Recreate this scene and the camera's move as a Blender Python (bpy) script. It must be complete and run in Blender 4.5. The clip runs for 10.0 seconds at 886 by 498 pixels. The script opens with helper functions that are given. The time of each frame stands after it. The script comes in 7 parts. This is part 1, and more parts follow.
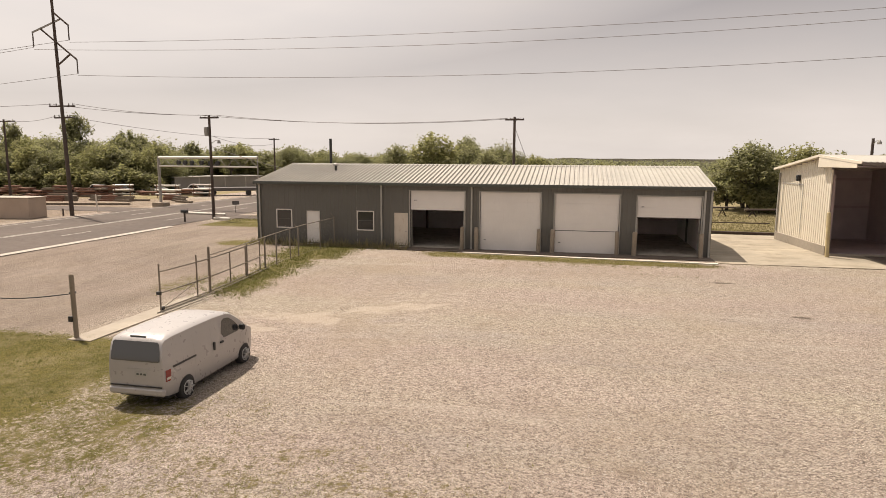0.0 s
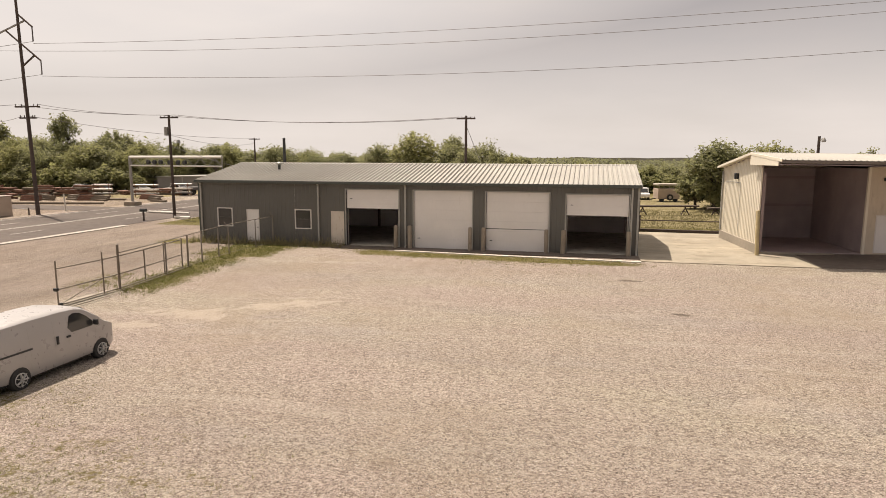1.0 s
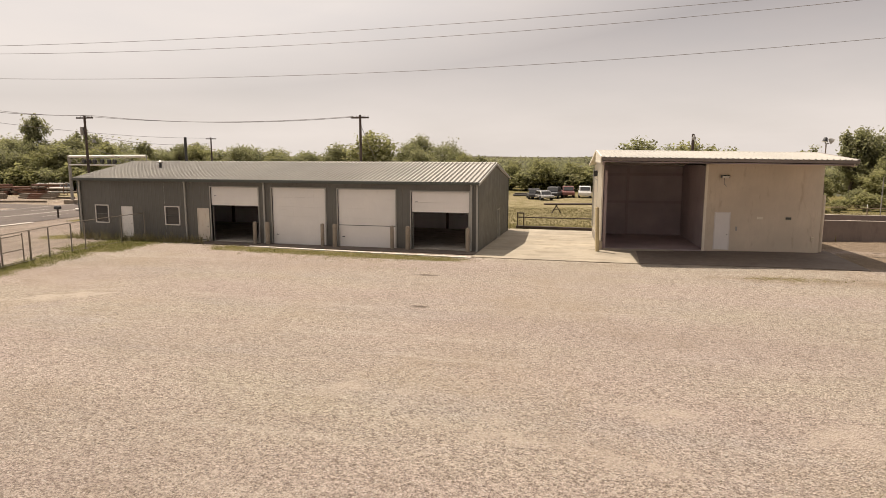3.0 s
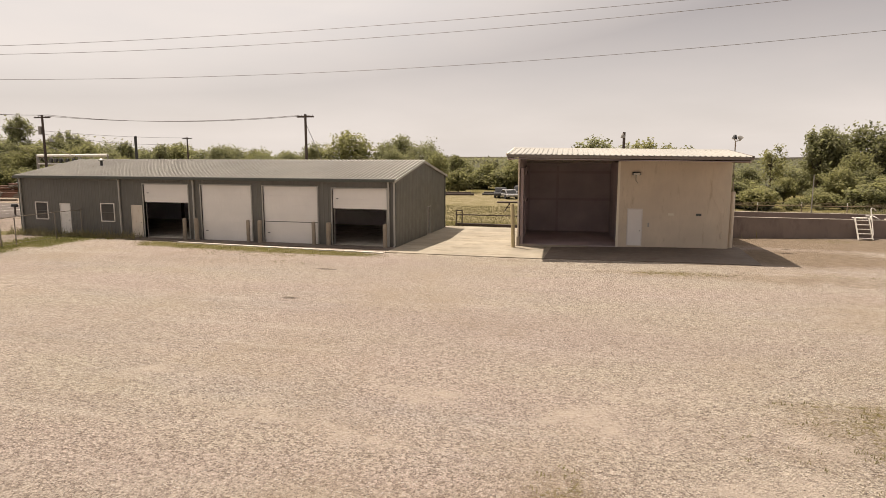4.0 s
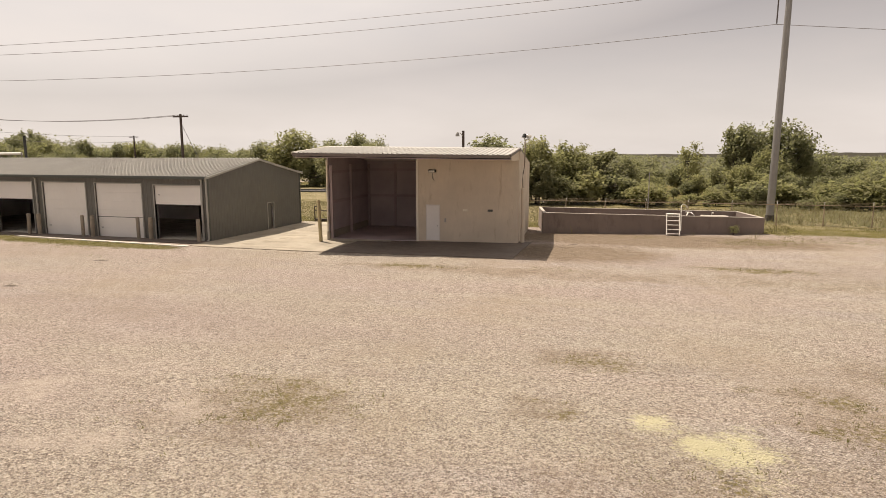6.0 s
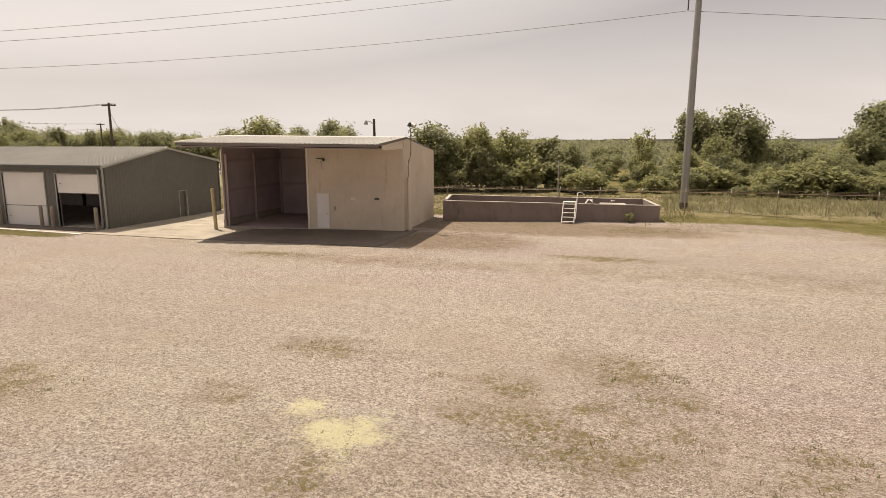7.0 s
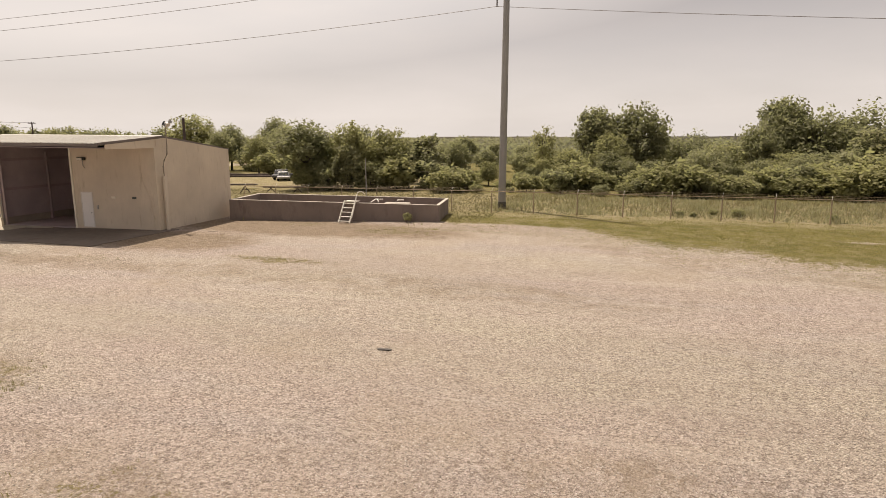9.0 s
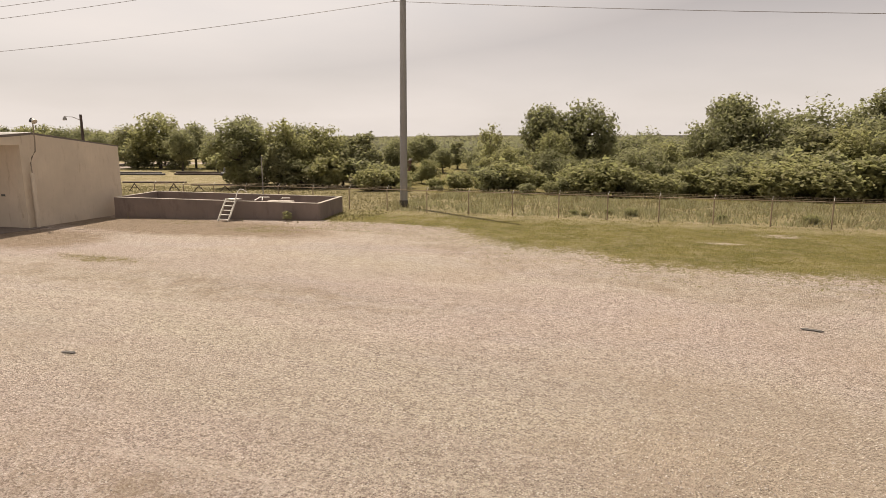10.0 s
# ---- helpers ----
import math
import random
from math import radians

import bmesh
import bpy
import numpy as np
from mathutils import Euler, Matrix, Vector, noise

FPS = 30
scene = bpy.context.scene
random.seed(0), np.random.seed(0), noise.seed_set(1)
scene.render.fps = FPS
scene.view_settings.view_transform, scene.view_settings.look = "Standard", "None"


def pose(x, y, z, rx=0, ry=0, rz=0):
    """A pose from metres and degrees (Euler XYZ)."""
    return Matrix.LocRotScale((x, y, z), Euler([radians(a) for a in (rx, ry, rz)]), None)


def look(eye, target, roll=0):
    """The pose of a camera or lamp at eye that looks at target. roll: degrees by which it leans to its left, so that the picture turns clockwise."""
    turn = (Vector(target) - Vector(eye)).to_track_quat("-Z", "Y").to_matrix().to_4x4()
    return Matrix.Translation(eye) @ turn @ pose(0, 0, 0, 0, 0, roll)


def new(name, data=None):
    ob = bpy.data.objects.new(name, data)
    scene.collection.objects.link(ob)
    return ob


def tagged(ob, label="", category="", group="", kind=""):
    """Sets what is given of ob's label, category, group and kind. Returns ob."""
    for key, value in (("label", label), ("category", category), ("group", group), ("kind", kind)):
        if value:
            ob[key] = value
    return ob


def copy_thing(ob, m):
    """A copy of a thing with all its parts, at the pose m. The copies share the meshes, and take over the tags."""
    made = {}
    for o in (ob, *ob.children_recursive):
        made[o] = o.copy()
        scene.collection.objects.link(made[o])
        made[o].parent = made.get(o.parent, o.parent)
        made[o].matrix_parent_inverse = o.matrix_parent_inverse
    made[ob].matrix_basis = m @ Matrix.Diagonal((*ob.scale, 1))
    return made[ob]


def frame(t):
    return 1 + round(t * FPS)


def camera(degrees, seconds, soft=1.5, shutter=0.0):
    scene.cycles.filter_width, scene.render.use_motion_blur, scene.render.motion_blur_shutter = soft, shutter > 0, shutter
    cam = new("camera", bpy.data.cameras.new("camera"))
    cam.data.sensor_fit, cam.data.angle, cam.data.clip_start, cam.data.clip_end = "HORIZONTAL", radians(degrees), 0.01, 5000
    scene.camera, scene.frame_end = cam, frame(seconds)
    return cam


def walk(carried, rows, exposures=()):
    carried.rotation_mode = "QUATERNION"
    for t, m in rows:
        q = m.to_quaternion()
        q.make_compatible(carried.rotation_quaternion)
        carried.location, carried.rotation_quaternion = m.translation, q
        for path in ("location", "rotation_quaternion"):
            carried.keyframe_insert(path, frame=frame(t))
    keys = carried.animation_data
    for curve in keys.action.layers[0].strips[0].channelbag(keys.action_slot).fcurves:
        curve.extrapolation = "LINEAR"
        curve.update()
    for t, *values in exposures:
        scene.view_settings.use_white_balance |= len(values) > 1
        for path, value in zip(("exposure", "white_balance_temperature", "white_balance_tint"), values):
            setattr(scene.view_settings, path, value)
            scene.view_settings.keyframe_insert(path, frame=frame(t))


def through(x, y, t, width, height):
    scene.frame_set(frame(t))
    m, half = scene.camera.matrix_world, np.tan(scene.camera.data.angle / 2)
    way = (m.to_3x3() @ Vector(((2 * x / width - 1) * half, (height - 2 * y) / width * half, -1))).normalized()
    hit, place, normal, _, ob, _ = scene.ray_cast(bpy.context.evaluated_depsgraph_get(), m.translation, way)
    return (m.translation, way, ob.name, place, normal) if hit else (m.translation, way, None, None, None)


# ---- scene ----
cam = camera(70.54, 10.0, soft=0.85)
# seconds, eye, yaw to the left of +y, pitch, roll
ROWS = [
    (0.0, -2.014, 5.598, 5.979, 12.060, -8.335, 0.292),
    (0.5, 0.358, 5.998, 5.936, 12.596, -8.396, 0.214),
    (1.0, 2.873, 6.432, 5.945, 12.967, -8.383, 0.171),
    (1.5, 5.522, 6.807, 5.994, 13.278, -8.335, 0.183),
    (2.0, 8.205, 7.182, 5.991, 13.693, -8.341, 0.120),
    (3.5, 16.256, 8.463, 5.757, 15.019, -8.409, 0.042),
    (4.0, 19.106, 8.745, 5.674, 15.269, -8.370, 0.028),
    (4.5, 22.144, 9.097, 5.613, 15.485, -8.402, 0.030),
    (5.0, 25.475, 9.555, 5.603, 15.868, -8.462, 0.018),
    (6.5, 36.606, 11.588, 5.857, 17.534, -9.030, -0.111),
    (7.0, 40.407, 12.584, 5.940, 17.861, -9.933, -0.201),
    (7.5, 44.263, 13.743, 5.980, 18.122, -10.021, -0.269),
    (8.0, 48.174, 15.163, 5.989, 18.587, -10.100, -0.290),
    (8.5, 52.171, 16.767, 5.979, 19.253, -10.144, -0.243),
    (9.0, 56.240, 18.496, 5.943, 19.855, -10.152, -0.286),
    (9.5, 60.298, 20.356, 5.870, 20.335, -10.228, -0.335),
    (10.0, 64.278, 22.312, 5.786, 20.921, -10.257, -0.260),
]


def heading(yaw, pitch):
    a, b = radians(yaw), radians(pitch)
    return Vector((-math.sin(a) * math.cos(b), math.cos(a) * math.cos(b), math.sin(b)))


walk(cam, [(t, look((x, y, z), Vector((x, y, z)) + heading(yaw, pitch), roll)) for t, x, y, z, yaw, pitch, roll in ROWS], exposures=[(0.0, 0.38, 6880, 13), (10.0, 0.38, 6880, 13)])

# ---- world, sun, exposure ----
SUN_TO = Vector((-0.41, 0.26, 1.0)).normalized()
world = bpy.data.worlds.new("hazy_sky")
scene.world = world
world.use_nodes = True
wn, wl = world.node_tree.nodes, world.node_tree.links
wn.clear()
w_out = wn.new("ShaderNodeOutputWorld")
w_bg = wn.new("ShaderNodeBackground")
w_sky = wn.new("ShaderNodeTexSky")
w_sky.sky_type = "NISHITA"
w_sky.sun_disc = False
w_sky.sun_elevation = math.asin(SUN_TO.z)
w_sky.sun_rotation = math.atan2(SUN_TO.x, SUN_TO.y)
w_sky.air_density, w_sky.dust_density, w_sky.ozone_density = 1.0, 4.0, 1.0
# thin high haze that whitens the whole sky, with faint streaks of cloud
w_tc = wn.new("ShaderNodeTexCoord")
w_map = wn.new("ShaderNodeMapping")
w_map.inputs["Scale"].default_value = (1.0, 1.0, 4.0)
w_noise = wn.new("ShaderNodeTexNoise")
w_noise.inputs["Scale"].default_value = 2.2
w_noise.inputs["Detail"].default_value = 6
w_noise.inputs["Roughness"].default_value = 0.55
w_ramp = wn.new("ShaderNodeMapRange")
w_ramp.inputs["From Min"].default_value, w_ramp.inputs["From Max"].default_value = 0.35, 0.7
w_ramp.inputs["To Min"].default_value, w_ramp.inputs["To Max"].default_value = 0.8, 0.97
w_mix = wn.new("ShaderNodeMix")
w_mix.data_type = "RGBA"
# the haze glows towards the sun and is duller and cooler away from it
w_dot = wn.new("ShaderNodeVectorMath")
w_dot.operation = "DOT_PRODUCT"
w_dot.inputs[1].default_value = SUN_TO
w_near = wn.new("ShaderNodeMapRange")
w_near.inputs["From Min"].default_value, w_near.inputs["From Max"].default_value = 0.33, 0.55
w_haze = wn.new("ShaderNodeMix")
w_haze.data_type = "RGBA"
w_haze.inputs["A"].default_value = (4.0, 3.8, 3.9, 1)
w_haze.inputs["B"].default_value = (8.95, 8.45, 8.1, 1)
wl.new(w_tc.outputs["Generated"], w_dot.inputs[0])
wl.new(w_dot.outputs["Value"], w_near.inputs["Value"])
w_sep = wn.new("ShaderNodeSeparateXYZ")
wl.new(w_tc.outputs["Generated"], w_sep.inputs[0])
w_low = wn.new("ShaderNodeMapRange")
w_low.inputs["From Min"].default_value, w_low.inputs["From Max"].default_value = 0.03, 0.24
w_low.inputs["To Min"].default_value, w_low.inputs["To Max"].default_value = 1.0, 0.0
wl.new(w_sep.outputs["Z"], w_low.inputs["Value"])
w_max = wn.new("ShaderNodeMath")
w_max.operation = "MAXIMUM"
wl.new(w_near.outputs["Result"], w_max.inputs[0])
wl.new(w_low.outputs["Result"], w_max.inputs[1])
wl.new(w_max.outputs[0], w_haze.inputs["Factor"])
wl.new(w_haze.outputs["Result"], w_mix.inputs["B"])
wl.new(w_tc.outputs["Generated"], w_map.inputs["Vector"])
wl.new(w_map.outputs["Vector"], w_noise.inputs["Vector"])
wl.new(w_noise.outputs["Fac"], w_ramp.inputs["Value"])
wl.new(w_ramp.outputs["Result"], w_mix.inputs["Factor"])
wl.new(w_sky.outputs["Color"], w_mix.inputs["A"])
wl.new(w_mix.outputs["Result"], w_bg.inputs["Color"])
w_bg.inputs["Strength"].default_value = 0.075
wl.new(w_bg.outputs["Background"], w_out.inputs["Surface"])

sun_data = bpy.data.lights.new("sun", "SUN")
sun_data.energy, sun_data.angle, sun_data.color = 4.9, radians(0.6), (1.0, 0.93, 0.83)
sun = new("sun", sun_data)
sun.matrix_world = look(SUN_TO * 100, (0, 0, 0))

# ---- building tools ----
RNG = random.Random(7)


class Geo:
    """Collects faces of one mesh."""

    def __init__(self):
        self.v, self.f = [], []

    def add(self, verts, faces):
        n = len(self.v)
        self.v += [tuple(p) for p in verts]
        self.f += [tuple(n + i for i in f) for f in faces]
        return self

    def box(self, x0, x1, y0, y1, z0, z1):
        v = [(x, y, z) for z in (z0, z1) for y in (y0, y1) for x in (x0, x1)]
        return self.add(v, [(0, 2, 3, 1), (4, 5, 7, 6), (0, 1, 5, 4), (2, 6, 7, 3), (0, 4, 6, 2), (1, 3, 7, 5)])

    def beam(self, a, b, w, h):
        """A square bar from a to b."""
        a, b = Vector(a), Vector(b)
        d = (b - a).normalized()
        s = d.cross(Vector((0, 0, 1)) if abs(d.z) < 0.95 else Vector((0, 1, 0))).normalized()
        u = s.cross(d)
        v = [p + s * (i * w / 2) + u * (j * h / 2) for p in (a, b) for i, j in ((-1, -1), (1, -1), (1, 1), (-1, 1))]
        return self.add(v, [(0, 1, 2, 3), (7, 6, 5, 4), (0, 4, 5, 1), (1, 5, 6, 2), (2, 6, 7, 3), (3, 7, 4, 0)])

    def tube(self, pts, r, seg=8):
        """A round bar along points; r is one radius or one for each point."""
        pts = [Vector(p) for p in pts]
        rs = r if isinstance(r, (list, tuple)) else [r] * len(pts)
        rings = []
        for i, p in enumerate(pts):
            d = (pts[min(i + 1, len(pts) - 1)] - pts[max(i - 1, 0)]).normalized()
            s = d.cross(Vector((0, 0, 1)) if abs(d.z) < 0.95 else Vector((0, 1, 0))).normalized()
            u = s.cross(d)
            rings.append([p + rs[i] * (math.cos(k * math.tau / seg) * s + math.sin(k * math.tau / seg) * u) for k in range(seg)])
        v = [p for ring in rings for p in ring]
        f = [(i * seg + k, i * seg + (k + 1) % seg, (i + 1) * seg + (k + 1) % seg, (i + 1) * seg + k) for i in range(len(pts) - 1) for k in range(seg)]
        f += [tuple(range(seg))[::-1], tuple((len(pts) - 1) * seg + k for k in range(seg))]
        return self.add(v, f)

    def prism(self, profile, a, b, axis="x"):
        """A closed outline drawn out along an axis from a to b."""
        def at(p, s):
            return {"x": (s, p[0], p[1]), "y": (p[0], s, p[1]), "z": (p[0], p[1], s)}[axis]
        n = len(profile)
        v = [at(p, a) for p in profile] + [at(p, b) for p in profile]
        f = [tuple(range(n)), tuple(range(2 * n - 1, n - 1, -1))] + [(i, n + i, n + (i + 1) % n, (i + 1) % n) for i in range(n)]
        return self.add(v, f)

    def mesh(self, name, smooth=False, bevel=0.0):
        me = bpy.data.meshes.new(name)
        me.from_pydata(self.v, [], self.f)
        bm = bmesh.new()
        bm.from_mesh(me)
        bmesh.ops.recalc_face_normals(bm, faces=bm.faces)
        if bevel:
            bmesh.ops.bevel(bm, geom=[e for e in bm.edges if len(e.link_faces) == 2 and e.calc_face_angle(0) > 0.5], offset=bevel, segments=1, affect="EDGES", clamp_overlap=True)
        if smooth:
            for f in bm.faces:
                f.smooth = True
            for e in bm.edges:
                e.smooth = len(e.link_faces) < 2 or e.calc_face_angle(0) < 0.7
        bm.to_mesh(me)
        bm.free()
        return me


def thing(name, at=(0, 0, 0), turn=0.0, label="", category="", group="", kind=""):
    ob = new(name)
    ob.empty_display_size = 0.2
    ob.matrix_world = pose(*at, 0, 0, turn)
    return tagged(ob, label, category, group, kind)


def part(name, geo, material, parent=None, label="", smooth=False, bevel=0.0):
    me = geo.mesh(name, smooth, bevel) if isinstance(geo, Geo) else geo
    if not me.materials:
        me.materials.append(material)
    ob = new(name, me)
    ob.parent = parent
    if label:
        ob["label"] = label
    return ob


def solo(name, geo, material, label, category, at=(0, 0, 0), turn=0.0, group="", kind="", smooth=False, bevel=0.0):
    """A thing that is one mesh."""
    ob = part(name, geo, material, None, label, smooth, bevel)
    ob.matrix_world = pose(*at, 0, 0, turn)
    return tagged(ob, label, category, group, kind)


def step(a, b, x):
    u = min(1.0, max(0.0, (x - a) / (b - a)))
    return u * u * (3 - 2 * u)


def ground_z(x, y):
    low_gate = -0.42 * step(-35, -29, x) * (1 - step(-14, -5, x)) * (1 - step(30, 42, y))
    rise = 0.13 * step(13, 24, x) * step(34, 46, y) + 0.05 * step(30, 42, x) * step(34, 50, y)
    valley = -2.2 * step(70, 130, y) * step(20, 60, x) - 2.5 * step(130, 260, y)
    return low_gate + rise + valley


# ---- materials ----
class Mat:
    """A node material with short ways to add nodes."""

    def __init__(self, name):
        self.m = bpy.data.materials.new(name)
        self.m.use_nodes = True
        self.n, self.l = self.m.node_tree.nodes, self.m.node_tree.links
        self.b = self.n["Principled BSDF"]
        self.pos = self.n.new("ShaderNodeNewGeometry").outputs["Position"]

    def put(self, sock, value):
        if isinstance(value, bpy.types.NodeSocket):
            self.l.new(value, sock)
        else:
            sock.default_value = (*value, 1) if isinstance(value, tuple) and len(value) == 3 and sock.type == "RGBA" else value

    def noise(self, scale, detail=4.0, rough=0.55, vec=None, stretch=None):
        t = self.n.new("ShaderNodeTexNoise")
        v = vec or self.pos
        if stretch:
            mp = self.n.new("ShaderNodeMapping")
            mp.inputs["Scale"].default_value = stretch
            self.l.new(v, mp.inputs["Vector"])
            v = mp.outputs["Vector"]
        self.l.new(v, t.inputs["Vector"])
        t.inputs["Scale"].default_value, t.inputs["Detail"].default_value, t.inputs["Roughness"].default_value = scale, detail, rough
        return t.outputs["Fac"]

    def cells(self, scale, feature="F1", out="Color"):
        t = self.n.new("ShaderNodeTexVoronoi")
        t.feature = feature
        self.l.new(self.pos, t.inputs["Vector"])
        t.inputs["Scale"].default_value = scale
        return t.outputs[out]

    def span(self, x, a, b, c=0.0, d=1.0):
        t = self.n.new("ShaderNodeMapRange")
        self.put(t.inputs["Value"], x)
        for k, v in zip(("From Min", "From Max", "To Min", "To Max"), (a, b, c, d)):
            t.inputs[k].default_value = v
        return t.outputs["Result"]

    def math(self, op, a, b=0.0):
        t = self.n.new("ShaderNodeMath")
        t.operation = op
        self.put(t.inputs[0], a)
        self.put(t.inputs[1], b)
        return t.outputs[0]

    def mix(self, f, a, b, blend="MIX"):
        t = self.n.new("ShaderNodeMix")
        t.data_type, t.blend_type = "RGBA", blend
        self.put(t.inputs["Factor"], f)
        self.put(t.inputs["A"], a)
        self.put(t.inputs["B"], b)
        return t.outputs["Result"]

    def attr(self, name):
        t = self.n.new("ShaderNodeAttribute")
        t.attribute_name = name
        return t.outputs["Fac"]

    def each(self):
        return self.n.new("ShaderNodeObjectInfo").outputs["Random"]

    def island(self):
        return self.n.new("ShaderNodeNewGeometry").outputs["Random Per Island"]

    def bump(self, height, strength, distance):
        t = self.n.new("ShaderNodeBump")
        t.inputs["Strength"].default_value, t.inputs["Distance"].default_value = strength, distance
        self.l.new(height, t.inputs["Height"])
        self.l.new(t.outputs["Normal"], self.b.inputs["Normal"])

    def done(self, colour, rough=0.8, metal=0.0, spec=None):
        self.put(self.b.inputs["Base Color"], colour)
        self.put(self.b.inputs["Roughness"], rough)
        self.put(self.b.inputs["Metallic"], metal)
        if spec is not None:
            self.b.inputs["Specular IOR Level"].default_value = spec
        return self.m


def surface(name, colour, rough=0.7, metal=0.0, vary=0.18, big=0.5, fine=9.0, stain=None, stain_at=0.62, bump=0.15, grain=60.0, stretch=None, per=0.0, spec=None):
    """A painted, metal or mineral surface with blotches, grain and, where given, stains."""
    k = Mat(name)
    dark = tuple(c * (1 - vary) for c in colour)
    lite = tuple(min(1, c * (1 + vary)) for c in colour)
    c = k.mix(k.span(k.noise(big, 5), 0.3, 0.7), dark, lite)
    c = k.mix(k.span(k.noise(fine, 4, 0.65, stretch=stretch), 0.35, 0.75, 0.0, 0.55), c, tuple(x * (1 - vary * 0.8) for x in colour))
    if per:
        c = k.mix(k.span(k.each(), 0, 1, 0, per), c, dark)
    if stain:
        c = k.mix(k.span(k.noise(big * 2.3, 7, 0.7, stretch=stretch), stain_at, stain_at + 0.13, 0, 0.75), c, stain)
    r = k.span(k.noise(fine * 0.6, 3), 0.3, 0.7, max(0.02, rough - 0.1), min(1, rough + 0.1))
    if bump:
        k.bump(k.noise(grain, 3), bump, 0.01)
    return k.done(c, r, metal, spec)


def plain(name, colour, rough=0.6, metal=0.0):
    return surface(name, colour, rough, metal, vary=0.12, bump=0.05)


def make_ground():
    k = Mat("gravel_and_grass")

    def patch(name, scale, detail, rough, amount, lo, hi, top=1.0, fine=0.0):
        """Where a painted patch shows: its spread, broken up by noise."""
        a = k.attr(name)
        v = k.math("ADD", a, k.math("MULTIPLY", k.math("SUBTRACT", k.noise(scale, detail, rough), 0.5), amount))
        if fine:
            v = k.math("ADD", v, k.math("MULTIPLY", k.math("SUBTRACT", k.noise(7.0, 6, 0.85), 0.5), fine))
        return k.math("MULTIPLY", k.span(v, lo, hi, 0, top), k.span(a, 0.02, 0.22))

    # crushed stone: single pebbles, handfuls, and worn streaks
    stones = k.n.new("ShaderNodeSeparateColor")
    k.l.new(k.cells(22.0), stones.inputs["Color"])
    small = k.n.new("ShaderNodeSeparateColor")
    k.l.new(k.cells(52.0), small.inputs["Color"])
    tone = k.math("ADD", k.math("MULTIPLY", stones.outputs[0], 0.5), k.math("MULTIPLY", small.outputs[1], 0.5))
    # lumps a hand wide, ridged across the yard by the grader
    lump = k.noise(7.5, 5, 0.8, stretch=(0.6, 1.3, 1))
    tone = k.math("ADD", tone, k.math("MULTIPLY", k.math("SUBTRACT", k.noise(14.0, 6, 0.92), 0.5), 0.7))
    # shade in the hollows between lumps is mixed into the tone too
    tone = k.math("ADD", tone, k.math("MULTIPLY", k.math("SUBTRACT", lump, 0.5), 1.0))
    # stone of several loads: pinkish, buff and grey
    load = k.mix(k.span(k.noise(0.11, 5, 0.6, stretch=(0.45, 1.2, 1)), 0.4, 0.6), (0.96, 0.80, 0.69), (0.94, 0.83, 0.66))
    load = k.mix(k.span(k.noise(0.2, 6, 0.65, stretch=(0.35, 1.3, 1)), 0.52, 0.68, 0, 0.6), load, (0.83, 0.75, 0.70))
    gravel = k.mix(k.span(tone, 0.08, 0.9), (0.215, 0.165, 0.135), load)
    # bare trodden soil showing through in broad sweeps
    soil = k.span(k.noise(0.16, 7, 0.66, stretch=(0.8, 0.6, 1)), 0.5, 0.66, 0, 0.5)
    gravel = k.mix(soil, gravel, k.mix(k.span(k.noise(5.0, 7, 0.8), 0.3, 0.7), (0.43, 0.33, 0.225), (0.68, 0.555, 0.41)))
    gravel = k.mix(k.span(k.noise(0.07, 5, 0.65, stretch=(0.3, 1.4, 1)), 0.45, 0.66, 0, 0.32), gravel, (0.38, 0.305, 0.255))
    gravel = k.mix(k.span(k.noise(0.9, 7, 0.78, stretch=(0.5, 1, 1)), 0.53, 0.75, 0, 0.42), gravel, (0.36, 0.275, 0.205))
    # pale wheel tracks that cross the yard
    gravel = k.mix(k.span(k.noise(0.5, 6, 0.7, stretch=(0.12, 1.6, 1)), 0.56, 0.74, 0, 0.4), gravel, (0.88, 0.77, 0.66))
    # white chips, and dark specks of bark, oil and dead weeds
    chip = k.math("MULTIPLY", k.math("LESS_THAN", k.cells(13.0, out="Distance"), 0.24), k.math("GREATER_THAN", stones.outputs[2], 0.45))
    gravel = k.mix(k.math("MULTIPLY", chip, 0.7), gravel, (0.95, 0.87, 0.78))
    hole = k.math("MULTIPLY", k.math("LESS_THAN", k.cells(10.3, out="Distance"), 0.27), k.math("GREATER_THAN", small.outputs[2], 0.4))
    gravel = k.mix(k.math("MULTIPLY", hole, 0.5), gravel, (0.15, 0.112, 0.08))
    gravel = k.mix(k.span(k.noise(3.6, 4, 0.7), 0.69, 0.75, 0, 0.75), gravel, (0.15, 0.115, 0.07))
    # the lot by the road: finer, trodden smooth
    lot = k.mix(k.span(k.noise(0.35, 6, 0.7, stretch=(1.5, 0.4, 1)), 0.38, 0.62), (0.25, 0.195, 0.155), (0.46, 0.37, 0.30))
    lot = k.mix(k.span(k.noise(4.0, 7, 0.85), 0.35, 0.7, 0, 0.5), lot, (0.46, 0.38, 0.315))
    gravel = k.mix(k.math("MULTIPLY", k.attr("lot"), 0.7), gravel, lot)
    # bare dirt
    dirt = k.mix(k.span(k.noise(2.5, 7, 0.78), 0.3, 0.7), (0.185, 0.13, 0.08), (0.44, 0.335, 0.225))
    dirt = k.mix(k.span(tone, 0.35, 0.95, 0, 0.4), dirt, (0.62, 0.51, 0.40))
    base = k.mix(patch("dirt", 0.9, 7, 0.75, 1.0, 0.34, 0.75, 0.9, 0.7), gravel, dirt)
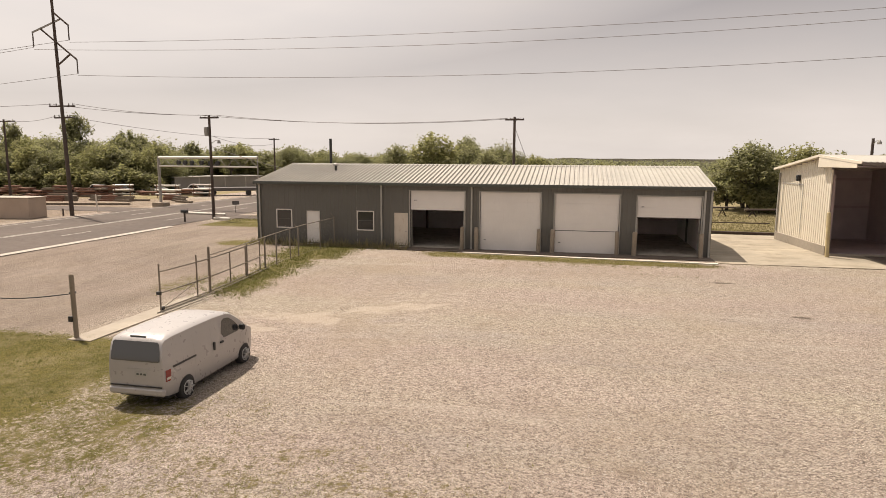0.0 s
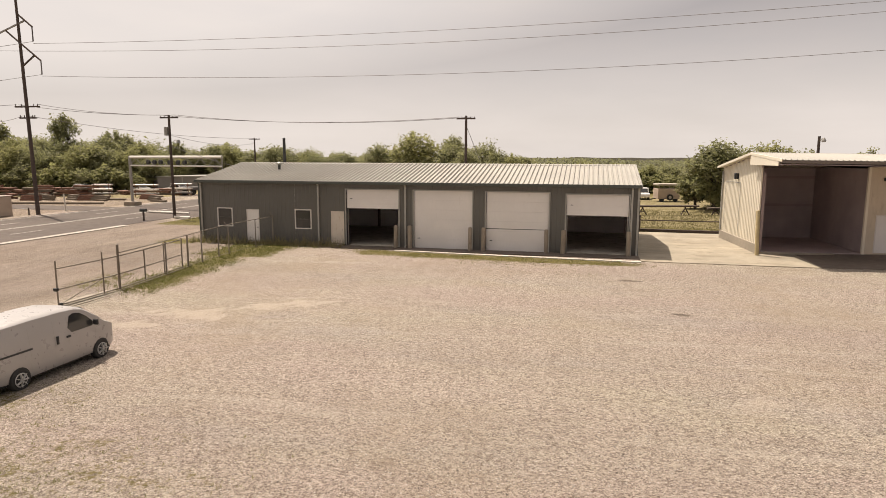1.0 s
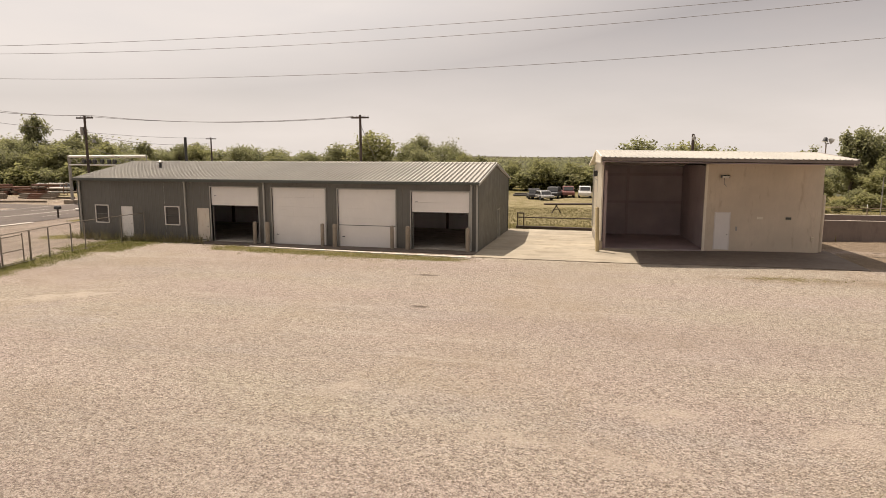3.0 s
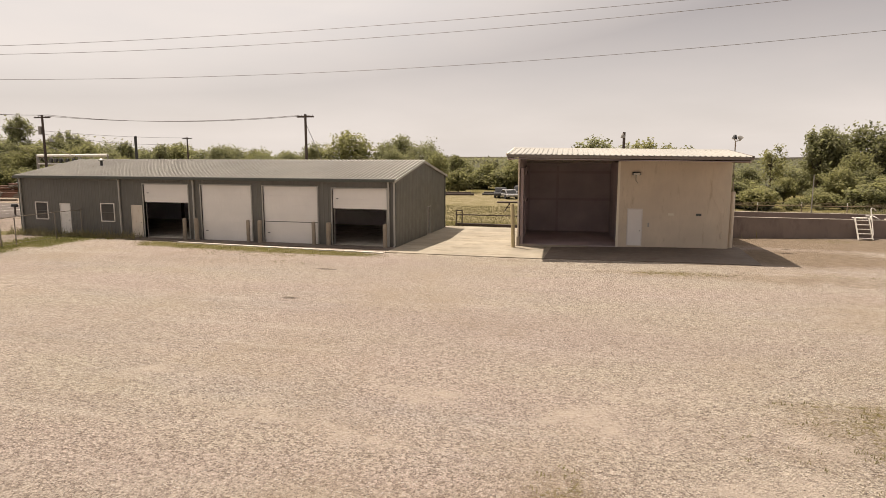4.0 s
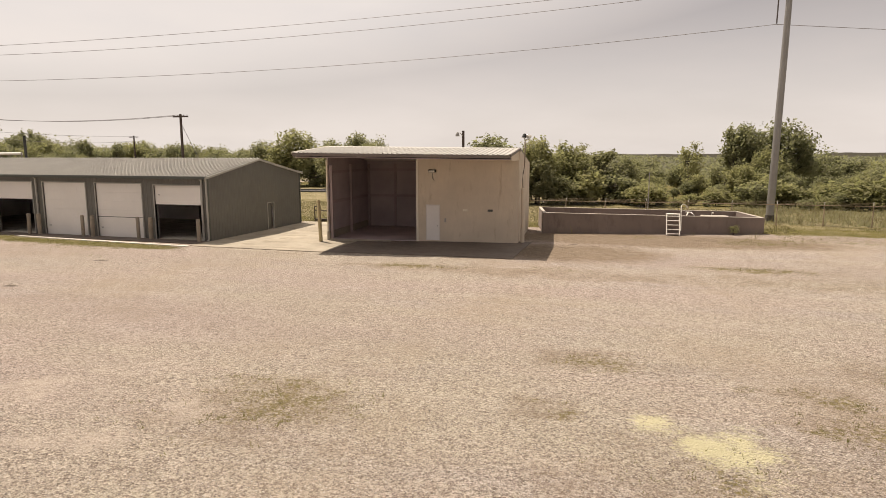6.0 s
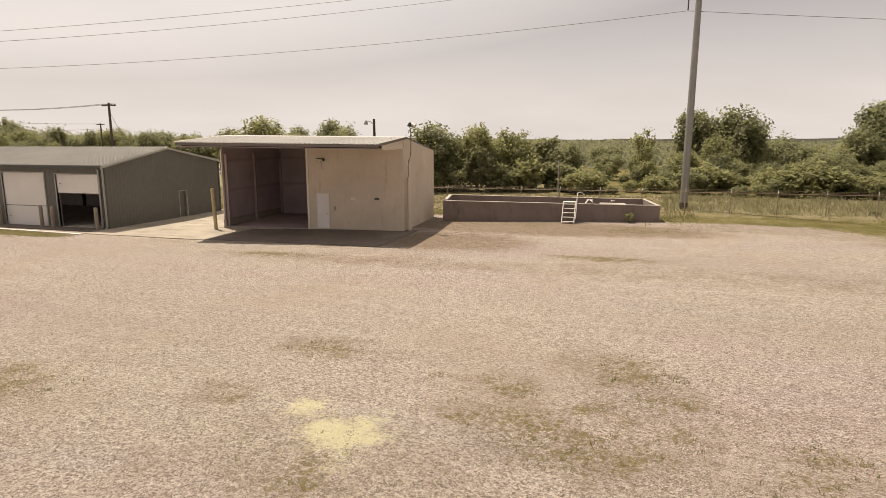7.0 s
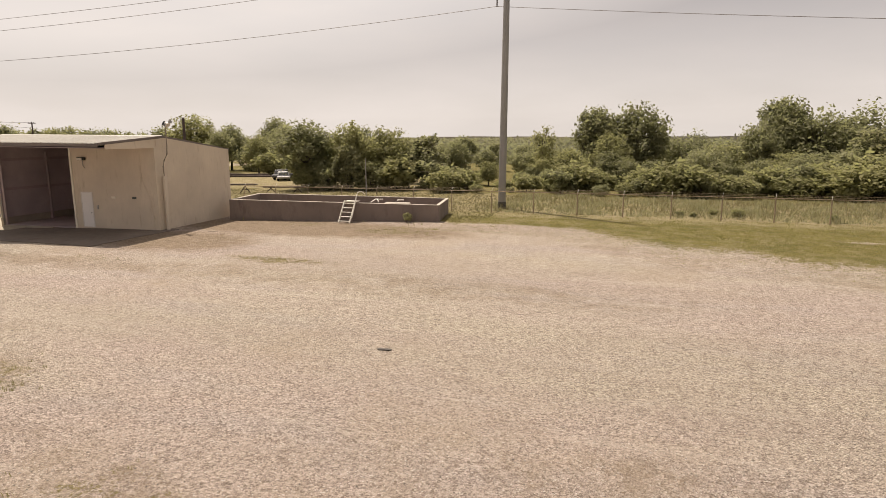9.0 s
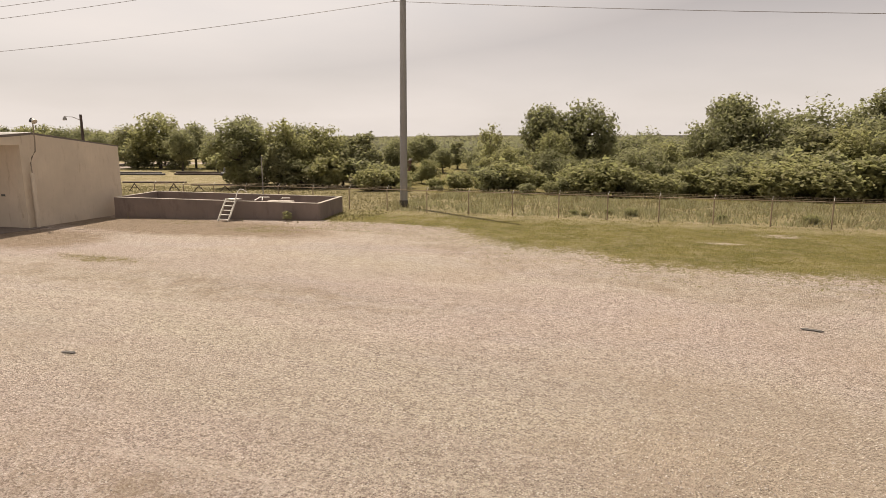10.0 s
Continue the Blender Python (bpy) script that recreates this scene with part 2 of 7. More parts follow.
    base = k.mix(patch("pale", 1.8, 7, 0.75, 1.2, 0.42, 0.8, 0.8, 0.9), base, k.mix(k.span(k.noise(11.0, 7, 0.85), 0.34, 0.66), (0.60, 0.485, 0.39), (0.90, 0.78, 0.655)))
    base = k.mix(patch("powder", 1.6, 8, 0.8, 2.2, 0.45, 0.95, 0.78, 2.4), base, (0.95, 0.88, 0.54))
    # low weeds, half dead, between the stones
    weed = k.mix(k.span(k.noise(6.0, 7, 0.8), 0.35, 0.65), (0.135, 0.115, 0.035), (0.40, 0.32, 0.13))
    base = k.mix(patch("weed", 1.1, 8, 0.75, 1.7, 0.56, 0.82, 0.9, 2.4), base, weed)
    base = k.mix(patch("oil", 2.2, 6, 0.7, 1.2, 0.5, 0.8, 0.75), base, (0.12, 0.09, 0.065))
    # grass: green, worn and dry
    g = k.mix(k.span(k.noise(0.35, 5), 0.3, 0.7), (0.215, 0.19, 0.048), (0.34, 0.28, 0.085))
    g = k.mix(k.span(k.noise(9.0, 7, 0.85), 0.38, 0.7), g, (0.09, 0.085, 0.028))
    g = k.mix(k.span(k.noise(0.9, 7, 0.75), 0.46, 0.74, 0, 0.75), g, (0.43, 0.35, 0.20))
    g = k.mix(patch("straw", 0.5, 6, 0.7, 0.8, 0.3, 0.7, 0.9), g, k.mix(k.span(k.noise(3.0, 6, 0.8), 0.3, 0.7), (0.42, 0.34, 0.18), (0.64, 0.54, 0.36)))
    base = k.mix(patch("grass", 1.6, 9, 0.82, 1.3, 0.42, 0.66, 1.0, 1.9), base, g)
    base = k.mix(1.0, base, (0.65, 0.642, 0.637), "MULTIPLY")
    h = k.math("ADD", k.cells(22.0, out="Distance"), k.math("MULTIPLY", k.noise(45.0, 4, 0.7), 0.8))
    h = k.math("ADD", h, k.math("MULTIPLY", lump, 1.0))
    k.bump(h, 1.0, 0.06)
    return k.done(base, 0.95, spec=0.15)


def make_leaf(name, a, b, c, through=0.5):
    k = Mat(name)
    col = k.mix(k.island(), a, b)
    col = k.mix(k.span(k.noise(0.45, 5, 0.65), 0.4, 0.66), col, c)
    col = k.mix(k.span(k.each(), 0, 1, 0, 0.5), col, tuple(x * 0.72 for x in a))
    k.done(col, 0.6, spec=0.15)
    tr = k.n.new("ShaderNodeBsdfTranslucent")
    k.l.new(k.mix(0.35, col, (0.33, 0.36, 0.13)), tr.inputs["Color"])
    mx = k.n.new("ShaderNodeMixShader")
    mx.inputs["Fac"].default_value = through
    k.l.new(k.b.outputs[0], mx.inputs[1])
    k.l.new(tr.outputs[0], mx.inputs[2])
    k.l.new(mx.outputs[0], k.n["Material Output"].inputs["Surface"])
    return k.m


def make_glass(name, tint):
    k = Mat(name)
    return k.done(tint, 0.06, 0.0, 0.8)


def make_chain_link():
    k = Mat("chain_link_wire")
    sep = k.n.new("ShaderNodeSeparateXYZ")
    k.l.new(k.pos, sep.inputs[0])
    along = k.math("ADD", sep.outputs[0], sep.outputs[1])
    lines = []
    for op in ("ADD", "SUBTRACT"):
        s = k.math("MULTIPLY", k.math(op, along, sep.outputs[2]), 1 / 0.075)
        f = k.math("ABSOLUTE", k.math("SUBTRACT", k.math("FRACT", s), 0.5))
        lines.append(k.math("LESS_THAN", f, 0.012))
    wire = k.math("MAXIMUM", *lines)
    k.done((0.36, 0.35, 0.33), 0.5, 0.7)
    tr = k.n.new("ShaderNodeBsdfTransparent")
    mx = k.n.new("ShaderNodeMixShader")
    k.l.new(wire, mx.inputs["Fac"])
    k.l.new(tr.outputs[0], mx.inputs[1])
    k.l.new(k.b.outputs[0], mx.inputs[2])
    k.l.new(mx.outputs[0], k.n["Material Output"].inputs["Surface"])
    return k.m


M_GROUND = make_ground()
M_ASPHALT = surface("worn_asphalt", (0.088, 0.066, 0.053), 0.9, vary=0.2, big=0.15, fine=3.0, stain=(0.115, 0.09, 0.073), bump=0.3, grain=90, stretch=(1.5, 0.15, 1))
M_LINE = surface("road_paint", (0.403, 0.377, 0.325), 0.8, vary=0.2, big=1.0, fine=8, stain=(0.163, 0.143, 0.124), stain_at=0.6)
M_CONCRETE = surface("pale_concrete", (0.315, 0.27, 0.215), 0.9, vary=0.2, big=0.35, fine=5.0, stain=(0.175, 0.143, 0.102), stain_at=0.55, bump=0.2, grain=50)
M_DRIVE = surface("stained_drive_concrete", (0.315, 0.270, 0.203), 0.9, vary=0.3, big=0.35, fine=3.0, stain=(0.153, 0.117, 0.072), stain_at=0.52, bump=0.25, grain=50, stretch=(0.45, 1.5, 1))
# whitened for the sunlit sill edge; also brightens the workshop floor
M_SILL = surface("lit_tone_concrete", (0.52, 0.47, 0.40), 0.9, vary=0.25, big=0.6, fine=5.0, stain=(0.24, 0.2, 0.13), stain_at=0.52, bump=0.2, grain=50)
# slab colour is darkened for the canopy's and the wall's shade
M_SLAB = surface("shade_toned_worn_slab", (0.140, 0.110, 0.087), 0.85, vary=0.2, big=0.4, fine=5.0, stain=(0.101, 0.073, 0.056), stain_at=0.55, bump=0.15)
M_GREEN = surface("green_painted_steel", (0.118, 0.112, 0.098), 0.55, vary=0.1, big=0.3, fine=3.0, stain=(0.145, 0.135, 0.115), stain_at=0.66, bump=0.03, stretch=(4, 4, 0.6), per=0.15)
M_ROOF = surface("galvanised_roof", (0.384, 0.360, 0.315), 0.5, 0.05, vary=0.12, big=0.25, fine=2.0, stain=(0.220, 0.188, 0.152), stain_at=0.62, bump=0.03, per=0.25)
M_TRIM_DARK = surface("dark_green_trim", (0.07, 0.075, 0.065), 0.5, vary=0.12, bump=0.02)
M_TRIM_GREY = surface("faded_grey_trim", (0.36, 0.345, 0.31), 0.5, vary=0.15, fine=6, stain=(0.25, 0.21, 0.17), bump=0.03)
M_DOOR_WHITE = surface("white_door_enamel", (0.74, 0.70, 0.66), 0.45, vary=0.06, big=0.6, fine=4, stain=(0.55, 0.49, 0.42), stain_at=0.64, bump=0.02, stretch=(3, 3, 0.7), per=0.12)
M_DOOR_DIRTY = surface("dirty_white_door", (0.60, 0.53, 0.44), 0.6, vary=0.1, big=0.8, fine=4, stain=(0.42, 0.26, 0.14), stain_at=0.6, bump=0.05, stretch=(2, 2, 0.8))
M_FRAME_WHITE = surface("white_window_frame", (0.68, 0.63, 0.58), 0.5, vary=0.08, bump=0.02)
M_PANE = make_glass("dark_window_pane", (0.035, 0.035, 0.035))
# lining is kept near white to lift the shaded workshop interior
M_INSIDE = surface("brightened_white_lining", (0.84, 0.77, 0.75), 0.8, vary=0.12, big=0.5, fine=4, stain=(0.52, 0.44, 0.41), bump=0.03)
M_GIRT = surface("rusty_red_girt", (0.21, 0.135, 0.12), 0.7, vary=0.2, bump=0.05)
# bay sheet and steel carry the mauve-grey tone of the shaded interior
M_BAY = surface("shade_toned_bay_sheet", (0.399, 0.327, 0.332), 0.75, vary=0.18, big=0.5, fine=4, stain=(0.272, 0.212, 0.212), bump=0.03)
M_BAY_STEEL = surface("shade_toned_bay_steel", (0.34, 0.265, 0.265), 0.7, vary=0.2, bump=0.05)
M_BEIGE = surface("beige_painted_block", (0.605, 0.512, 0.395), 0.8, vary=0.11, big=0.45, fine=2.5, stain=(0.46, 0.37, 0.265), stain_at=0.57, bump=0.08, grain=30, stretch=(3, 3, 0.7))
M_CREAM = surface("cream_steel_sheet", (0.718, 0.653, 0.533), 0.5, vary=0.08, big=0.4, fine=3, stain=(0.522, 0.435, 0.316), stain_at=0.64, bump=0.03, stretch=(3, 3, 0.6), per=0.06)
M_POST = surface("weathered_concrete_post", (0.281, 0.23, 0.174), 0.9, vary=0.2, big=1.2, fine=7, stain=(0.17, 0.128, 0.085), stain_at=0.56, bump=0.25, grain=40)
M_YELLOW = surface("faded_yellow_paint", (0.425, 0.34, 0.187), 0.7, vary=0.18, big=1.5, fine=8, stain=(0.289, 0.212, 0.128), stain_at=0.56, bump=0.1)
M_PIT = surface("stained_tank_concrete", (0.209, 0.163, 0.138), 0.9, vary=0.2, big=0.45, fine=3, stain=(0.143, 0.110, 0.094), stain_at=0.52, bump=0.25, grain=30, stretch=(1.320, 1.320, 0.550))
M_PIT_TOP = surface("bleached_concrete_rim", (0.396, 0.35, 0.29), 0.9, vary=0.15, big=1.0, fine=6, bump=0.15)
M_WHITE_STEEL = surface("white_painted_steel", (0.612, 0.57, 0.493), 0.5, vary=0.1, fine=9, stain=(0.357, 0.246, 0.145), stain_at=0.64, bump=0.03)
M_GANTRY = surface("bright_white_steel", (0.8, 0.77, 0.7), 0.4, vary=0.06, bump=0.02)
M_FENCE_POST = surface("rusted_tan_fence_pipe", (0.27, 0.20, 0.125), 0.7, 0.1, vary=0.2, fine=8, stain=(0.16, 0.10, 0.06), stain_at=0.58, bump=0.03)
M_KERB_WHITE = surface("bleached_concrete_edge", (0.39, 0.345, 0.295), 0.9, vary=0.15, big=0.8, fine=6.0, stain=(0.264, 0.224, 0.172), stain_at=0.6, bump=0.2, grain=50)
M_GATE = surface("rust_flecked_gate_pipe", (0.215, 0.18, 0.14), 0.6, 0.25, vary=0.2, fine=8, stain=(0.14, 0.09, 0.055), stain_at=0.57, bump=0.03)
M_GALV = surface("galvanised_pipe", (0.33, 0.31, 0.28), 0.5, 0.6, vary=0.15, fine=8, stain=(0.24, 0.16, 0.11), stain_at=0.6, bump=0.03)
M_POLE_STEEL = surface("grey_steel_pole", (0.281, 0.268, 0.251), 0.45, 0.5, vary=0.1, big=0.6, fine=3, bump=0.02)
M_FASCIA = surface("dark_brown_gutter", (0.158, 0.128, 0.109), 0.55, vary=0.15, stain=(0.270, 0.210, 0.165), bump=0.02)
M_POLE_BASE = surface("dark_pole_base", (0.07, 0.06, 0.05), 0.8, vary=0.2)
M_WOOD_POLE = surface("creosoted_pole_wood", (0.075, 0.055, 0.045), 0.9, vary=0.25, big=0.8, fine=5, bump=0.3, stretch=(8, 8, 0.6))
M_WIRE = plain("weathered_wire", (0.2, 0.185, 0.18), 0.6, 0.2)
M_INSUL = plain("brown_insulator", (0.09, 0.07, 0.06), 0.4)
M_CHAIN = make_chain_link()
M_RUST = surface("rust_red_steel", (0.168, 0.084, 0.056), 0.85, vary=0.25, fine=4, stain=(0.084, 0.049, 0.035), bump=0.2)
M_TIMBER = surface("grey_timber", (0.168, 0.133, 0.098), 0.9, vary=0.25, fine=5, bump=0.2)
M_LEAF = make_leaf("broad_leaves", (0.218, 0.215, 0.121), (0.345, 0.319, 0.181), (0.262, 0.253, 0.141), 0.56)
M_LEAF_LIGHT = make_leaf("young_leaves", (0.258, 0.248, 0.118), (0.369, 0.336, 0.170), (0.305, 0.287, 0.135), 0.56)
M_LEAF_DARK = make_leaf("cedar_leaves", (0.218, 0.210, 0.119), (0.342, 0.311, 0.179), (0.263, 0.249, 0.141), 0.55)
M_BARK = surface("bark", (0.10, 0.08, 0.06), 0.95, vary=0.3, fine=6, bump=0.5, grain=20)
M_BLADE = make_leaf("grass_blades", (0.185, 0.172, 0.045), (0.31, 0.262, 0.09), (0.235, 0.208, 0.06))
M_VERGE = make_leaf("verge_blades", (0.122, 0.118, 0.0352), (0.23, 0.205, 0.0768), (0.16, 0.15, 0.048))
M_WEED = make_leaf("yard_weed_blades", (0.142, 0.119, 0.043), (0.257, 0.204, 0.090), (0.190, 0.157, 0.057))
M_HAY = make_leaf("tall_grass_blades", (0.321, 0.300, 0.169), (0.491, 0.440, 0.297), (0.389, 0.355, 0.212))
M_STRAW = make_leaf("dry_weeds", (0.248, 0.205, 0.112), (0.322, 0.267, 0.161), (0.211, 0.18, 0.0868), 0.3)
M_VAN = surface("silver_white_car_paint", (0.40, 0.375, 0.36), 0.34, 0.2, vary=0.04, bump=0.0)
M_TYRE = plain("black_rubber", (0.03, 0.028, 0.026), 0.8)
M_RIM = plain("silver_wheel", (0.55, 0.53, 0.51), 0.4, 0.2)
M_BLACK = plain("black_plastic", (0.02, 0.02, 0.02), 0.5)
M_RED = plain("red_lamp_lens", (0.23, 0.035, 0.028), 0.2)
M_LAMP = plain("pale_lamp_glass", (0.62, 0.58, 0.5), 0.3)
M_DARK_BOX = surface("dark_trailer_sheet", (0.10, 0.09, 0.085), 0.7, vary=0.15)
M_GREY_BOX = surface("grey_shed_sheet", (0.216, 0.2, 0.184), 0.7, vary=0.12)
M_TAN_BOX = surface("tan_cabinet_paint", (0.405, 0.315, 0.247), 0.7, vary=0.1, stain=(0.338, 0.270, 0.203))

# ---- ground ----
def blob(x, y, cx, cy, rx, ry):
    return max(0.0, 1 - math.hypot((x - cx) / rx, (y - cy) / ry))


GRASS_EDGE = [(41.8, 58.2), (44, 58.8), (47, 59.6), (51, 57.6), (54, 54.6), (56.5, 52.6), (60, 52.2), (62.3, 50.0), (66, 49.6), (71, 49.9), (80, 49), (200, 46)]


def edge_y(x):
    for (ax, ay), (bx, by) in zip(GRASS_EDGE, GRASS_EDGE[1:]):
        if ax <= x <= bx:
            return ay + (by - ay) * (x - ax) / (bx - ax)
    return 1e9


# weedy patches in the gravel: centre and half widths
WEEDS = [(24.4, 23.5, 1.1, 0.7), (25.6, 23.1, 1.0, 0.6), (24.8, 22.2, 0.6, 0.5), (31.8, 28.2, 1.3, 0.6), (18.6, 18.8, 0.4, 0.5), (31.0, 24.4, 0.4, 0.4), (34.8, 21.4, 0.5, 0.4),
         (39.4, 29.1, 0.9, 0.8), (40.6, 27.8, 1.0, 0.7), (41.3, 27.2, 0.6, 0.4), (40.3, 26.1, 0.6, 0.5), (37.3, 26.9, 0.7, 0.5), (37.6, 25.2, 1.2, 0.6), (38.6, 24.4, 1.2, 0.9), (40.0, 23.7, 0.8, 0.8), (41.2, 24.8, 0.5, 0.4), (44.1, 24.7, 0.6, 0.4), (47.3, 25.8, 0.5, 0.4), (48.1, 25.8, 0.4, 0.3)]
# bare pale soil
SOIL = [(-8.6, 30.2, 1.0, 0.4), (-12.6, 28.7, 1.3, 0.3), (-14.9, 28.3, 0.7, 0.4), (-10.2, 29.5, 1.1, 0.5), (-11.9, 27.9, 1.2, 0.45), (-13.8, 26.4, 0.8, 0.5), (18.7, 22.3, 0.5, 0.7), (19.2, 21.4, 0.6, 0.3), (19.8, 24.2, 1.3, 0.4), (23.4, 22.0, 0.6, 0.7), (14.1, 20.0, 1.2, 0.4), (22.0, 20.2, 1.6, 0.5), (14.7, 22.6, 1.1, 0.7), (8.3, 22.0, 1.0, 0.8), (11.0, 20.8, 1.6, 0.5)]


def grass_at(x, y):
    g = 0.0
    # verge by the van, and the strip along the yard fence
    g = max(g, 0.95 * step(-13.0, -16.5, x) * step(25.0, 23.4, y) * step(-30, -26, x))
    if 27 < y < 46 and x > -21:
        w = 2.6 if y < 40 else 3.6
        g = max(g, 0.78 * step(w, w - 2.4, abs(x + 18.1)) * step(28.5, 33, y))
    # mown ground by the rear fence, and the fields
    if x > 41.8:
        g = max(g, 0.3 * step(edge_y(x) - 6, edge_y(x) - 1, y) + 0.7 * step(edge_y(x) - 2.0, edge_y(x) + 4.0, y))
    if y > 57:
        g = max(g, step(58.0, 59.5, y) * (1.0 if x > -34.5 else step(-58, -62, x) * step(80, 90, y) + 0.9 * step(75, 90, y) * step(-56, -58, x)))
    if -34.5 < x < -23:
        g = max(g, 0.85 * step(53, 55, y))
    # thin growth at the foot of the walls and in the gravel
    if 42.0 < y < 46 and -24 < x < 8:
        g = max(g, 0.7 * blob(x, y, -17, 45.2, 9, 2.2) + 0.8 * step(2.0, 0.3, abs(y - 42.9 + 0.06 * (x + 4))) * step(-13, -10, x) * step(8.5, 4, x))
    g = max(g, 0.52 * blob(x, y, -1.0, 41.8, 12, 3.0), 0.4 * blob(x, y, 2.5, 39.0, 4, 2.0))
    for cx, cy, rx, ry, a in ((-21.2, 33, 1.8, 3.4, 0.5), (-25, 45, 2.6, 2.2, 0.75), (-10, 14.5, 7, 4.5, 0.36), (-13.5, 17.5, 4.5, 4.5, 0.6), (-6, 11.5, 10, 3.6, 0.22), (43, 55.2, 8, 1.0, 0.5), (40, 53.5, 4, 1.6, 0.5), (33, 55, 4, 1.6, 0.4), (22.2, 40.5, 3.6, 0.9, 0.4), (38.7, 43.8, 4.2, 0.8, 0.42)):
        g = max(g, a * min(1, 1.8 * blob(x, y, cx, cy, rx, ry)))
    g -= 0.7 * min(1, 1.6 * max(blob(x, y, 69.6, 61.2, 2.6, 0.7), blob(x, y, 66.4, 57.4, 2.0, 0.5)))
    if x < -75 or y > 135 or x > 120 or y < -40:
        g = 1.0
    return g


def weed_at(x, y):
    """Straggling weeds in the gravel."""
    g = 0.0
    wx, wy = x + 1.5 * noise.noise((x * 0.6, y * 0.6, 3)) + 0.8 * noise.noise((x * 1.9, y * 1.9, 6)), y + 1.0 * noise.noise((x * 0.6, y * 0.6, 11)) + 0.7 * noise.noise((x * 1.9, y * 1.9, 15))
    for cx, cy, rx, ry in WEEDS:
        if abs(x - cx) < 2.4 * rx + 1.8 and abs(y - cy) < 2.4 * ry + 1.8:
            g = max(g, 0.62 * step(0, 0.8, blob(wx, wy, cx, cy, 1.8 * rx + 0.6, 1.8 * ry + 0.5)))
    for cx, cy, rx, ry, a in ((-8, 15.5, 8, 4.5, 0.5), (-11, 19, 4, 3, 0.45), (-3, 13, 8, 3, 0.36), (36, 22, 8, 5, 0.3), (24, 22, 6, 4, 0.28), (44, 24, 7, 3.5, 0.3), (38.7, 43.7, 5.2, 1.2, 0.75), (22.2, 40.6, 4.2, 1.1, 0.7), (29.5, 41.6, 3.6, 1.0, 0.5)):
        g = max(g, a * min(1, 1.6 * blob(x, y, cx, cy, rx, ry)))
    return g


def axis_steps(a, b, near, far0, far1):
    inner = list(np.arange(a, b + near, near))
    lo = [a - d for d in np.geomspace(4, far0, 22)][::-1]
    hi = [inner[-1] + d for d in np.geomspace(4, far1, 22)]
    return lo + inner + hi


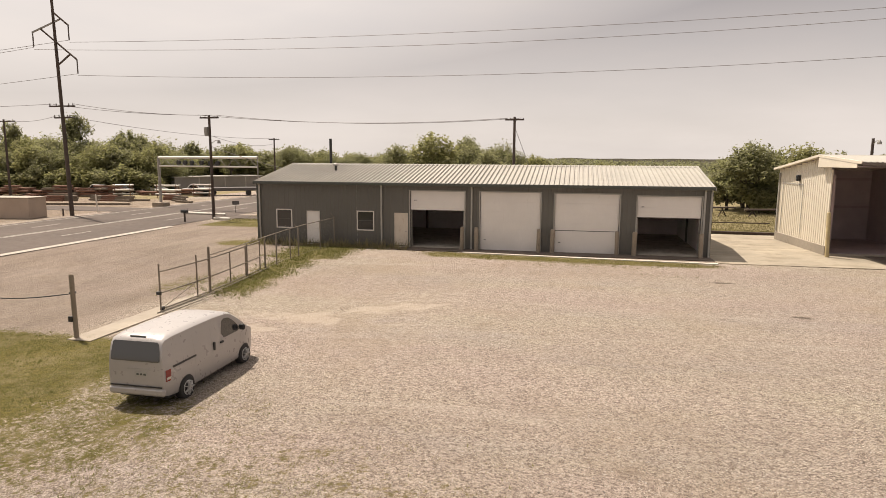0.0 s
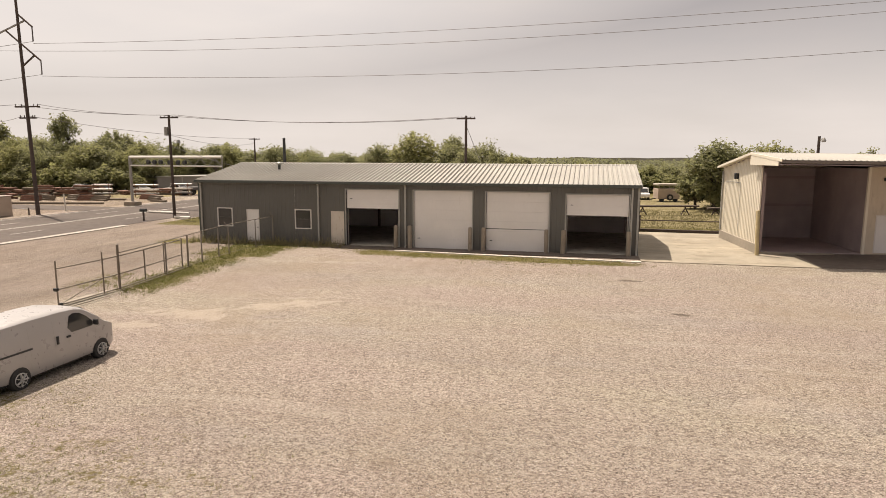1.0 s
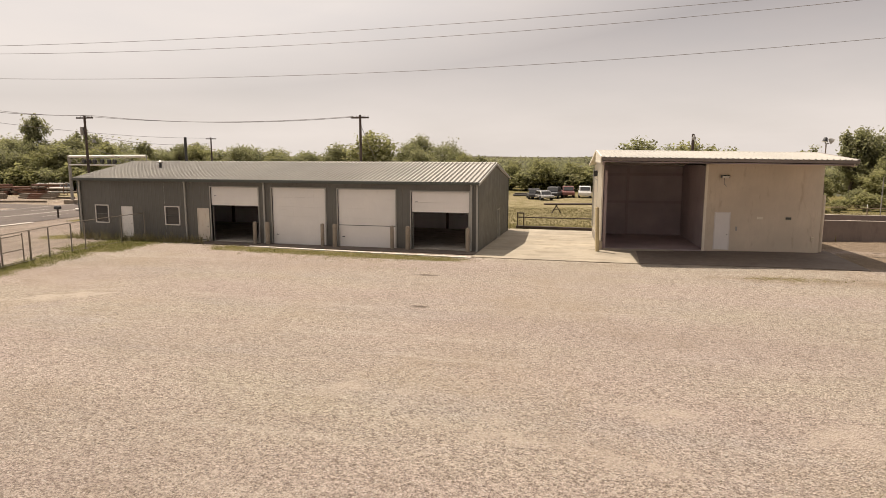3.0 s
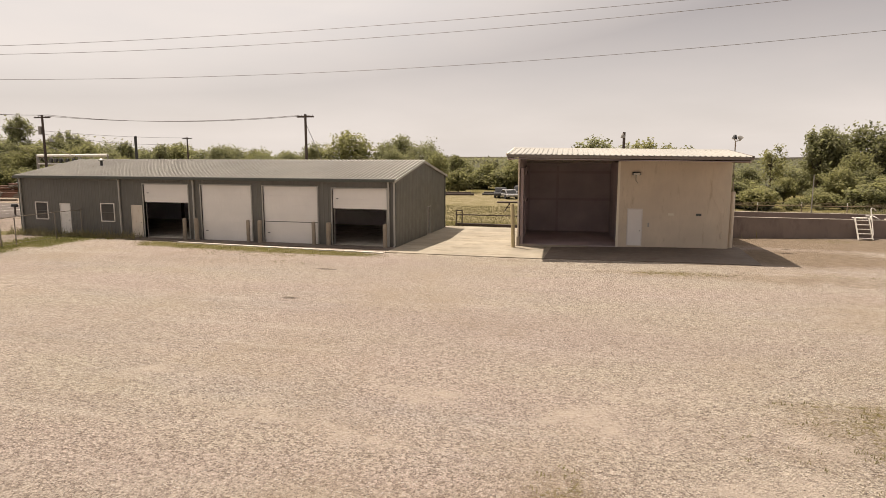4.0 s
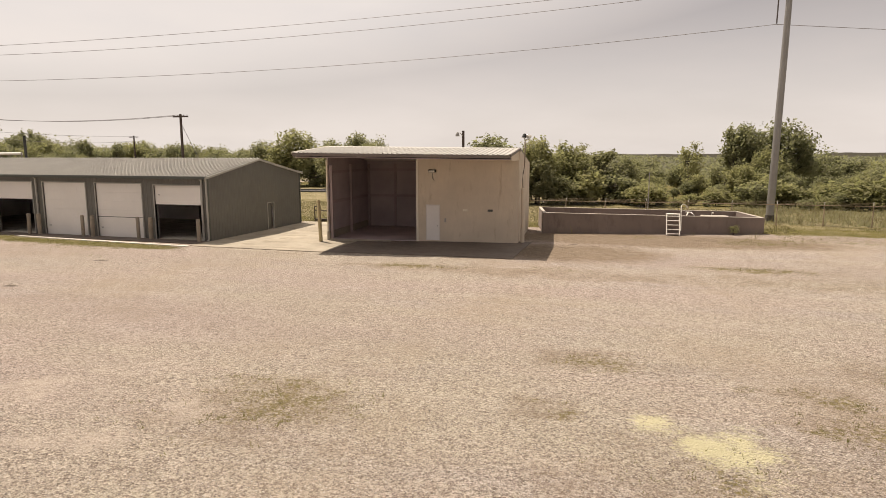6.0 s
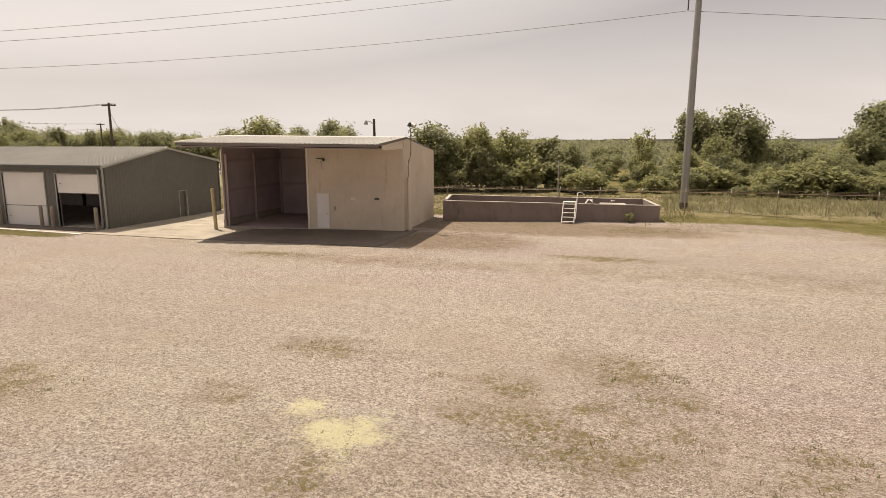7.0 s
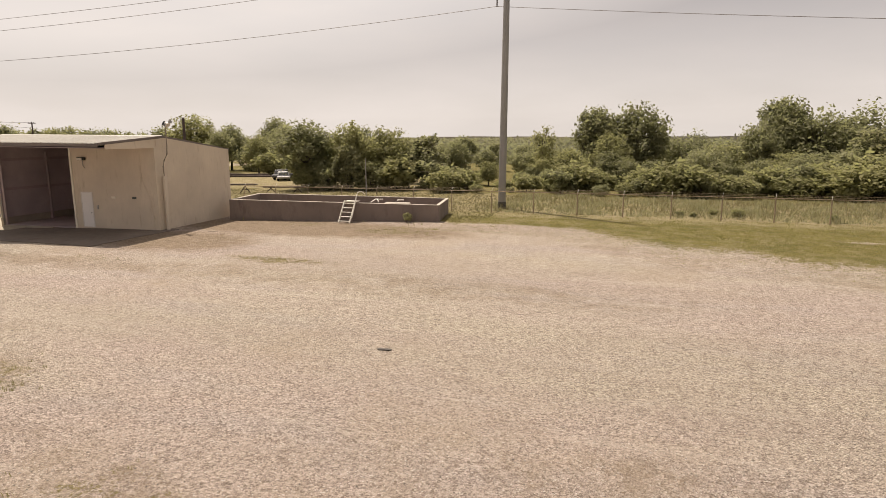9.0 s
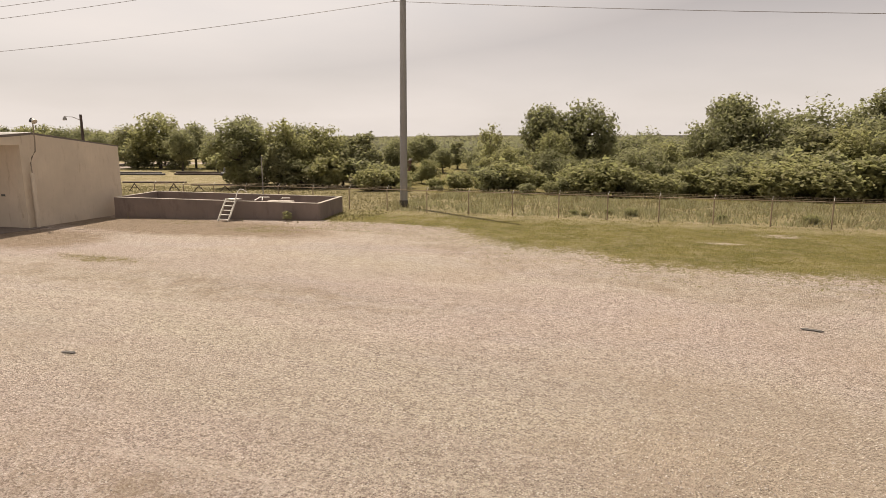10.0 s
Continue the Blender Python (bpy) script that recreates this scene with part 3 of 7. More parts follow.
def build_ground():
    xs, ys = axis_steps(-60, 90, 0.48, 3200, 3200), axis_steps(6, 46, 0.4, 1500, 4200)
    ys = [y for y in ys if y <= 46.5] + list(np.arange(47.2, 98, 0.8)) + [y for y in ys if y > 102]
    nx, ny = len(xs), len(ys)
    v = [(x, y, ground_z(x, y) + 0.02 * noise.noise((x * 0.5, y * 0.5, 0)) + (0.012 * noise.noise((x * 1.7, y * 1.7, 4)))) for y in ys for x in xs]
    f = [(j * nx + i, j * nx + i + 1, (j + 1) * nx + i + 1, (j + 1) * nx + i) for j in range(ny - 1) for i in range(nx - 1)]
    me = bpy.data.meshes.new("ground")
    me.from_pydata(v, [], f)
    me.materials.append(M_GROUND)
    db = lambda *a: min(1.0, 1.8 * blob(*a))
    powder = lambda x, y: max(1.1 * db(x, y, 34.7, 23.4, 1.3, 1.0), 1.0 * db(x, y, 33.4, 24.3, 0.8, 0.7), 0.6 * db(x, y, 35.1, 22.4, 0.8, 0.8), 0.55 * db(x, y, 35.2, 24.6, 0.7, 0.5), 0.35 * db(x, y, 34.8, 23.3, 2.0, 1.9))
    weedy = lambda x, y: max(step(0, 0.8, blob(x, y, cx, cy, 2.2 * rx + 1.2, 2.2 * ry + 1.0)) for cx, cy, rx, ry in WEEDS)
    dirt = lambda x, y: max(0.5 * weedy(x, y) if x > 15 and y < 33 else 0, 0.45 * step(5, 1, abs(y - edge_y(x) + 3)) if x > 43 else 0, 1.0 * db(x, y, 34, 53.5, 16, 4.5), 0.8 * db(x, y, 29.5, 47, 8, 5), 0.4 * db(x, y, 35, 22, 7, 4), 0.42 * db(x, y, 25, 22, 5, 3), 0.32 * step(-18.5, -21, x) * step(-36, -33, x) * step(58, 50, y), 0.4 * db(x, y, 44, 25, 8, 4),
                            0.45 * db(x, y, 44, 41, 22, 3), 0.5 * db(x, y, 27, 40.3, 16, 2.0), 0.4 * db(x, y, 58, 28, 9, 4), 0.35 * db(x, y, -4, 39, 10, 3), 0.6 * step(-50, -53, x) * step(95, 80, y))
    wander = lambda x, y: (x + 1.2 * noise.noise((x * 0.8, y * 0.8, 21)) + 0.6 * noise.noise((x * 1.9, y * 1.9, 26)), y + 0.7 * noise.noise((x * 0.8, y * 0.8, 31)) + 0.5 * noise.noise((x * 1.9, y * 1.9, 35)))
    # besides bare soil, the y < 20 band pales the near yard as more sunlit
    pale = lambda x, y: max([(1.3 if cy > 25 else 0.86) * (0.75 + 0.6 * noise.noise((x * 0.9, y * 1.3, 40))) * step(0, 0.6 if cy > 25 else 0.85, blob(*wander(x, y), cx, cy, (1.5 * rx + 0.4) if cy > 25 else (1.8 * rx + 0.6), (1.4 * ry + 0.25) if cy > 25 else (1.8 * ry + 0.5))) for cx, cy, rx, ry in SOIL] + [0.42 * step(20, 14, y) * step(-10, 2, x), 0.45 * db(x, y, -16, 26, 4, 3), 0.45 * db(x, y, 21, 22.3, 4, 3.2), 0.42 * db(x, y, 52, 18, 9, 4)])
    oil = lambda x, y: max(1.3 * blob(x, y, 5.0, 37.65, 1.1, 0.5), 1.4 * blob(x, y, 6.45, 31.1, 1.0, 0.4), 0.8 * blob(x, y, 35.4, 24.4, 0.6, 0.3), 0.4 * blob(x, y, 22.2, 40.5, 3.4, 0.6), 0.4 * blob(x, y, 38.7, 43.8, 3.6, 0.6),
                           1.1 * blob(x, y, 37, 54.2, 1.6, 0.6), 0.9 * blob(x, y, 29.2, 50.4, 0.8, 0.35), 0.7 * blob(x, y, -11.5, 29.8, 1.2, 0.4), 0.9 * blob(x, y, 35.1, 52.3, 1.3, 0.5))
    straw = lambda x, y: max(0.55 * step(76, 84, y) * step(34, 26, x) * step(112, 104, y), 0.3 * step(7, 1, abs(y - edge_y(x) - 1)) if x > 43 else 0, 0.5 * step(60, 64, y) * step(86, 80, y), 0.6 * step(-50, -53, x))
    lot = lambda x, y: step(-19.0, -21.0, x + 0.8 * noise.noise((x, y * 0.5, 9))) * step(-36.5, -36, x) * step(60, 55, y)
    for name, fn in (("lot", lot), ("straw", straw), ("grass", grass_at), ("weed", weed_at), ("powder", powder), ("dirt", dirt), ("pale", pale), ("oil", oil)):
        a = me.attributes.new(name, "FLOAT", "POINT")
        a.data.foreach_set("value", [fn(p[0], p[1]) for p in v])
    for p in me.polygons:
        p.use_smooth = True
    ob = new("ground", me)
    return tagged(ob, "tan crushed-stone yard fading into weeds, grass and open fields", "ground", kind="structure")


build_ground()

# road along the west side, with its painted lines
g = Geo()
ys = [-300, -100, 0, 20, 30, 36, 42, 60, 100, 200, 600, 1500]
g.add([(x, y, ground_z(x, y) + 0.03) for y in ys for x in (-50.2, -36.1)], [(2 * i, 2 * i + 1, 2 * i + 3, 2 * i + 2) for i in range(len(ys) - 1)])
solo("road", g, M_ASPHALT, "worn grey asphalt two-lane road with faded paint", "road", kind="structure")
g = Geo()
g.add([(x, y, ground_z(x, y) + 0.03) for x in (-36.0, -22) for y in (60.5, 63.6)] , [(0, 2, 3, 1)])
g.add([(x, y, ground_z(x, y) + 0.03) for x in (-130, -50.3) for y in (64, 69)], [(0, 2, 3, 1)])
solo("side_road", g, M_ASPHALT, "narrow asphalt side street joining the road", "road", kind="structure")


def strip(x0, x1, y0, y1, z=0.036):
    n = 12
    g = Geo()
    yy = [y0 + (y1 - y0) * i / n for i in range(n + 1)]
    return g.add([(x, y, ground_z(x, y) + z) for y in yy for x in (x0, x1)], [(2 * i, 2 * i + 1, 2 * i + 3, 2 * i + 2) for i in range(n)])


solo("edge_strip", strip(-36.05, -35.35, -40, 52.5, 0.045), M_KERB_WHITE, "pale concrete strip along the road edge", "road edge", kind="structure")
solo("lane_line", strip(-42.75, -42.6, -60, 300), M_LINE, "second faded continuous line on the asphalt", "road marking", kind="structure")
solo("centre_line", strip(-43.1, -42.95, -60, 300), M_LINE, "faded continuous centre line on the asphalt", "road marking", kind="structure")
solo("far_edge_line", strip(-49.5, -49.35, -60, 300), M_LINE, "faded white edge line on the asphalt", "road marking", kind="structure")
dash = strip(0, 0.14, 0, 3.0, 0.038).mesh("lane_dash")
dash.materials.append(M_LINE)
for i, (x, y) in enumerate(((-39.6, 44.9), (-39.6, 57.0), (-39.6, 69.0), (-46.3, 49.0), (-46.3, 61.0), (-46.3, 73.0), (-39.6, 33.0))):
    ob = new("lane_dash", dash)
    ob.location = (x, y, 0)
    tagged(ob, "short faded white lane dash on the asphalt", "road marking", "lane dashes", "structure")

# concrete round the buildings
def paving(x0, x1, y0, y1, lift):
    """A thick slab that follows the ground."""
    nx, ny = max(1, round((x1 - x0) / 1.2)), max(1, round((y1 - y0) / 1.2))
    pts = [(x0 + (x1 - x0) * i / nx, y0 + (y1 - y0) * j / ny) for j in range(ny + 1) for i in range(nx + 1)]
    n = len(pts)
    g = Geo().add([(x, y, ground_z(x, y) + lift) for x, y in pts] + [(x, y, ground_z(x, y) - 0.25) for x, y in pts],
                  [(j * (nx + 1) + i + k, j * (nx + 1) + i + 1 + k, (j + 1) * (nx + 1) + i + 1 + k, (j + 1) * (nx + 1) + i + k) for k in (0, n) for j in range(ny) for i in range(nx)])
    rim = [i for i in range(nx)] + [j * (nx + 1) + nx for j in range(ny)] + [ny * (nx + 1) + nx - i for i in range(nx)] + [(ny - j) * (nx + 1) for j in range(ny)]
    g.f += [(a, b, b + n, a + n) for a, b in zip(rim, rim[1:] + rim[:1])]
    return g


for y0, y1 in ((43.6, 54.3), (54.34, 58.6)):
    solo("apron_slab", paving(6.0, 15.4, y0, y1, 0.035), M_DRIVE, "pale stained concrete slab of the drive between the buildings", "concrete slab", group="drive slabs", kind="structure")
# darker than the drive slabs, with the canopy's shade in its colour
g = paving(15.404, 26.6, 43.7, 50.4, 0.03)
solo("shop_apron", g, M_SLAB, "stained concrete pad under the canopy, darkened for its shade", "concrete slab", kind="structure")
# sill in two tones: this dark part lies in the wall's shadow
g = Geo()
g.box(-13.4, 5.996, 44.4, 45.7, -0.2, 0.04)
solo("door_sill", g, M_SLAB, "narrow stained concrete sill along the overhead doors, wall shade in its colour", "concrete slab", kind="structure")
# white strip paints the sunlit concrete past the wall's shadow
g = Geo()
g.prism([(-9.0, 44.08), (-2.0, 43.6), (5.996, 43.2), (5.996, 43.52), (-2.0, 43.9), (-9.0, 44.36)], -0.2, 0.045, "z")
solo("sill_edge", g, M_SILL, "concrete edge before the overhead doors, painted pale as sunlit", "concrete slab", kind="structure")
g = Geo()
g.box(-19.3, -18.35, 23.6, 31.4, -0.7, -0.385)
solo("gate_sill", g, M_CONCRETE, "pale concrete strip under the yard gate", "concrete slab", kind="structure")


# flat scraps of dark rubber on the gravel
for x, y, turn, n in ((48.88, 33.93, 10, 0.22), (68.07, 42.6, -8, 0.3)):
    outline = [(-1, -0.1), (-0.6, -0.35), (0.1, -0.25), (0.7, -0.4), (1.0, -0.05), (0.6, 0.3), (-0.1, 0.22), (-0.7, 0.35)]
    solo("rubber_scrap", Geo().prism([(n * a, n * b) for a, b in outline], 0.0, 0.014, "z"), M_POLE_BASE, "flat torn scrap of dark rubber on the gravel", "debris", (x, y, ground_z(x, y) + 0.01), turn, "rubber scraps")

# ---- long green building ----
def ribbed(width, length, pitch=0.305, rib=0.03, top=0.035, foot=0.075):
    """A sheet with raised ribs, lying along x (width) and z (length), its face towards -y."""
    xs, x = [(0.0, 0.0)], pitch / 2
    while x < width - 0.03:
        for dx, h in ((-foot / 2, 0), (-top / 2, -rib), (top / 2, -rib), (foot / 2, 0)):
            if 0 < x + dx < width:
                xs.append((x + dx, h))
        x += pitch
    xs.append((width, 0.0))
    g = Geo()
    n = len(xs)
    return g.add([(px, py, z) for z in (0, length) for px, py in xs], [(i, i + 1, n + i + 1, n + i) for i in range(n - 1)])


SHEETS = {}


def sheet(name, width, length, material, parent, m, rib=(0.014, 0.035, 0.085)):
    """One ribbed metal panel; alike panels share a mesh."""
    key = (name, round(width, 2), round(length, 2), material.name, rib)
    if key not in SHEETS:
        me = ribbed(width, length, 0.305, *rib).mesh(name)
        me.materials.append(material)
        SHEETS[key] = me
    ob = new(name, SHEETS[key])
    ob.parent = parent
    ob.matrix_local = m
    return ob


def clad(parent, length, holes, height, material, place, name="wall_panel", base=0.0, rib=(0.014, 0.035, 0.085)):
    """Panels 0.915 wide side by side along a wall, cut round its openings. height: a function of the way along."""
    cuts = sorted({0.0, length, *[min(length, 0.915 * i) for i in range(1, int(length / 0.915) + 1)], *[h for hole in holes for h in hole[:2]]})
    cuts = [c for i, c in enumerate(cuts) if i == 0 or c - cuts[i - 1] > 0.02]
    for a, b in zip(cuts, cuts[1:]):
        mid = (a + b) / 2
        zs = [base]
        for x0, x1, z0, z1 in sorted(h for h in holes if h[0] <= mid <= h[1]):
            zs += [z0, z1]
        zs.append(height(mid))
        for z0, z1 in zip(zs[::2], zs[1::2]):
            if z1 - z0 > 0.05:
                sheet(name, b - a, z1 - z0, material, parent, place @ pose(a, 0, z0), rib)


def wall_with_holes(length, thick, height, holes, base=0.0):
    """A solid wall along x, its face at y = 0 and its body behind, left open at its holes."""
    g = Geo()
    cuts = sorted({0.0, length, *[h for hole in holes for h in hole[:2]]})
    for a, b in zip(cuts, cuts[1:]):
        mid = (a + b) / 2
        zs = [base]
        for x0, x1, z0, z1 in sorted(h for h in holes if h[0] <= mid <= h[1]):
            zs += [z0, z1]
        zs.append(height)
        for z0, z1 in zip(zs[::2], zs[1::2]):
            if z1 - z0 > 0.02:
                g.box(a, b, 0.0, thick, z0, z1)
    return g


BX0, BX1, BY0, BY1, EAVE, RIDGE = -23.85, 5.9, 45.75, 57.6, 4.28, 5.38
barn = thing("workshop_building", (BX0, BY0, 0), label="long dark green steel workshop with four white overhead doors", category="building")
BL = BX1 - BX0
DOORS = [(11.03, 14.68, 3.76, 2.52), (15.71, 19.58, 3.76, 0.02), (20.47, 24.42, 3.74, 0.02), (25.47, 29.2, 3.66, 2.38)]
HOLES = [(a, b, 0.0, top) for a, b, top, _ in DOORS]
WINDOWS = [(1.4, 2.55, 1.08, 2.36), (7.3, 8.49, 1.06, 2.36)]
PEOPLE_DOORS = [(3.65, 4.6, 0.06, 2.30), (9.93, 10.86, 0.06, 2.30)]
HOLES += WINDOWS + [(a, b, 0.0, d) for a, b, c, d in PEOPLE_DOORS]

front = part("front_wall", wall_with_holes(BL, 0.16, EAVE, HOLES), M_INSIDE, barn)
clad(front, BL, HOLES, lambda x: EAVE, M_GREEN, pose(0, -0.004, 0))
rear = Geo().box(0.16, BL - 0.16, BY1 - BY0 - 0.16, BY1 - BY0, 0, EAVE)
rear_wall = part("rear_wall", rear, M_INSIDE, barn)
clad(rear_wall, BL, [], lambda x: EAVE, M_GREEN, pose(BL, BY1 - BY0 + 0.004, 0, 0, 0, 180))


def gable_z(y):
    return EAVE + (RIDGE - EAVE) * (1 - abs(y - (BY1 - BY0) / 2) / ((BY1 - BY0) / 2)) - 0.03


SIDE = BY1 - BY0
for side, holes in ((0, []), (1, [(6.92, 7.85, 0.0, 2.08)])):
    w = part("gable_wall", wall_with_holes(SIDE, 0.16, EAVE, holes), M_INSIDE, barn)
    w.data.transform(pose(BL, 0, 0, 0, 0, 90) if side else pose(0, 0, 0, 0, 0, 90) @ Matrix.Diagonal((1, -1, 1, 1)))
    up = Geo().prism([(0, EAVE), (SIDE, EAVE), (SIDE / 2, RIDGE - 0.05)], BL - 0.16 if side else 0, BL if side else 0.16, "x")
    part("gable_top", up, M_INSIDE, barn)
    if side:
        clad(w, SIDE, holes, gable_z, M_GREEN, pose(BL + 0.004, 0, 0, 0, 0, 90))
    else:
        clad(w, SIDE, holes, gable_z, M_GREEN, pose(-0.004, SIDE, 0, 0, 0, -90))

# roof: ribbed sheets on both slopes over a thin deck
slope = math.atan2(RIDGE - EAVE, SIDE / 2)
run = (SIDE / 2 + 0.35) / math.cos(slope)
deck = Geo()
for s in (0, 1):
    prof = [(-0.3, EAVE - 0.3 * math.tan(slope)), (SIDE / 2, RIDGE), (SIDE / 2, RIDGE - 0.06), (-0.3, EAVE - 0.06 - 0.3 * math.tan(slope))]
    if s:
        prof = [(SIDE - y, z) for y, z in prof]
    deck.prism(prof, -0.1, BL + 0.1, "x")
roof = part("roof", deck, M_INSIDE, barn)
cols = int((BL + 0.3) / 0.915) + 1
wide = (BL + 0.3) / cols
for i in range(cols):
    m = pose(-0.15 + i * wide, -0.35, EAVE - 0.35 * math.tan(slope) + 0.012) @ pose(0, 0, 0, -90 + math.degrees(slope), 0, 0)
    sheet("roof_panel", wide, run, M_ROOF, roof, m, (0.1, 0.05, 0.12))
    m = pose(BL + 0.15 - i * wide, SIDE + 0.35, EAVE - 0.35 * math.tan(slope) + 0.012) @ pose(0, 0, 0, 0, 0, 180) @ pose(0, 0, 0, -90 + math.degrees(slope), 0, 0)
    sheet("roof_panel", wide, run, M_ROOF, roof, m, (0.05, 0.05, 0.15))
cap = Geo().prism([(SIDE / 2 - 0.22, RIDGE - 0.005), (SIDE / 2, RIDGE + 0.075), (SIDE / 2 + 0.22, RIDGE - 0.005), (SIDE / 2, RIDGE + 0.045)], -0.16, BL + 0.16, "x")
part("ridge_cap", cap, M_ROOF, barn)
for s in (0, 1):
    y = -0.36 if not s else SIDE + 0.36
    gut = Geo().box(-0.14, BL + 0.14, min(y, y + (0.1 if not s else -0.1)), max(y, y + (0.1 if not s else -0.1)), EAVE - 0.17, EAVE + 0.025)
    part("gutter", gut, M_TRIM_DARK, barn, "dark green eave gutter", bevel=0.012)
for x in (-0.13, BL + 0.13):
    for s in (0, 1):
        a = (x, -0.37 if not s else SIDE + 0.37, EAVE - 0.12)
        part("rake_trim", Geo().beam(a, (x, SIDE / 2, RIDGE - 0.03), 0.05, 0.14), M_TRIM_GREY if x > 0 else M_TRIM_DARK, barn)
for x in (0.0, BL):
    for y in (0.0, SIDE):
        part("corner_trim", Geo().box(x - 0.06, x + 0.06, y - 0.06, y + 0.06, 0, EAVE - 0.05), M_TRIM_DARK, barn)
part("base_trim", Geo().box(0, 10.9, -0.035, -0.006, 0.0, 0.12), M_TRIM_DARK, barn)
for x in (0.18, 9.05, 15.16, 29.35, 29.72):
    pipe = Geo().box(x - 0.055, x + 0.055, -0.14, -0.045, 0.12, EAVE - 0.22)
    pipe.beam((x, -0.1, EAVE - 0.25), (x, -0.3, EAVE - 0.1), 0.1, 0.09)
    pipe.beam((x, -0.09, 0.14), (x, -0.24, 0.04), 0.1, 0.08)
    part("downspout", pipe, M_TRIM_GREY, barn, "faded grey downspout", bevel=0.01)


def overhead_door(a, b, top, bottom, seam):
    """A sectional door in its tracks; a raised one has its lower sections overhead."""
    frame = Geo().box(a - 0.07, a, -0.05, 0.2, 0, top + 0.07).box(b, b + 0.07, -0.05, 0.2, 0, top + 0.07).box(a, b, -0.05, 0.2, top, top + 0.07)
    door = part("overhead_door", frame, M_TRIM_GREY, barn, "white sectional overhead door" + (", half raised" if bottom > 1 else ", closed"))
    h = top / 6
    n = 0
    z = bottom
    while z < top - 0.05:
        z1 = min(z + h, top)
        sec = Geo()
        sec.box(a + 0.02, b - 0.02, 0.06, 0.11, z + 0.0015, z1 - 0.0015)
        for k in range(1, 3):
            zz = z + (z1 - z) * k / 3
            sec.box(a + 0.03, b - 0.03, 0.056, 0.06, zz - 0.006, zz + 0.006)
        part("door_section", sec, M_DOOR_WHITE, door)
        z = z1
        n += 1
    if bottom > 1:
        y = 0.35
        while y < bottom:
            part("door_section", Geo().box(a + 0.02, b - 0.02, y, min(y + h, bottom + 0.2) - 0.012, top - 0.06, top - 0.01), M_DOOR_WHITE, door)
            y += h
    part("door_seal", Geo().box(a + 0.02, b - 0.02, 0.055, 0.115, max(0.0, bottom - 0.03), bottom + 0.004), M_BLACK, door, "black rubber bottom seal")
    for x in (a + 0.25,):
        part("lock_handle", Geo().box(x, x + 0.16, 0.03, 0.06, max(bottom, 0) + 0.62, max(bottom, 0) + 0.66), M_BLACK, door, "small dark lock handle")
    if seam:
        part("sagging_seam", Geo().box(a + 0.02, b - 0.02, 0.054, 0.062, seam - 0.02, seam + 0.02), M_TRIM_DARK, door, "dark gap between two sections")
    for x in (a + 0.03, b - 0.09):
        part("door_track", Geo().box(x, x + 0.06, 0.13, 0.19, 0.05, top - 0.1), M_GALV, door)


for (a, b, top, bottom), seam in zip(DOORS, (0, 0, 1.42, 0)):
    overhead_door(a, b, top, bottom, seam)

for a, b, z0, z1 in WINDOWS:
    fr = Geo().box(a - 0.02, a + 0.055, -0.05, 0.08, z0 - 0.02, z1 + 0.02).box(b - 0.055, b + 0.02, -0.05, 0.08, z0 - 0.02, z1 + 0.02)
    fr.box(a + 0.055, b - 0.055, -0.05, 0.08, z1 - 0.05, z1 + 0.02).box(a + 0.055, b - 0.055, -0.055, 0.09, z0 - 0.02, z0 + 0.05)
    win = part("window", fr, M_FRAME_WHITE, barn, "white-framed square window with dark glass", bevel=0.008)
    part("pane", Geo().box(a + 0.055, b - 0.055, 0.0, 0.012, z0 + 0.05, z1 - 0.05), M_PANE, win)
    part("meeting_rail", Geo().box(a + 0.057, b - 0.057, -0.016, -0.002, (z0 + z1) / 2 - 0.014, (z0 + z1) / 2 + 0.014), M_TRIM_DARK, win)
for (a, b, z0, z1), mat, text in zip(PEOPLE_DOORS, (M_DOOR_WHITE, M_DOOR_DIRTY), ("white steel side door, closed", "dirty white steel door with rust-brown stains")):
    fr = Geo().box(a, a + 0.05, -0.04, 0.1, 0, z1).box(b - 0.05, b, -0.04, 0.1, 0, z1).box(a + 0.05, b - 0.05, -0.04, 0.1, z1 - 0.05, z1).box(a, b, -0.04, 0.1, 0, z0)
    dr = part("side_door", fr, M_FRAME_WHITE if mat is M_DOOR_WHITE else mat, barn, text)
    part("door_leaf", Geo().box(a + 0.052, b - 0.052, -0.012, 0.04, z0 + 0.01, z1 - 0.055), mat, dr, bevel=0.006)
    part("door_knob", Geo().tube([(b - 0.13, -0.07, 1.05), (b - 0.13, -0.012, 1.05)], 0.03, 8), M_GALV, dr)
# open door way in the east gable, with a leaf swung inside
fr = Geo().box(BL - 0.1, BL + 0.04, 6.92, 6.97, 0, 2.08).box(BL - 0.1, BL + 0.04, 7.8, 7.85, 0, 2.08).box(BL - 0.1, BL + 0.04, 6.97, 7.8, 2.03, 2.08)
gd = part("gable_door", fr, M_TRIM_GREY, barn, "narrow open side doorway with a grey frame")
part("door_leaf", Geo().box(BL - 0.17, BL - 0.13, 6.97, 7.72, 0.02, 2.03), M_GREEN, gd)
# flue on the roof
vx, vy = 4.55, 3.25
vz = EAVE + (RIDGE - EAVE) * vy / (SIDE / 2)
flue = part("roof_flue", Geo().tube([(vx, vy, vz - 0.05), (vx, vy, vz + 0.5)], 0.1, 12), M_BLACK, barn, "short black roof flue with a pale cap", smooth=True)
part("flue_cap", Geo().tube([(vx, vy, vz + 0.46), (vx, vy, vz + 0.56), (vx, vy, vz + 0.66)], [0.2, 0.2, 0.05], 12), M_GALV, flue, smooth=True)
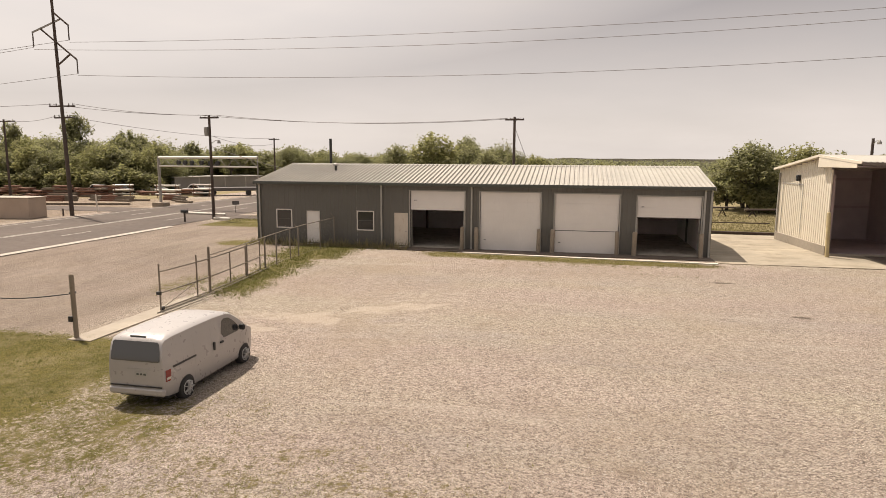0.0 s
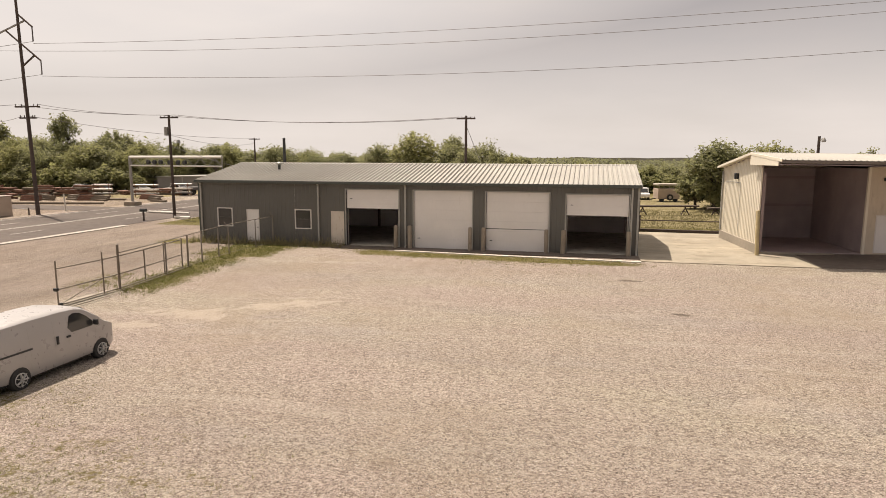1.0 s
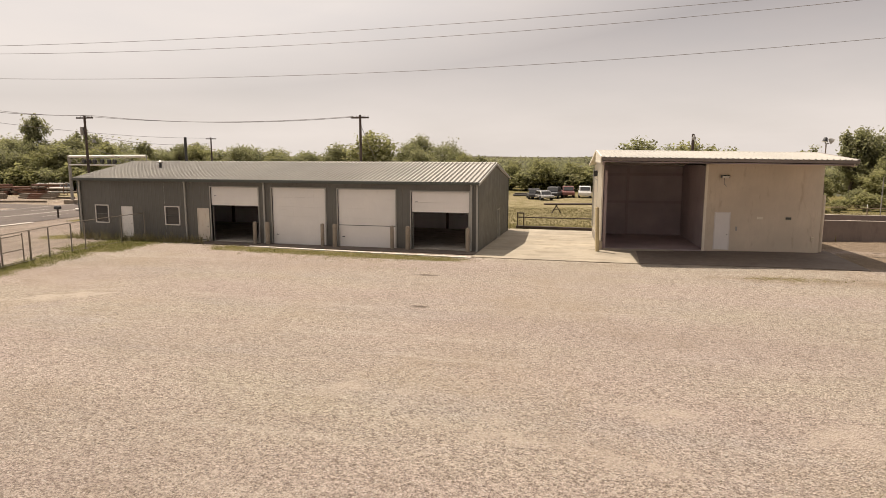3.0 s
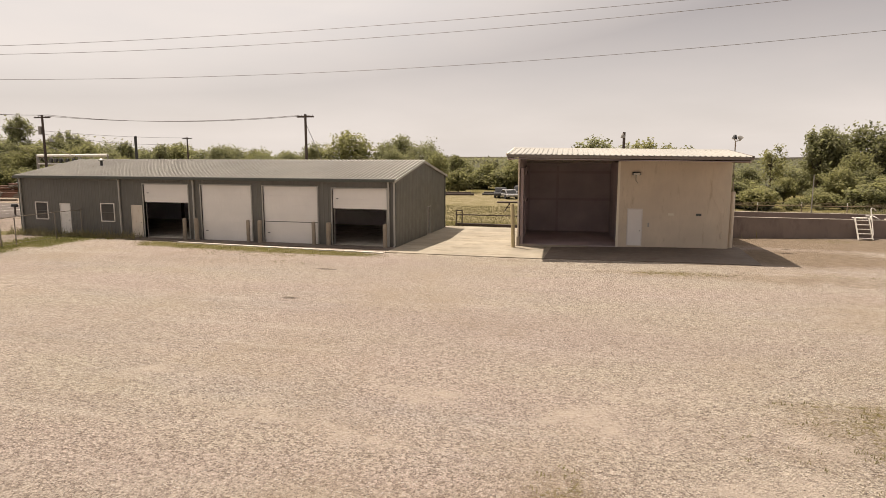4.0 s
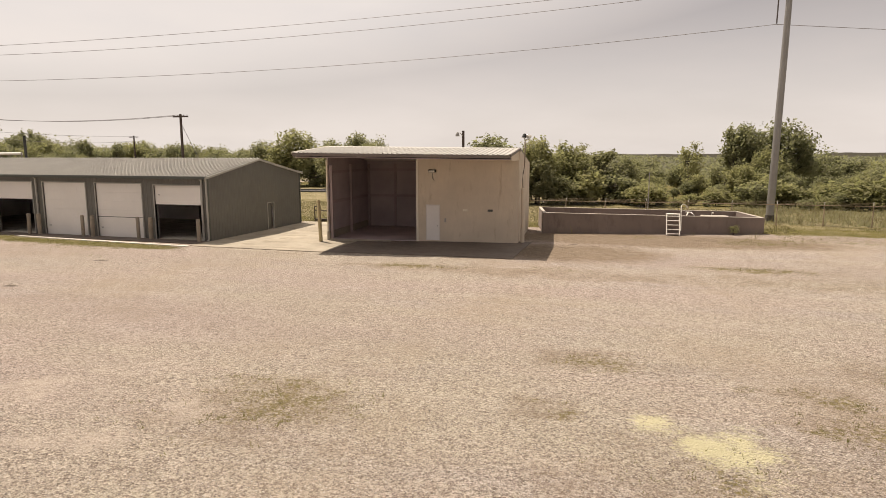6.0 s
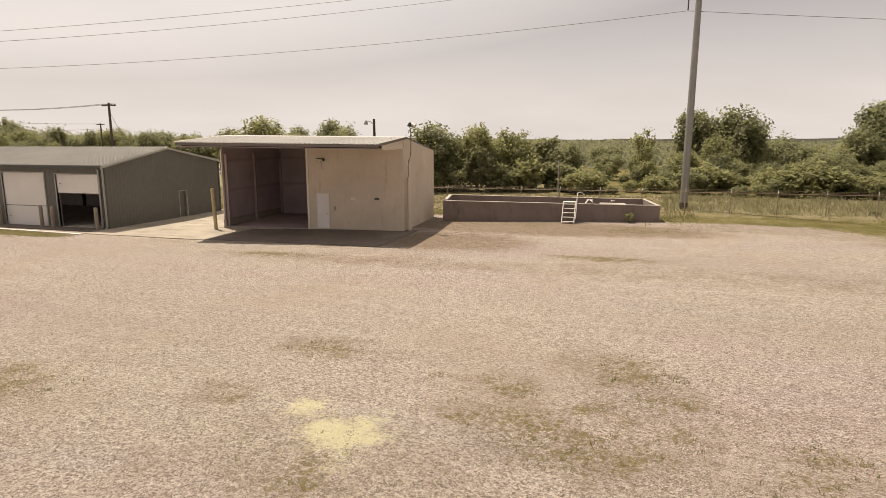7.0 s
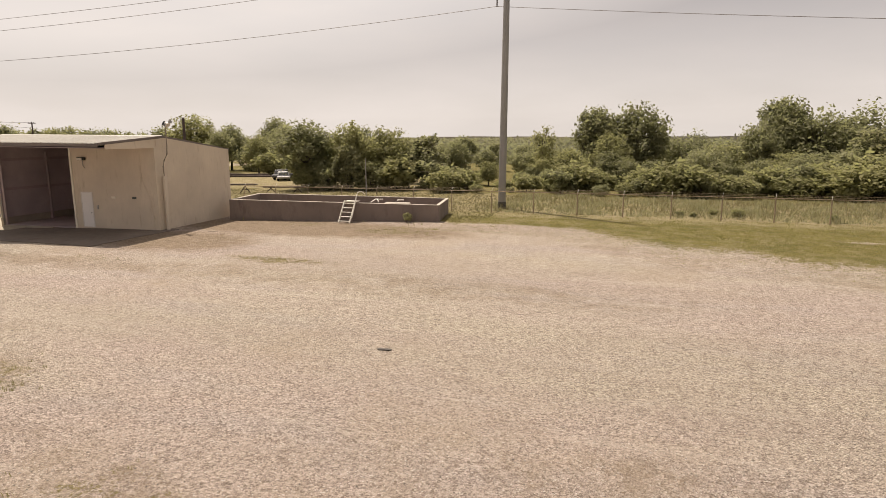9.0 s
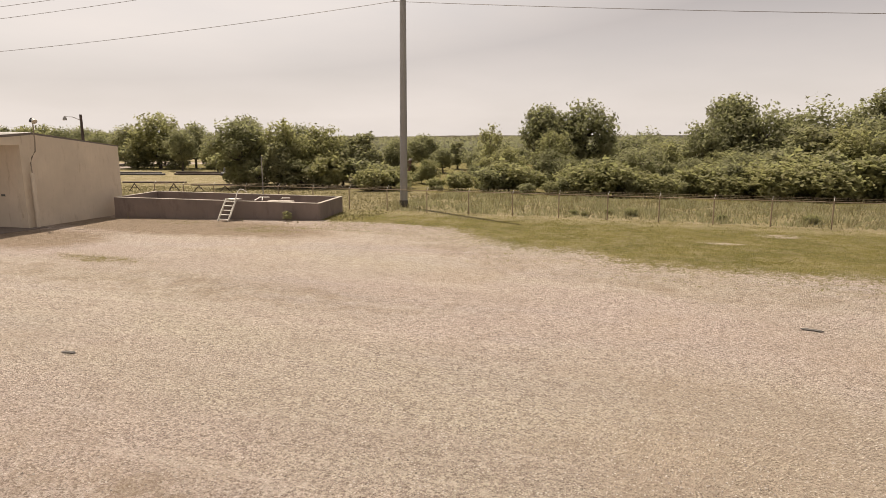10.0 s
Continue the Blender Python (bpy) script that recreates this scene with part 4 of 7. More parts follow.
part("flashing", Geo().tube([(vx, vy, vz - 0.02), (vx, vy, vz + 0.1)], [0.24, 0.11], 12), M_ROOF, flue, smooth=True)

part("vent_stack", Geo().tube([(0.96, 11.15, 4.3), (0.96, 11.15, 7.5)], 0.12, 12), M_BLACK, barn, "tall dark steel pipe above the rear eave", smooth=True)

# floor and posts inside
# floor colour is paled to lighten the dark inside
solo("workshop_floor", Geo().box(BX0 + 0.17, BX1 - 0.17, BY0 + 0.17, BY1 - 0.17, -0.2, 0.025), M_SILL, "stained concrete workshop floor, paled to brighten the interior", "floor", kind="structure")
for x in (5.2, 9.4, 15.15, 20.0, 24.9):
    fr = Geo().box(x - 0.08, x + 0.08, 0.17, 0.4, 0.03, EAVE - 0.15).box(x - 0.08, x + 0.08, SIDE - 0.4, SIDE - 0.17, 0.03, EAVE - 0.15)
    fr.beam((x, 0.3, EAVE - 0.2), (x, SIDE / 2, RIDGE - 0.26), 0.16, 0.26).beam((x, SIDE - 0.3, EAVE - 0.2), (x, SIDE / 2, RIDGE - 0.26), 0.16, 0.26)
    part("steel_frame", fr, M_GIRT, barn, "dull red steel portal frame inside")

# posts guarding the door jambs
for i, (x, lean, r) in enumerate(((-9.27, 1.0, 0.13), (-8.3, -0.6, 0.14), (-4.33, 0.3, 0.12), (-3.47, 0.9, 0.14), (0.47, -0.5, 0.12), (1.5, 0.8, 0.15), (5.36, -0.4, 0.13))):
    post = Geo().tube([(0, 0, -0.1), (0, 0, 1.47), (0, 0, 1.52)], [r, r, r * 0.7], 12)
    ob = solo("bollard", post, M_POST, "waist-high weathered concrete-filled guard post beside a door", "bollard", (x, 45.32, 0), 0, "door guard posts", smooth=True)
    ob.rotation_euler = (0, radians(lean), 0)

# ---- beige wash building ----
SX0, SX1, SY0, SY1, S_TURN = 13.2, 25.9, 48.6, 56.45, 4.5
shop = thing("wash_bay_building", (SX0, SY0, 0), S_TURN, label="beige block building with an open dark bay and deep canopy", category="building")
SW, SD = SX1 - SX0, SY1 - SY0
BAY = 6.22
RID_Y, RID_Z, F_Y, F_Z, R_Z = 0.95, 6.05, -4.35, 5.66, 5.12


def shop_roof_z(y):
    return F_Z + (RID_Z - F_Z) * (y - F_Y) / (RID_Y - F_Y) if y < RID_Y else RID_Z + (R_Z - RID_Z) * (y - RID_Y) / (SD + 0.1 - RID_Y)


part("front_wall", Geo().box(BAY, SW - 0.004, 0, 0.2, 0, 5.42), M_BEIGE, shop)
part("east_wall", Geo().prism([(0.204, 0), (SD, 0), (SD, R_Z - 0.02), (RID_Y, RID_Z - 0.08), (0.204, shop_roof_z(0.2) - 0.1)], SW - 0.2, SW, "x"), M_BEIGE, shop)
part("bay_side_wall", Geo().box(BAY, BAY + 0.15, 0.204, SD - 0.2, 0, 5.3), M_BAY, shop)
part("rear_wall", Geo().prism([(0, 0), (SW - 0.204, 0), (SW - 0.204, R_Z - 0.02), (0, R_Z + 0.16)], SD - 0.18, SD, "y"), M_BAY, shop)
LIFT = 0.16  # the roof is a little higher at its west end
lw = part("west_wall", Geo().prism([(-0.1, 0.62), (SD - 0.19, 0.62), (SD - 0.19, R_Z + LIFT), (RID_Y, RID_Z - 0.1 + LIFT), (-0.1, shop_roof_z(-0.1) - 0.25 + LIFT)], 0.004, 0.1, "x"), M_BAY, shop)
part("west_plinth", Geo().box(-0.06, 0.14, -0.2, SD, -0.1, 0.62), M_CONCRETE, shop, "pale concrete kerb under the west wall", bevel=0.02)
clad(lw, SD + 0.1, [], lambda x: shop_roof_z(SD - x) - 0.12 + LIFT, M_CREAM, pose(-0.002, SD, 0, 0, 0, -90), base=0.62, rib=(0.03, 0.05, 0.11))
solo("bay_floor", Geo().box(0.15, BAY, -0.02, SD - 0.19, -0.2, 0.15), M_BAY, "stained concrete floor of the open bay, shade-toned mauve-grey", "floor", (SX0, SY0, 0), S_TURN, kind="structure")
part("bay_threshold", Geo().box(0.2, BAY - 1.8, -0.35, -0.2, -0.1, 0.155), M_CONCRETE, shop, "pale worn concrete drain strip")
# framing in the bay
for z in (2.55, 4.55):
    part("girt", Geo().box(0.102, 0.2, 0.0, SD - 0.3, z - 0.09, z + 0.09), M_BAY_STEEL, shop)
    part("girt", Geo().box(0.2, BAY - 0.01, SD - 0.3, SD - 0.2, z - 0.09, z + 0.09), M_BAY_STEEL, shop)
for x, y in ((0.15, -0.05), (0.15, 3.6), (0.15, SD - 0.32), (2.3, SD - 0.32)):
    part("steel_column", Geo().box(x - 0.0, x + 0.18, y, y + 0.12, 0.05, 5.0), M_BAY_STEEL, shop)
part("bay_corner_trim", Geo().box(BAY - 0.12, BAY + 0.02, -0.05, 0.12, 0.03, 5.4), M_CREAM, shop, "cream steel trim at the bay opening")
# roof with its canopy
RX0, RX1 = -0.4, SW - 0.04
TIP = pose(RX1, 0, F_Z) @ pose(0, 0, 0, 0, math.degrees(math.atan2(LIFT, RX1 - RX0)), 0) @ pose(-RX1, 0, -F_Z)
roof_parts = []
prof = [(F_Y, F_Z), (RID_Y, RID_Z), (SD + 0.1, R_Z), (SD + 0.1, R_Z - 0.06), (RID_Y, RID_Z - 0.07), (F_Y, F_Z - 0.06)]
sroof = part("roof", Geo().prism(prof, RX0 + 0.03, RX1 - 0.03, "x"), M_CREAM, shop)
n = 15
wide = (RX1 - RX0) / n
a1 = math.atan2(RID_Z - F_Z, RID_Y - F_Y)
a2 = math.atan2(RID_Z - R_Z, SD + 0.1 - RID_Y)
for i in range(n):
    sheet("roof_panel", wide, math.hypot(RID_Y - F_Y + 0.06, RID_Z - F_Z), M_ROOF, sroof, pose(RX0 + i * wide, F_Y - 0.06, F_Z + 0.006) @ pose(0, 0, 0, -90 + math.degrees(a1), 0, 0), (0.04, 0.05, 0.13))
    sheet("roof_panel", wide, math.hypot(SD + 0.16 - RID_Y, RID_Z - R_Z), M_ROOF, sroof, pose(RX1 - i * wide, SD + 0.16, R_Z + 0.004) @ pose(0, 0, 0, 0, 0, 180) @ pose(0, 0, 0, -90 + math.degrees(a2), 0, 0), (0.04, 0.05, 0.13))
roof_parts.append(sroof)
soffit = part("canopy_soffit", Geo().box(RX0 + 0.06, RX1 - 0.06, F_Y + 0.03, -0.03, 5.40, 5.44), M_BAY_STEEL, shop, "shade-toned underside of the canopy")
fascia = part("canopy_fascia", Geo().box(RX0 + 0.02, RX1 - 0.02, F_Y - 0.03, F_Y + 0.03, F_Z - 0.17, F_Z - 0.01), M_FASCIA, shop, "dark gutter along the canopy edge", bevel=0.012)
for x in (RX0 + 0.03, RX1 - 0.03):
    pan = Geo().prism([(F_Y + 0.5, 5.34), (RID_Y - 0.1, 5.34), (RID_Y - 0.1, RID_Z - 0.1), (F_Y + 0.5, F_Z - 0.02)], x - 0.025, x + 0.025, "x")
    roof_parts += [soffit, fascia]
    roof_parts.append(part("canopy_end", pan, M_BEIGE if x > 0 else M_CREAM, shop, "cream end panel of the canopy"))
    for p0, p1 in (((x, F_Y, F_Z - 0.02), (x, RID_Y, RID_Z - 0.02)), ((x, RID_Y, RID_Z - 0.02), (x, SD + 0.12, R_Z - 0.03))):
        roof_parts.append(part("rake_trim", Geo().beam(p0, p1, 0.09, 0.15), M_FASCIA if x > 0 else M_CREAM, shop))
roof_parts.append(part("ridge_cap", Geo().prism([(RID_Y - 0.2, RID_Z + 0.0), (RID_Y, RID_Z + 0.07), (RID_Y + 0.2, RID_Z - 0.01), (RID_Y, RID_Z + 0.04)], RX0, RX1, "x"), M_ROOF, shop))
for ob in set(roof_parts):
    ob.matrix_local = TIP
# door, lamp, vents and pipes on the front
fr = Geo().box(6.74, 6.8, -0.03, 0.0, 0.2, 2.52).box(7.6, 7.66, -0.03, 0.0, 0.2, 2.52).box(6.8, 7.6, -0.03, 0.0, 2.46, 2.52)
sd = part("side_door", fr, M_FRAME_WHITE, shop, "plain white steel door, closed")
part("door_leaf", Geo().box(6.802, 7.598, -0.022, -0.002, 0.22, 2.458), M_DOOR_WHITE, sd, bevel=0.005)
part("door_knob", Geo().tube([(7.5, -0.08, 1.15), (7.5, -0.02, 1.15)], 0.03, 8), M_GALV, sd)
wl_ = part("wall_lamp", Geo().box(6.94, 7.42, -0.3, -0.004, 4.58, 4.76), M_BLACK, shop, "dark wall-pack lamp with a pale lens", bevel=0.03)
part("lens", Geo().box(6.98, 7.38, -0.315, -0.302, 4.59, 4.71), M_LAMP, wl_)
part("lamp_conduit", Geo().tube([(7.17, -0.03, 4.58), (7.17, -0.04, 4.22), (7.32, -0.04, 4.07)], 0.02, 6), M_GALV, shop)
for x, m_ in ((9.32, M_CREAM), (10.92, M_TRIM_DARK)):
    part("wall_vent", Geo().box(x - 0.16, x + 0.16, -0.03, -0.002, 2.12, 2.26), m_, shop, "small louvred wall vent", bevel=0.008)
part("hose_tap", Geo().box(7.97, 8.07, -0.06, -0.002, 1.4, 1.65), M_TRIM_GREY, shop, "small tap and pipe by the door")
part("downpipe", Geo().tube([(11.6, -0.025, 5.1), (11.62, -0.06, 3.4), (11.85, -0.06, 2.9), (12.2, -0.06, 2.2), (12.3, -0.06, 1.2), (12.3, -0.06, 0.3)], 0.011, 6), M_BEIGE, shop, "beige pipe running down the front", smooth=True)
part("electric_box", Geo().box(12.22, 12.38, -0.1, -0.002, 0.8, 1.1), M_BEIGE, shop, bevel=0.01)
# flood light mast on the east wall
mast = thing("flood_light", (26.06, 50.1, 0), label="pair of flood lights on a conduit mast above a tan post", category="flood light")
part("base_post", Geo().tube([(0, 0, -0.1), (0, 0, 3.55), (0, 0, 3.6)], [0.13, 0.13, 0.1], 12), M_BEIGE, mast, "tan concrete-filled pipe", smooth=True)
part("conduit", Geo().tube([(-0.02, 0, 3.55), (-0.05, 0, 4.2), (-0.05, 0.12, 4.55), (0.0, 0.35, 4.95), (0.0, 0.4, 5.5), (0.0, 0.4, 6.65)], 0.036, 8), M_POST, mast, "tan bent conduit", smooth=True)
for dx, dy, tilt in ((-0.08, 0.0, 10), (0.3, -0.1, -50)):
    head = part("lamp_head", Geo().tube([(0, 0, 0.0), (0, 0, 0.2), (0, 0, 0.26)], [0.16, 0.1, 0.05], 12), M_GALV if dx > 0 else M_BLACK, mast, smooth=True)
    head.matrix_local = pose(dx, 0.4 + dy, 6.75, 0, tilt, 0)
    part("lens", Geo().tube([(0, 0, -0.02), (0, 0, 0.005)], 0.18, 12), M_LAMP, head)
    part("bracket", Geo().tube([(0, 0.4, 6.6), (dx, 0.4 + dy, 6.72)], 0.025, 6), M_GALV, mast)

# tall yellow bollard at the bay, and the smaller one beside it
solo("tall_bollard", Geo().tube([(0, 0, -0.1), (0, 0, 2.72), (0, 0, 2.78)], [0.12, 0.12, 0.08], 14), M_YELLOW, "tall faded yellow steel guard post at the bay corner", "bollard", (13.08, 47.65, 0), smooth=True).rotation_euler = (0, radians(-2.2), 0)
part("bay_jamb", Geo().box(-0.02, 0.06, -0.22, -0.104, 0.62, 5.34), M_CREAM, shop, "cream trim at the west wall end")

part("west_lamp", Geo().box(-0.28, -0.03, 4.1, 4.35, 4.5, 4.9), M_BLACK, shop, "dark wall lamp on the west wall", bevel=0.03)
part("west_downspout", Geo().box(-0.12, -0.035, SD - 0.3, SD - 0.18, 0.7, R_Z - 0.15), M_TRIM_GREY, shop)
for a, b, c, d in ((3.6, 3.66, 0.9, 4.3), (6.9, 6.96, 0.9, 4.3), (3.66, 6.9, 4.24, 4.3)):
    part("door_outline", Geo().box(-0.05, -0.034, a, b, c, d), M_TRIM_GREY, shop)

# ---- van ----
def build_van(at, turn):
    van = thing("delivery_van", at, turn, "silver-white compact delivery van parked on the gravel", "van")
    # along y from the tail: bottom, top, half width
    st = [(-2.36, 0.42, 0.95, 0.74), (-2.345, 0.36, 1.35, 0.79), (-2.28, 0.34, 1.72, 0.815), (-2.18, 0.32, 1.82, 0.835), (-1.9, 0.28, 1.865, 0.85), (-1.0, 0.26, 1.885, 0.862), (0.0, 0.26, 1.88, 0.862), (0.55, 0.26, 1.845, 0.86),
          (0.85, 0.26, 1.77, 0.858), (1.15, 0.26, 1.58, 0.855), (1.45, 0.27, 1.34, 0.85), (1.66, 0.28, 1.18, 0.845), (1.9, 0.29, 1.08, 0.81), (2.06, 0.3, 0.99, 0.74), (2.17, 0.33, 0.82, 0.64), (2.22, 0.4, 0.64, 0.52)]

    def shape(y):
        for s0, s1 in zip(st, st[1:]):
            if s0[0] <= y <= s1[0]:
                u = (y - s0[0]) / (s1[0] - s0[0])
                return [a + (b - a) * u for a, b in zip(s0[1:], s1[1:])]
        return st[-1][1:] if y > 0 else st[0][1:]

    def half(z, z0, z1, w):
        u = (z - z0) / (z1 - z0)
        tumble = 1.0 - 0.035 * (1 - u) ** 2 if u < 0.3 else 1.0 - 0.15 * max(0, (z - 0.9) / 0.98) ** 1.5
        return w * tumble

    ring = []
    for y, z0, z1, w in st:
        pts = []
        for u in (0.0, 0.05, 0.18, 0.32, 0.46, 0.6, 0.72, 0.82, 0.9, 0.955):
            z = z0 + (z1 - z0) * u
            inset = 0.03 if u == 0 else 0.0
            pts.append((half(z, z0, z1, w) - inset, z))
        hw = half(z1, z0, z1, w)
        pts += [(hw * 0.93, z0 + (z1 - z0) * 0.988), (hw * 0.7, z1), (hw * 0.35, z1 + 0.012)]
        ring.append([(x, y, z) for x, z in pts] + [(0, y, z1 + 0.016)] + [(-x, y, z) for x, z in pts[::-1]])
    n = len(ring[0])
    body = Geo().add([p for r in ring for p in r], [(i * n + k, i * n + k + 1, (i + 1) * n + k + 1, (i + 1) * n + k) for i in range(len(ring) - 1) for k in range(n - 1)]
                     + [tuple(range(n)), tuple((len(ring) - 1) * n + k for k in range(n))] + [(i * n, (i + 1) * n, (i + 1) * n + n - 1, i * n + n - 1) for i in range(len(ring) - 1)])
    shell = part("body", body, M_VAN, van, smooth=True)

    def side_x(y, z, out):
        z0, z1, w = shape(y)
        return half(min(z, z1), z0, z1, w) + out

    def side_patch(name, outline, material, sgn, out, label="", rows=8):
        """A patch that follows the body side inside an outline of (y, z)."""
        g = Geo()
        ys = sorted({p[0] for p in outline})
        ys = [ys[0] + (ys[-1] - ys[0]) * i / rows for i in range(rows + 1)]

        def lim(y):
            zs = []
            for (a, za), (b, zb) in zip(outline, outline[1:] + outline[:1]):
                if min(a, b) - 1e-9 <= y <= max(a, b) + 1e-9:
                    zs += [za, zb] if abs(a - b) < 1e-9 else [za + (zb - za) * (y - a) / (b - a)]
            return min(zs), max(zs)

        v, f = [], []
        for y in ys:
            lo, hi = lim(y)
            for k in range(6):
                z = lo + (hi - lo) * k / 5
                v.append((sgn * side_x(y, z, out), y, z))
        for i in range(rows):
            for k in range(5):
                f.append((i * 6 + k, i * 6 + k + 1, i * 6 + k + 7, i * 6 + k + 6))
        g.add(v, f)
        return part(name, g, material, shell, label, smooth=True)

    for s in (1, -1):
        side_patch("door_window", [(0.24, 1.14), (0.2, 1.3), (0.22, 1.5), (0.34, 1.64), (0.5, 1.68), (0.74, 1.63), (0.98, 1.46), (1.24, 1.2), (1.2, 1.14)], M_PANE, s, 0.006, "dark front door glass")
        side_patch("rear_lamp", [(-2.3, 0.72), (-2.3, 1.02), (-2.12, 1.02), (-2.14, 0.72)], M_RED, s, 0.01, "red tail lamp")
        side_patch("lamp_band", [(-2.28, 0.76), (-2.28, 0.83), (-2.15, 0.83), (-2.15, 0.76)], M_LAMP, s, 0.013, "pale reversing lamp", 2)
        side_patch("slide_rail", [(-2.05, 1.02), (-2.05, 1.075), (-1.05, 1.075), (-1.05, 1.02)], M_BLACK, s, 0.006, "black sliding door rail")
        for y in (-1.12, -0.3, 0.2, 1.22):
            side_patch("panel_seam", [(y, 0.42), (y, 1.62 if y < 1 else 1.12), (y + 0.014, 1.62 if y < 1 else 1.12), (y + 0.014, 0.42)], M_TRIM_GREY, s, 0.004, rows=1)
        part("door_handle", Geo().box(s * 0.862 - 0.02, s * 0.862 + 0.03, 0.12, 0.26, 1.02, 1.08), M_BLACK, shell, "black door handle", bevel=0.01)
        part("slide_handle", Geo().box(s * 0.862 - 0.02, s * 0.862 + 0.03, -0.24, -0.17, 0.92, 1.16), M_BLACK, shell, "black upright handle", bevel=0.01)
        part("mirror", Geo().box(s * 0.86 if s > 0 else -1.05, 1.05 if s > 0 else s * 0.86, 1.12, 1.2, 1.16, 1.34), M_BLACK, shell, "black door mirror", bevel=0.03)
        for y in (-1.5, 1.43):
            arch = [(s * (side_x(y, 0.5, 0.005)), y + 0.335 * math.cos(a), 0.31 + 0.335 * math.sin(a)) for a in [math.pi * k / 14 for k in range(15)]]
            arch = [(s * side_x(p[1], p[2], 0.005), p[1], p[2]) for p in arch] + [(s * side_x(y - 0.335, 0.28, 0.005), y - 0.335, 0.27), (s * side_x(y + 0.335, 0.28, 0.005), y + 0.335, 0.27)]
            part("wheel_arch", Geo().add(arch, [tuple(range(len(arch)))]), M_BLACK, shell, "black wheel arch")
            tyre = part("wheel", Geo().tube([(s * 0.66, y, 0.305), (s * 0.68, y, 0.305), (s * 0.85, y, 0.305), (s * 0.872, y, 0.305)], [0.28, 0.305, 0.305, 0.285], 28), M_TYRE, van, "black tyre on a silver wheel", smooth=True)
            rim = Geo().tube([(s * 0.86, y, 0.305), (s * 0.88, y, 0.305)], [0.2, 0.195], 24)
            for k in range(7):
                a = math.tau * k / 7
                rim.beam((s * 0.885, y, 0.305), (s * 0.885, y + 0.19 * math.cos(a), 0.305 + 0.19 * math.sin(a)), 0.115, 0.02)
            part("rim", rim, M_RIM, tyre)
            # black disc stands for the shade between the spokes
            part("hub_shadow", Geo().tube([(s * 0.873, y, 0.305), (s * 0.8815, y, 0.305)], 0.17, 20), M_BLACK, tyre)

    g = Geo()
    rows = ((1.235, 0.66, -2.3735), (1.265, 0.7, -2.368), (1.45, 0.695, -2.3335), (1.69, 0.665, -2.289), (1.735, 0.62, -2.2805))
    g.add([(s * w, y, z) for z, w, y in rows for s in (-1, 1)], [(2 * i, 2 * i + 1, 2 * i + 3, 2 * i + 2) for i in range(4)])
    part("rear_glass", g, M_PANE, shell, "dark rear window")
    part("rear_bumper", Geo().box(-0.8, 0.8, -2.41, -2.26, 0.34, 0.55), M_VAN, shell, bevel=0.05)
    part("bumper_strip", Geo().box(-0.74, 0.74, -2.4, -2.35, 0.575, 0.60), M_BLACK, shell)
    part("number_plate", Geo().box(-0.02, 0.32, -2.378, -2.362, 0.84, 0.97), M_TRIM_GREY, shell, "pale number plate with plain bars")
    for i in range(3):
        part("plate_bar", Geo().box(0.03 + 0.1 * i, 0.1 + 0.1 * i, -2.382, -2.379, 0.88, 0.93), M_TRIM_DARK, shell)
    part("plate_garnish", Geo().box(-0.25, 0.45, -2.372, -2.36, 1.02, 1.045), M_TRIM_GREY, shell)
    part("brake_lamp", Geo().box(-0.22, 0.22, -2.2, -2.15, 1.815, 1.845), M_BLACK, shell)
    ws = Geo().add([(-0.66, 0.9, 1.735), (0.66, 0.9, 1.735), (0.74, 1.62, 1.215), (-0.74, 1.62, 1.215)], [(0, 1, 2, 3)])
    ws.v = [(x, y + 0.01, z + 0.018) for x, y, z in ws.v]
    part("windscreen", ws, M_PANE, shell, "dark windscreen")
    part("underbody", Geo().box(-0.7, 0.7, -2.1, 1.95, 0.2, 0.34), M_BLACK, van)
    return van


build_van((-12.8, 21.25, ground_z(-12.8, 21.2) + 0.005), 0)

# ---- yard fence and sliding gate ----
FX = -18.9


def gz(y, x=FX):
    return ground_z(x, y)


def fence_post(parent, x, y, h, r=0.035, arm=False, z=None, mat=None):
    z = ground_z(x, y) if z is None else z
    g = Geo().tube([(x, y, z - 0.15), (x, y, z + h), (x, y, z + h + 0.03)], [r, r, r * 0.4], 8)
    p = part("post", g, mat or M_GATE, parent, smooth=True)
    if arm:
        part("barb_arm", Geo().tube([(x, y, z + h - 0.02), (x - 0.28, y, z + h + 0.28)], 0.014, 5), M_GATE, p)
    return p


gate = thing("sliding_gate", (0, 0, 0), label="open pipe-frame chain-link sliding gate, rusty and bent", category="gate")
GX, y0, y1 = -18.78, 28.0, 36.4
bot = lambda y: gz(y) + 0.09
for name, h in (("top_rail", 1.57), ("middle_rail", 0.68), ("bottom_rail", 0.0)):
    part(name, Geo().tube([(GX, y, bot(y) + h - (0.06 * (y - y0) / 8.4 if h > 1 else 0)) for y in np.linspace(y0, y1, 9)], 0.032, 7), M_GATE, gate, smooth=True)
for y, top in ((28.0, 1.9), (30.6, 1.9), (33.4, 1.5), (34.9, 1.58), (36.4, 1.6)):
    part("gate_upright", Geo().tube([(GX, y, bot(y) - 0.05), (GX, y, bot(y) + top)], 0.034, 7), M_GATE, gate, smooth=True)
part("brace", Geo().tube([(GX, 28.1, bot(28.1) + 0.02), (GX, 30.6, bot(30.6) + 0.68)], 0.022, 6), M_GATE, gate)
part("latch", Geo().box(GX - 0.1, GX + 0.08, 27.88, 28.0, bot(28) + 0.62, bot(28) + 0.75), M_BLACK, gate, bevel=0.01)
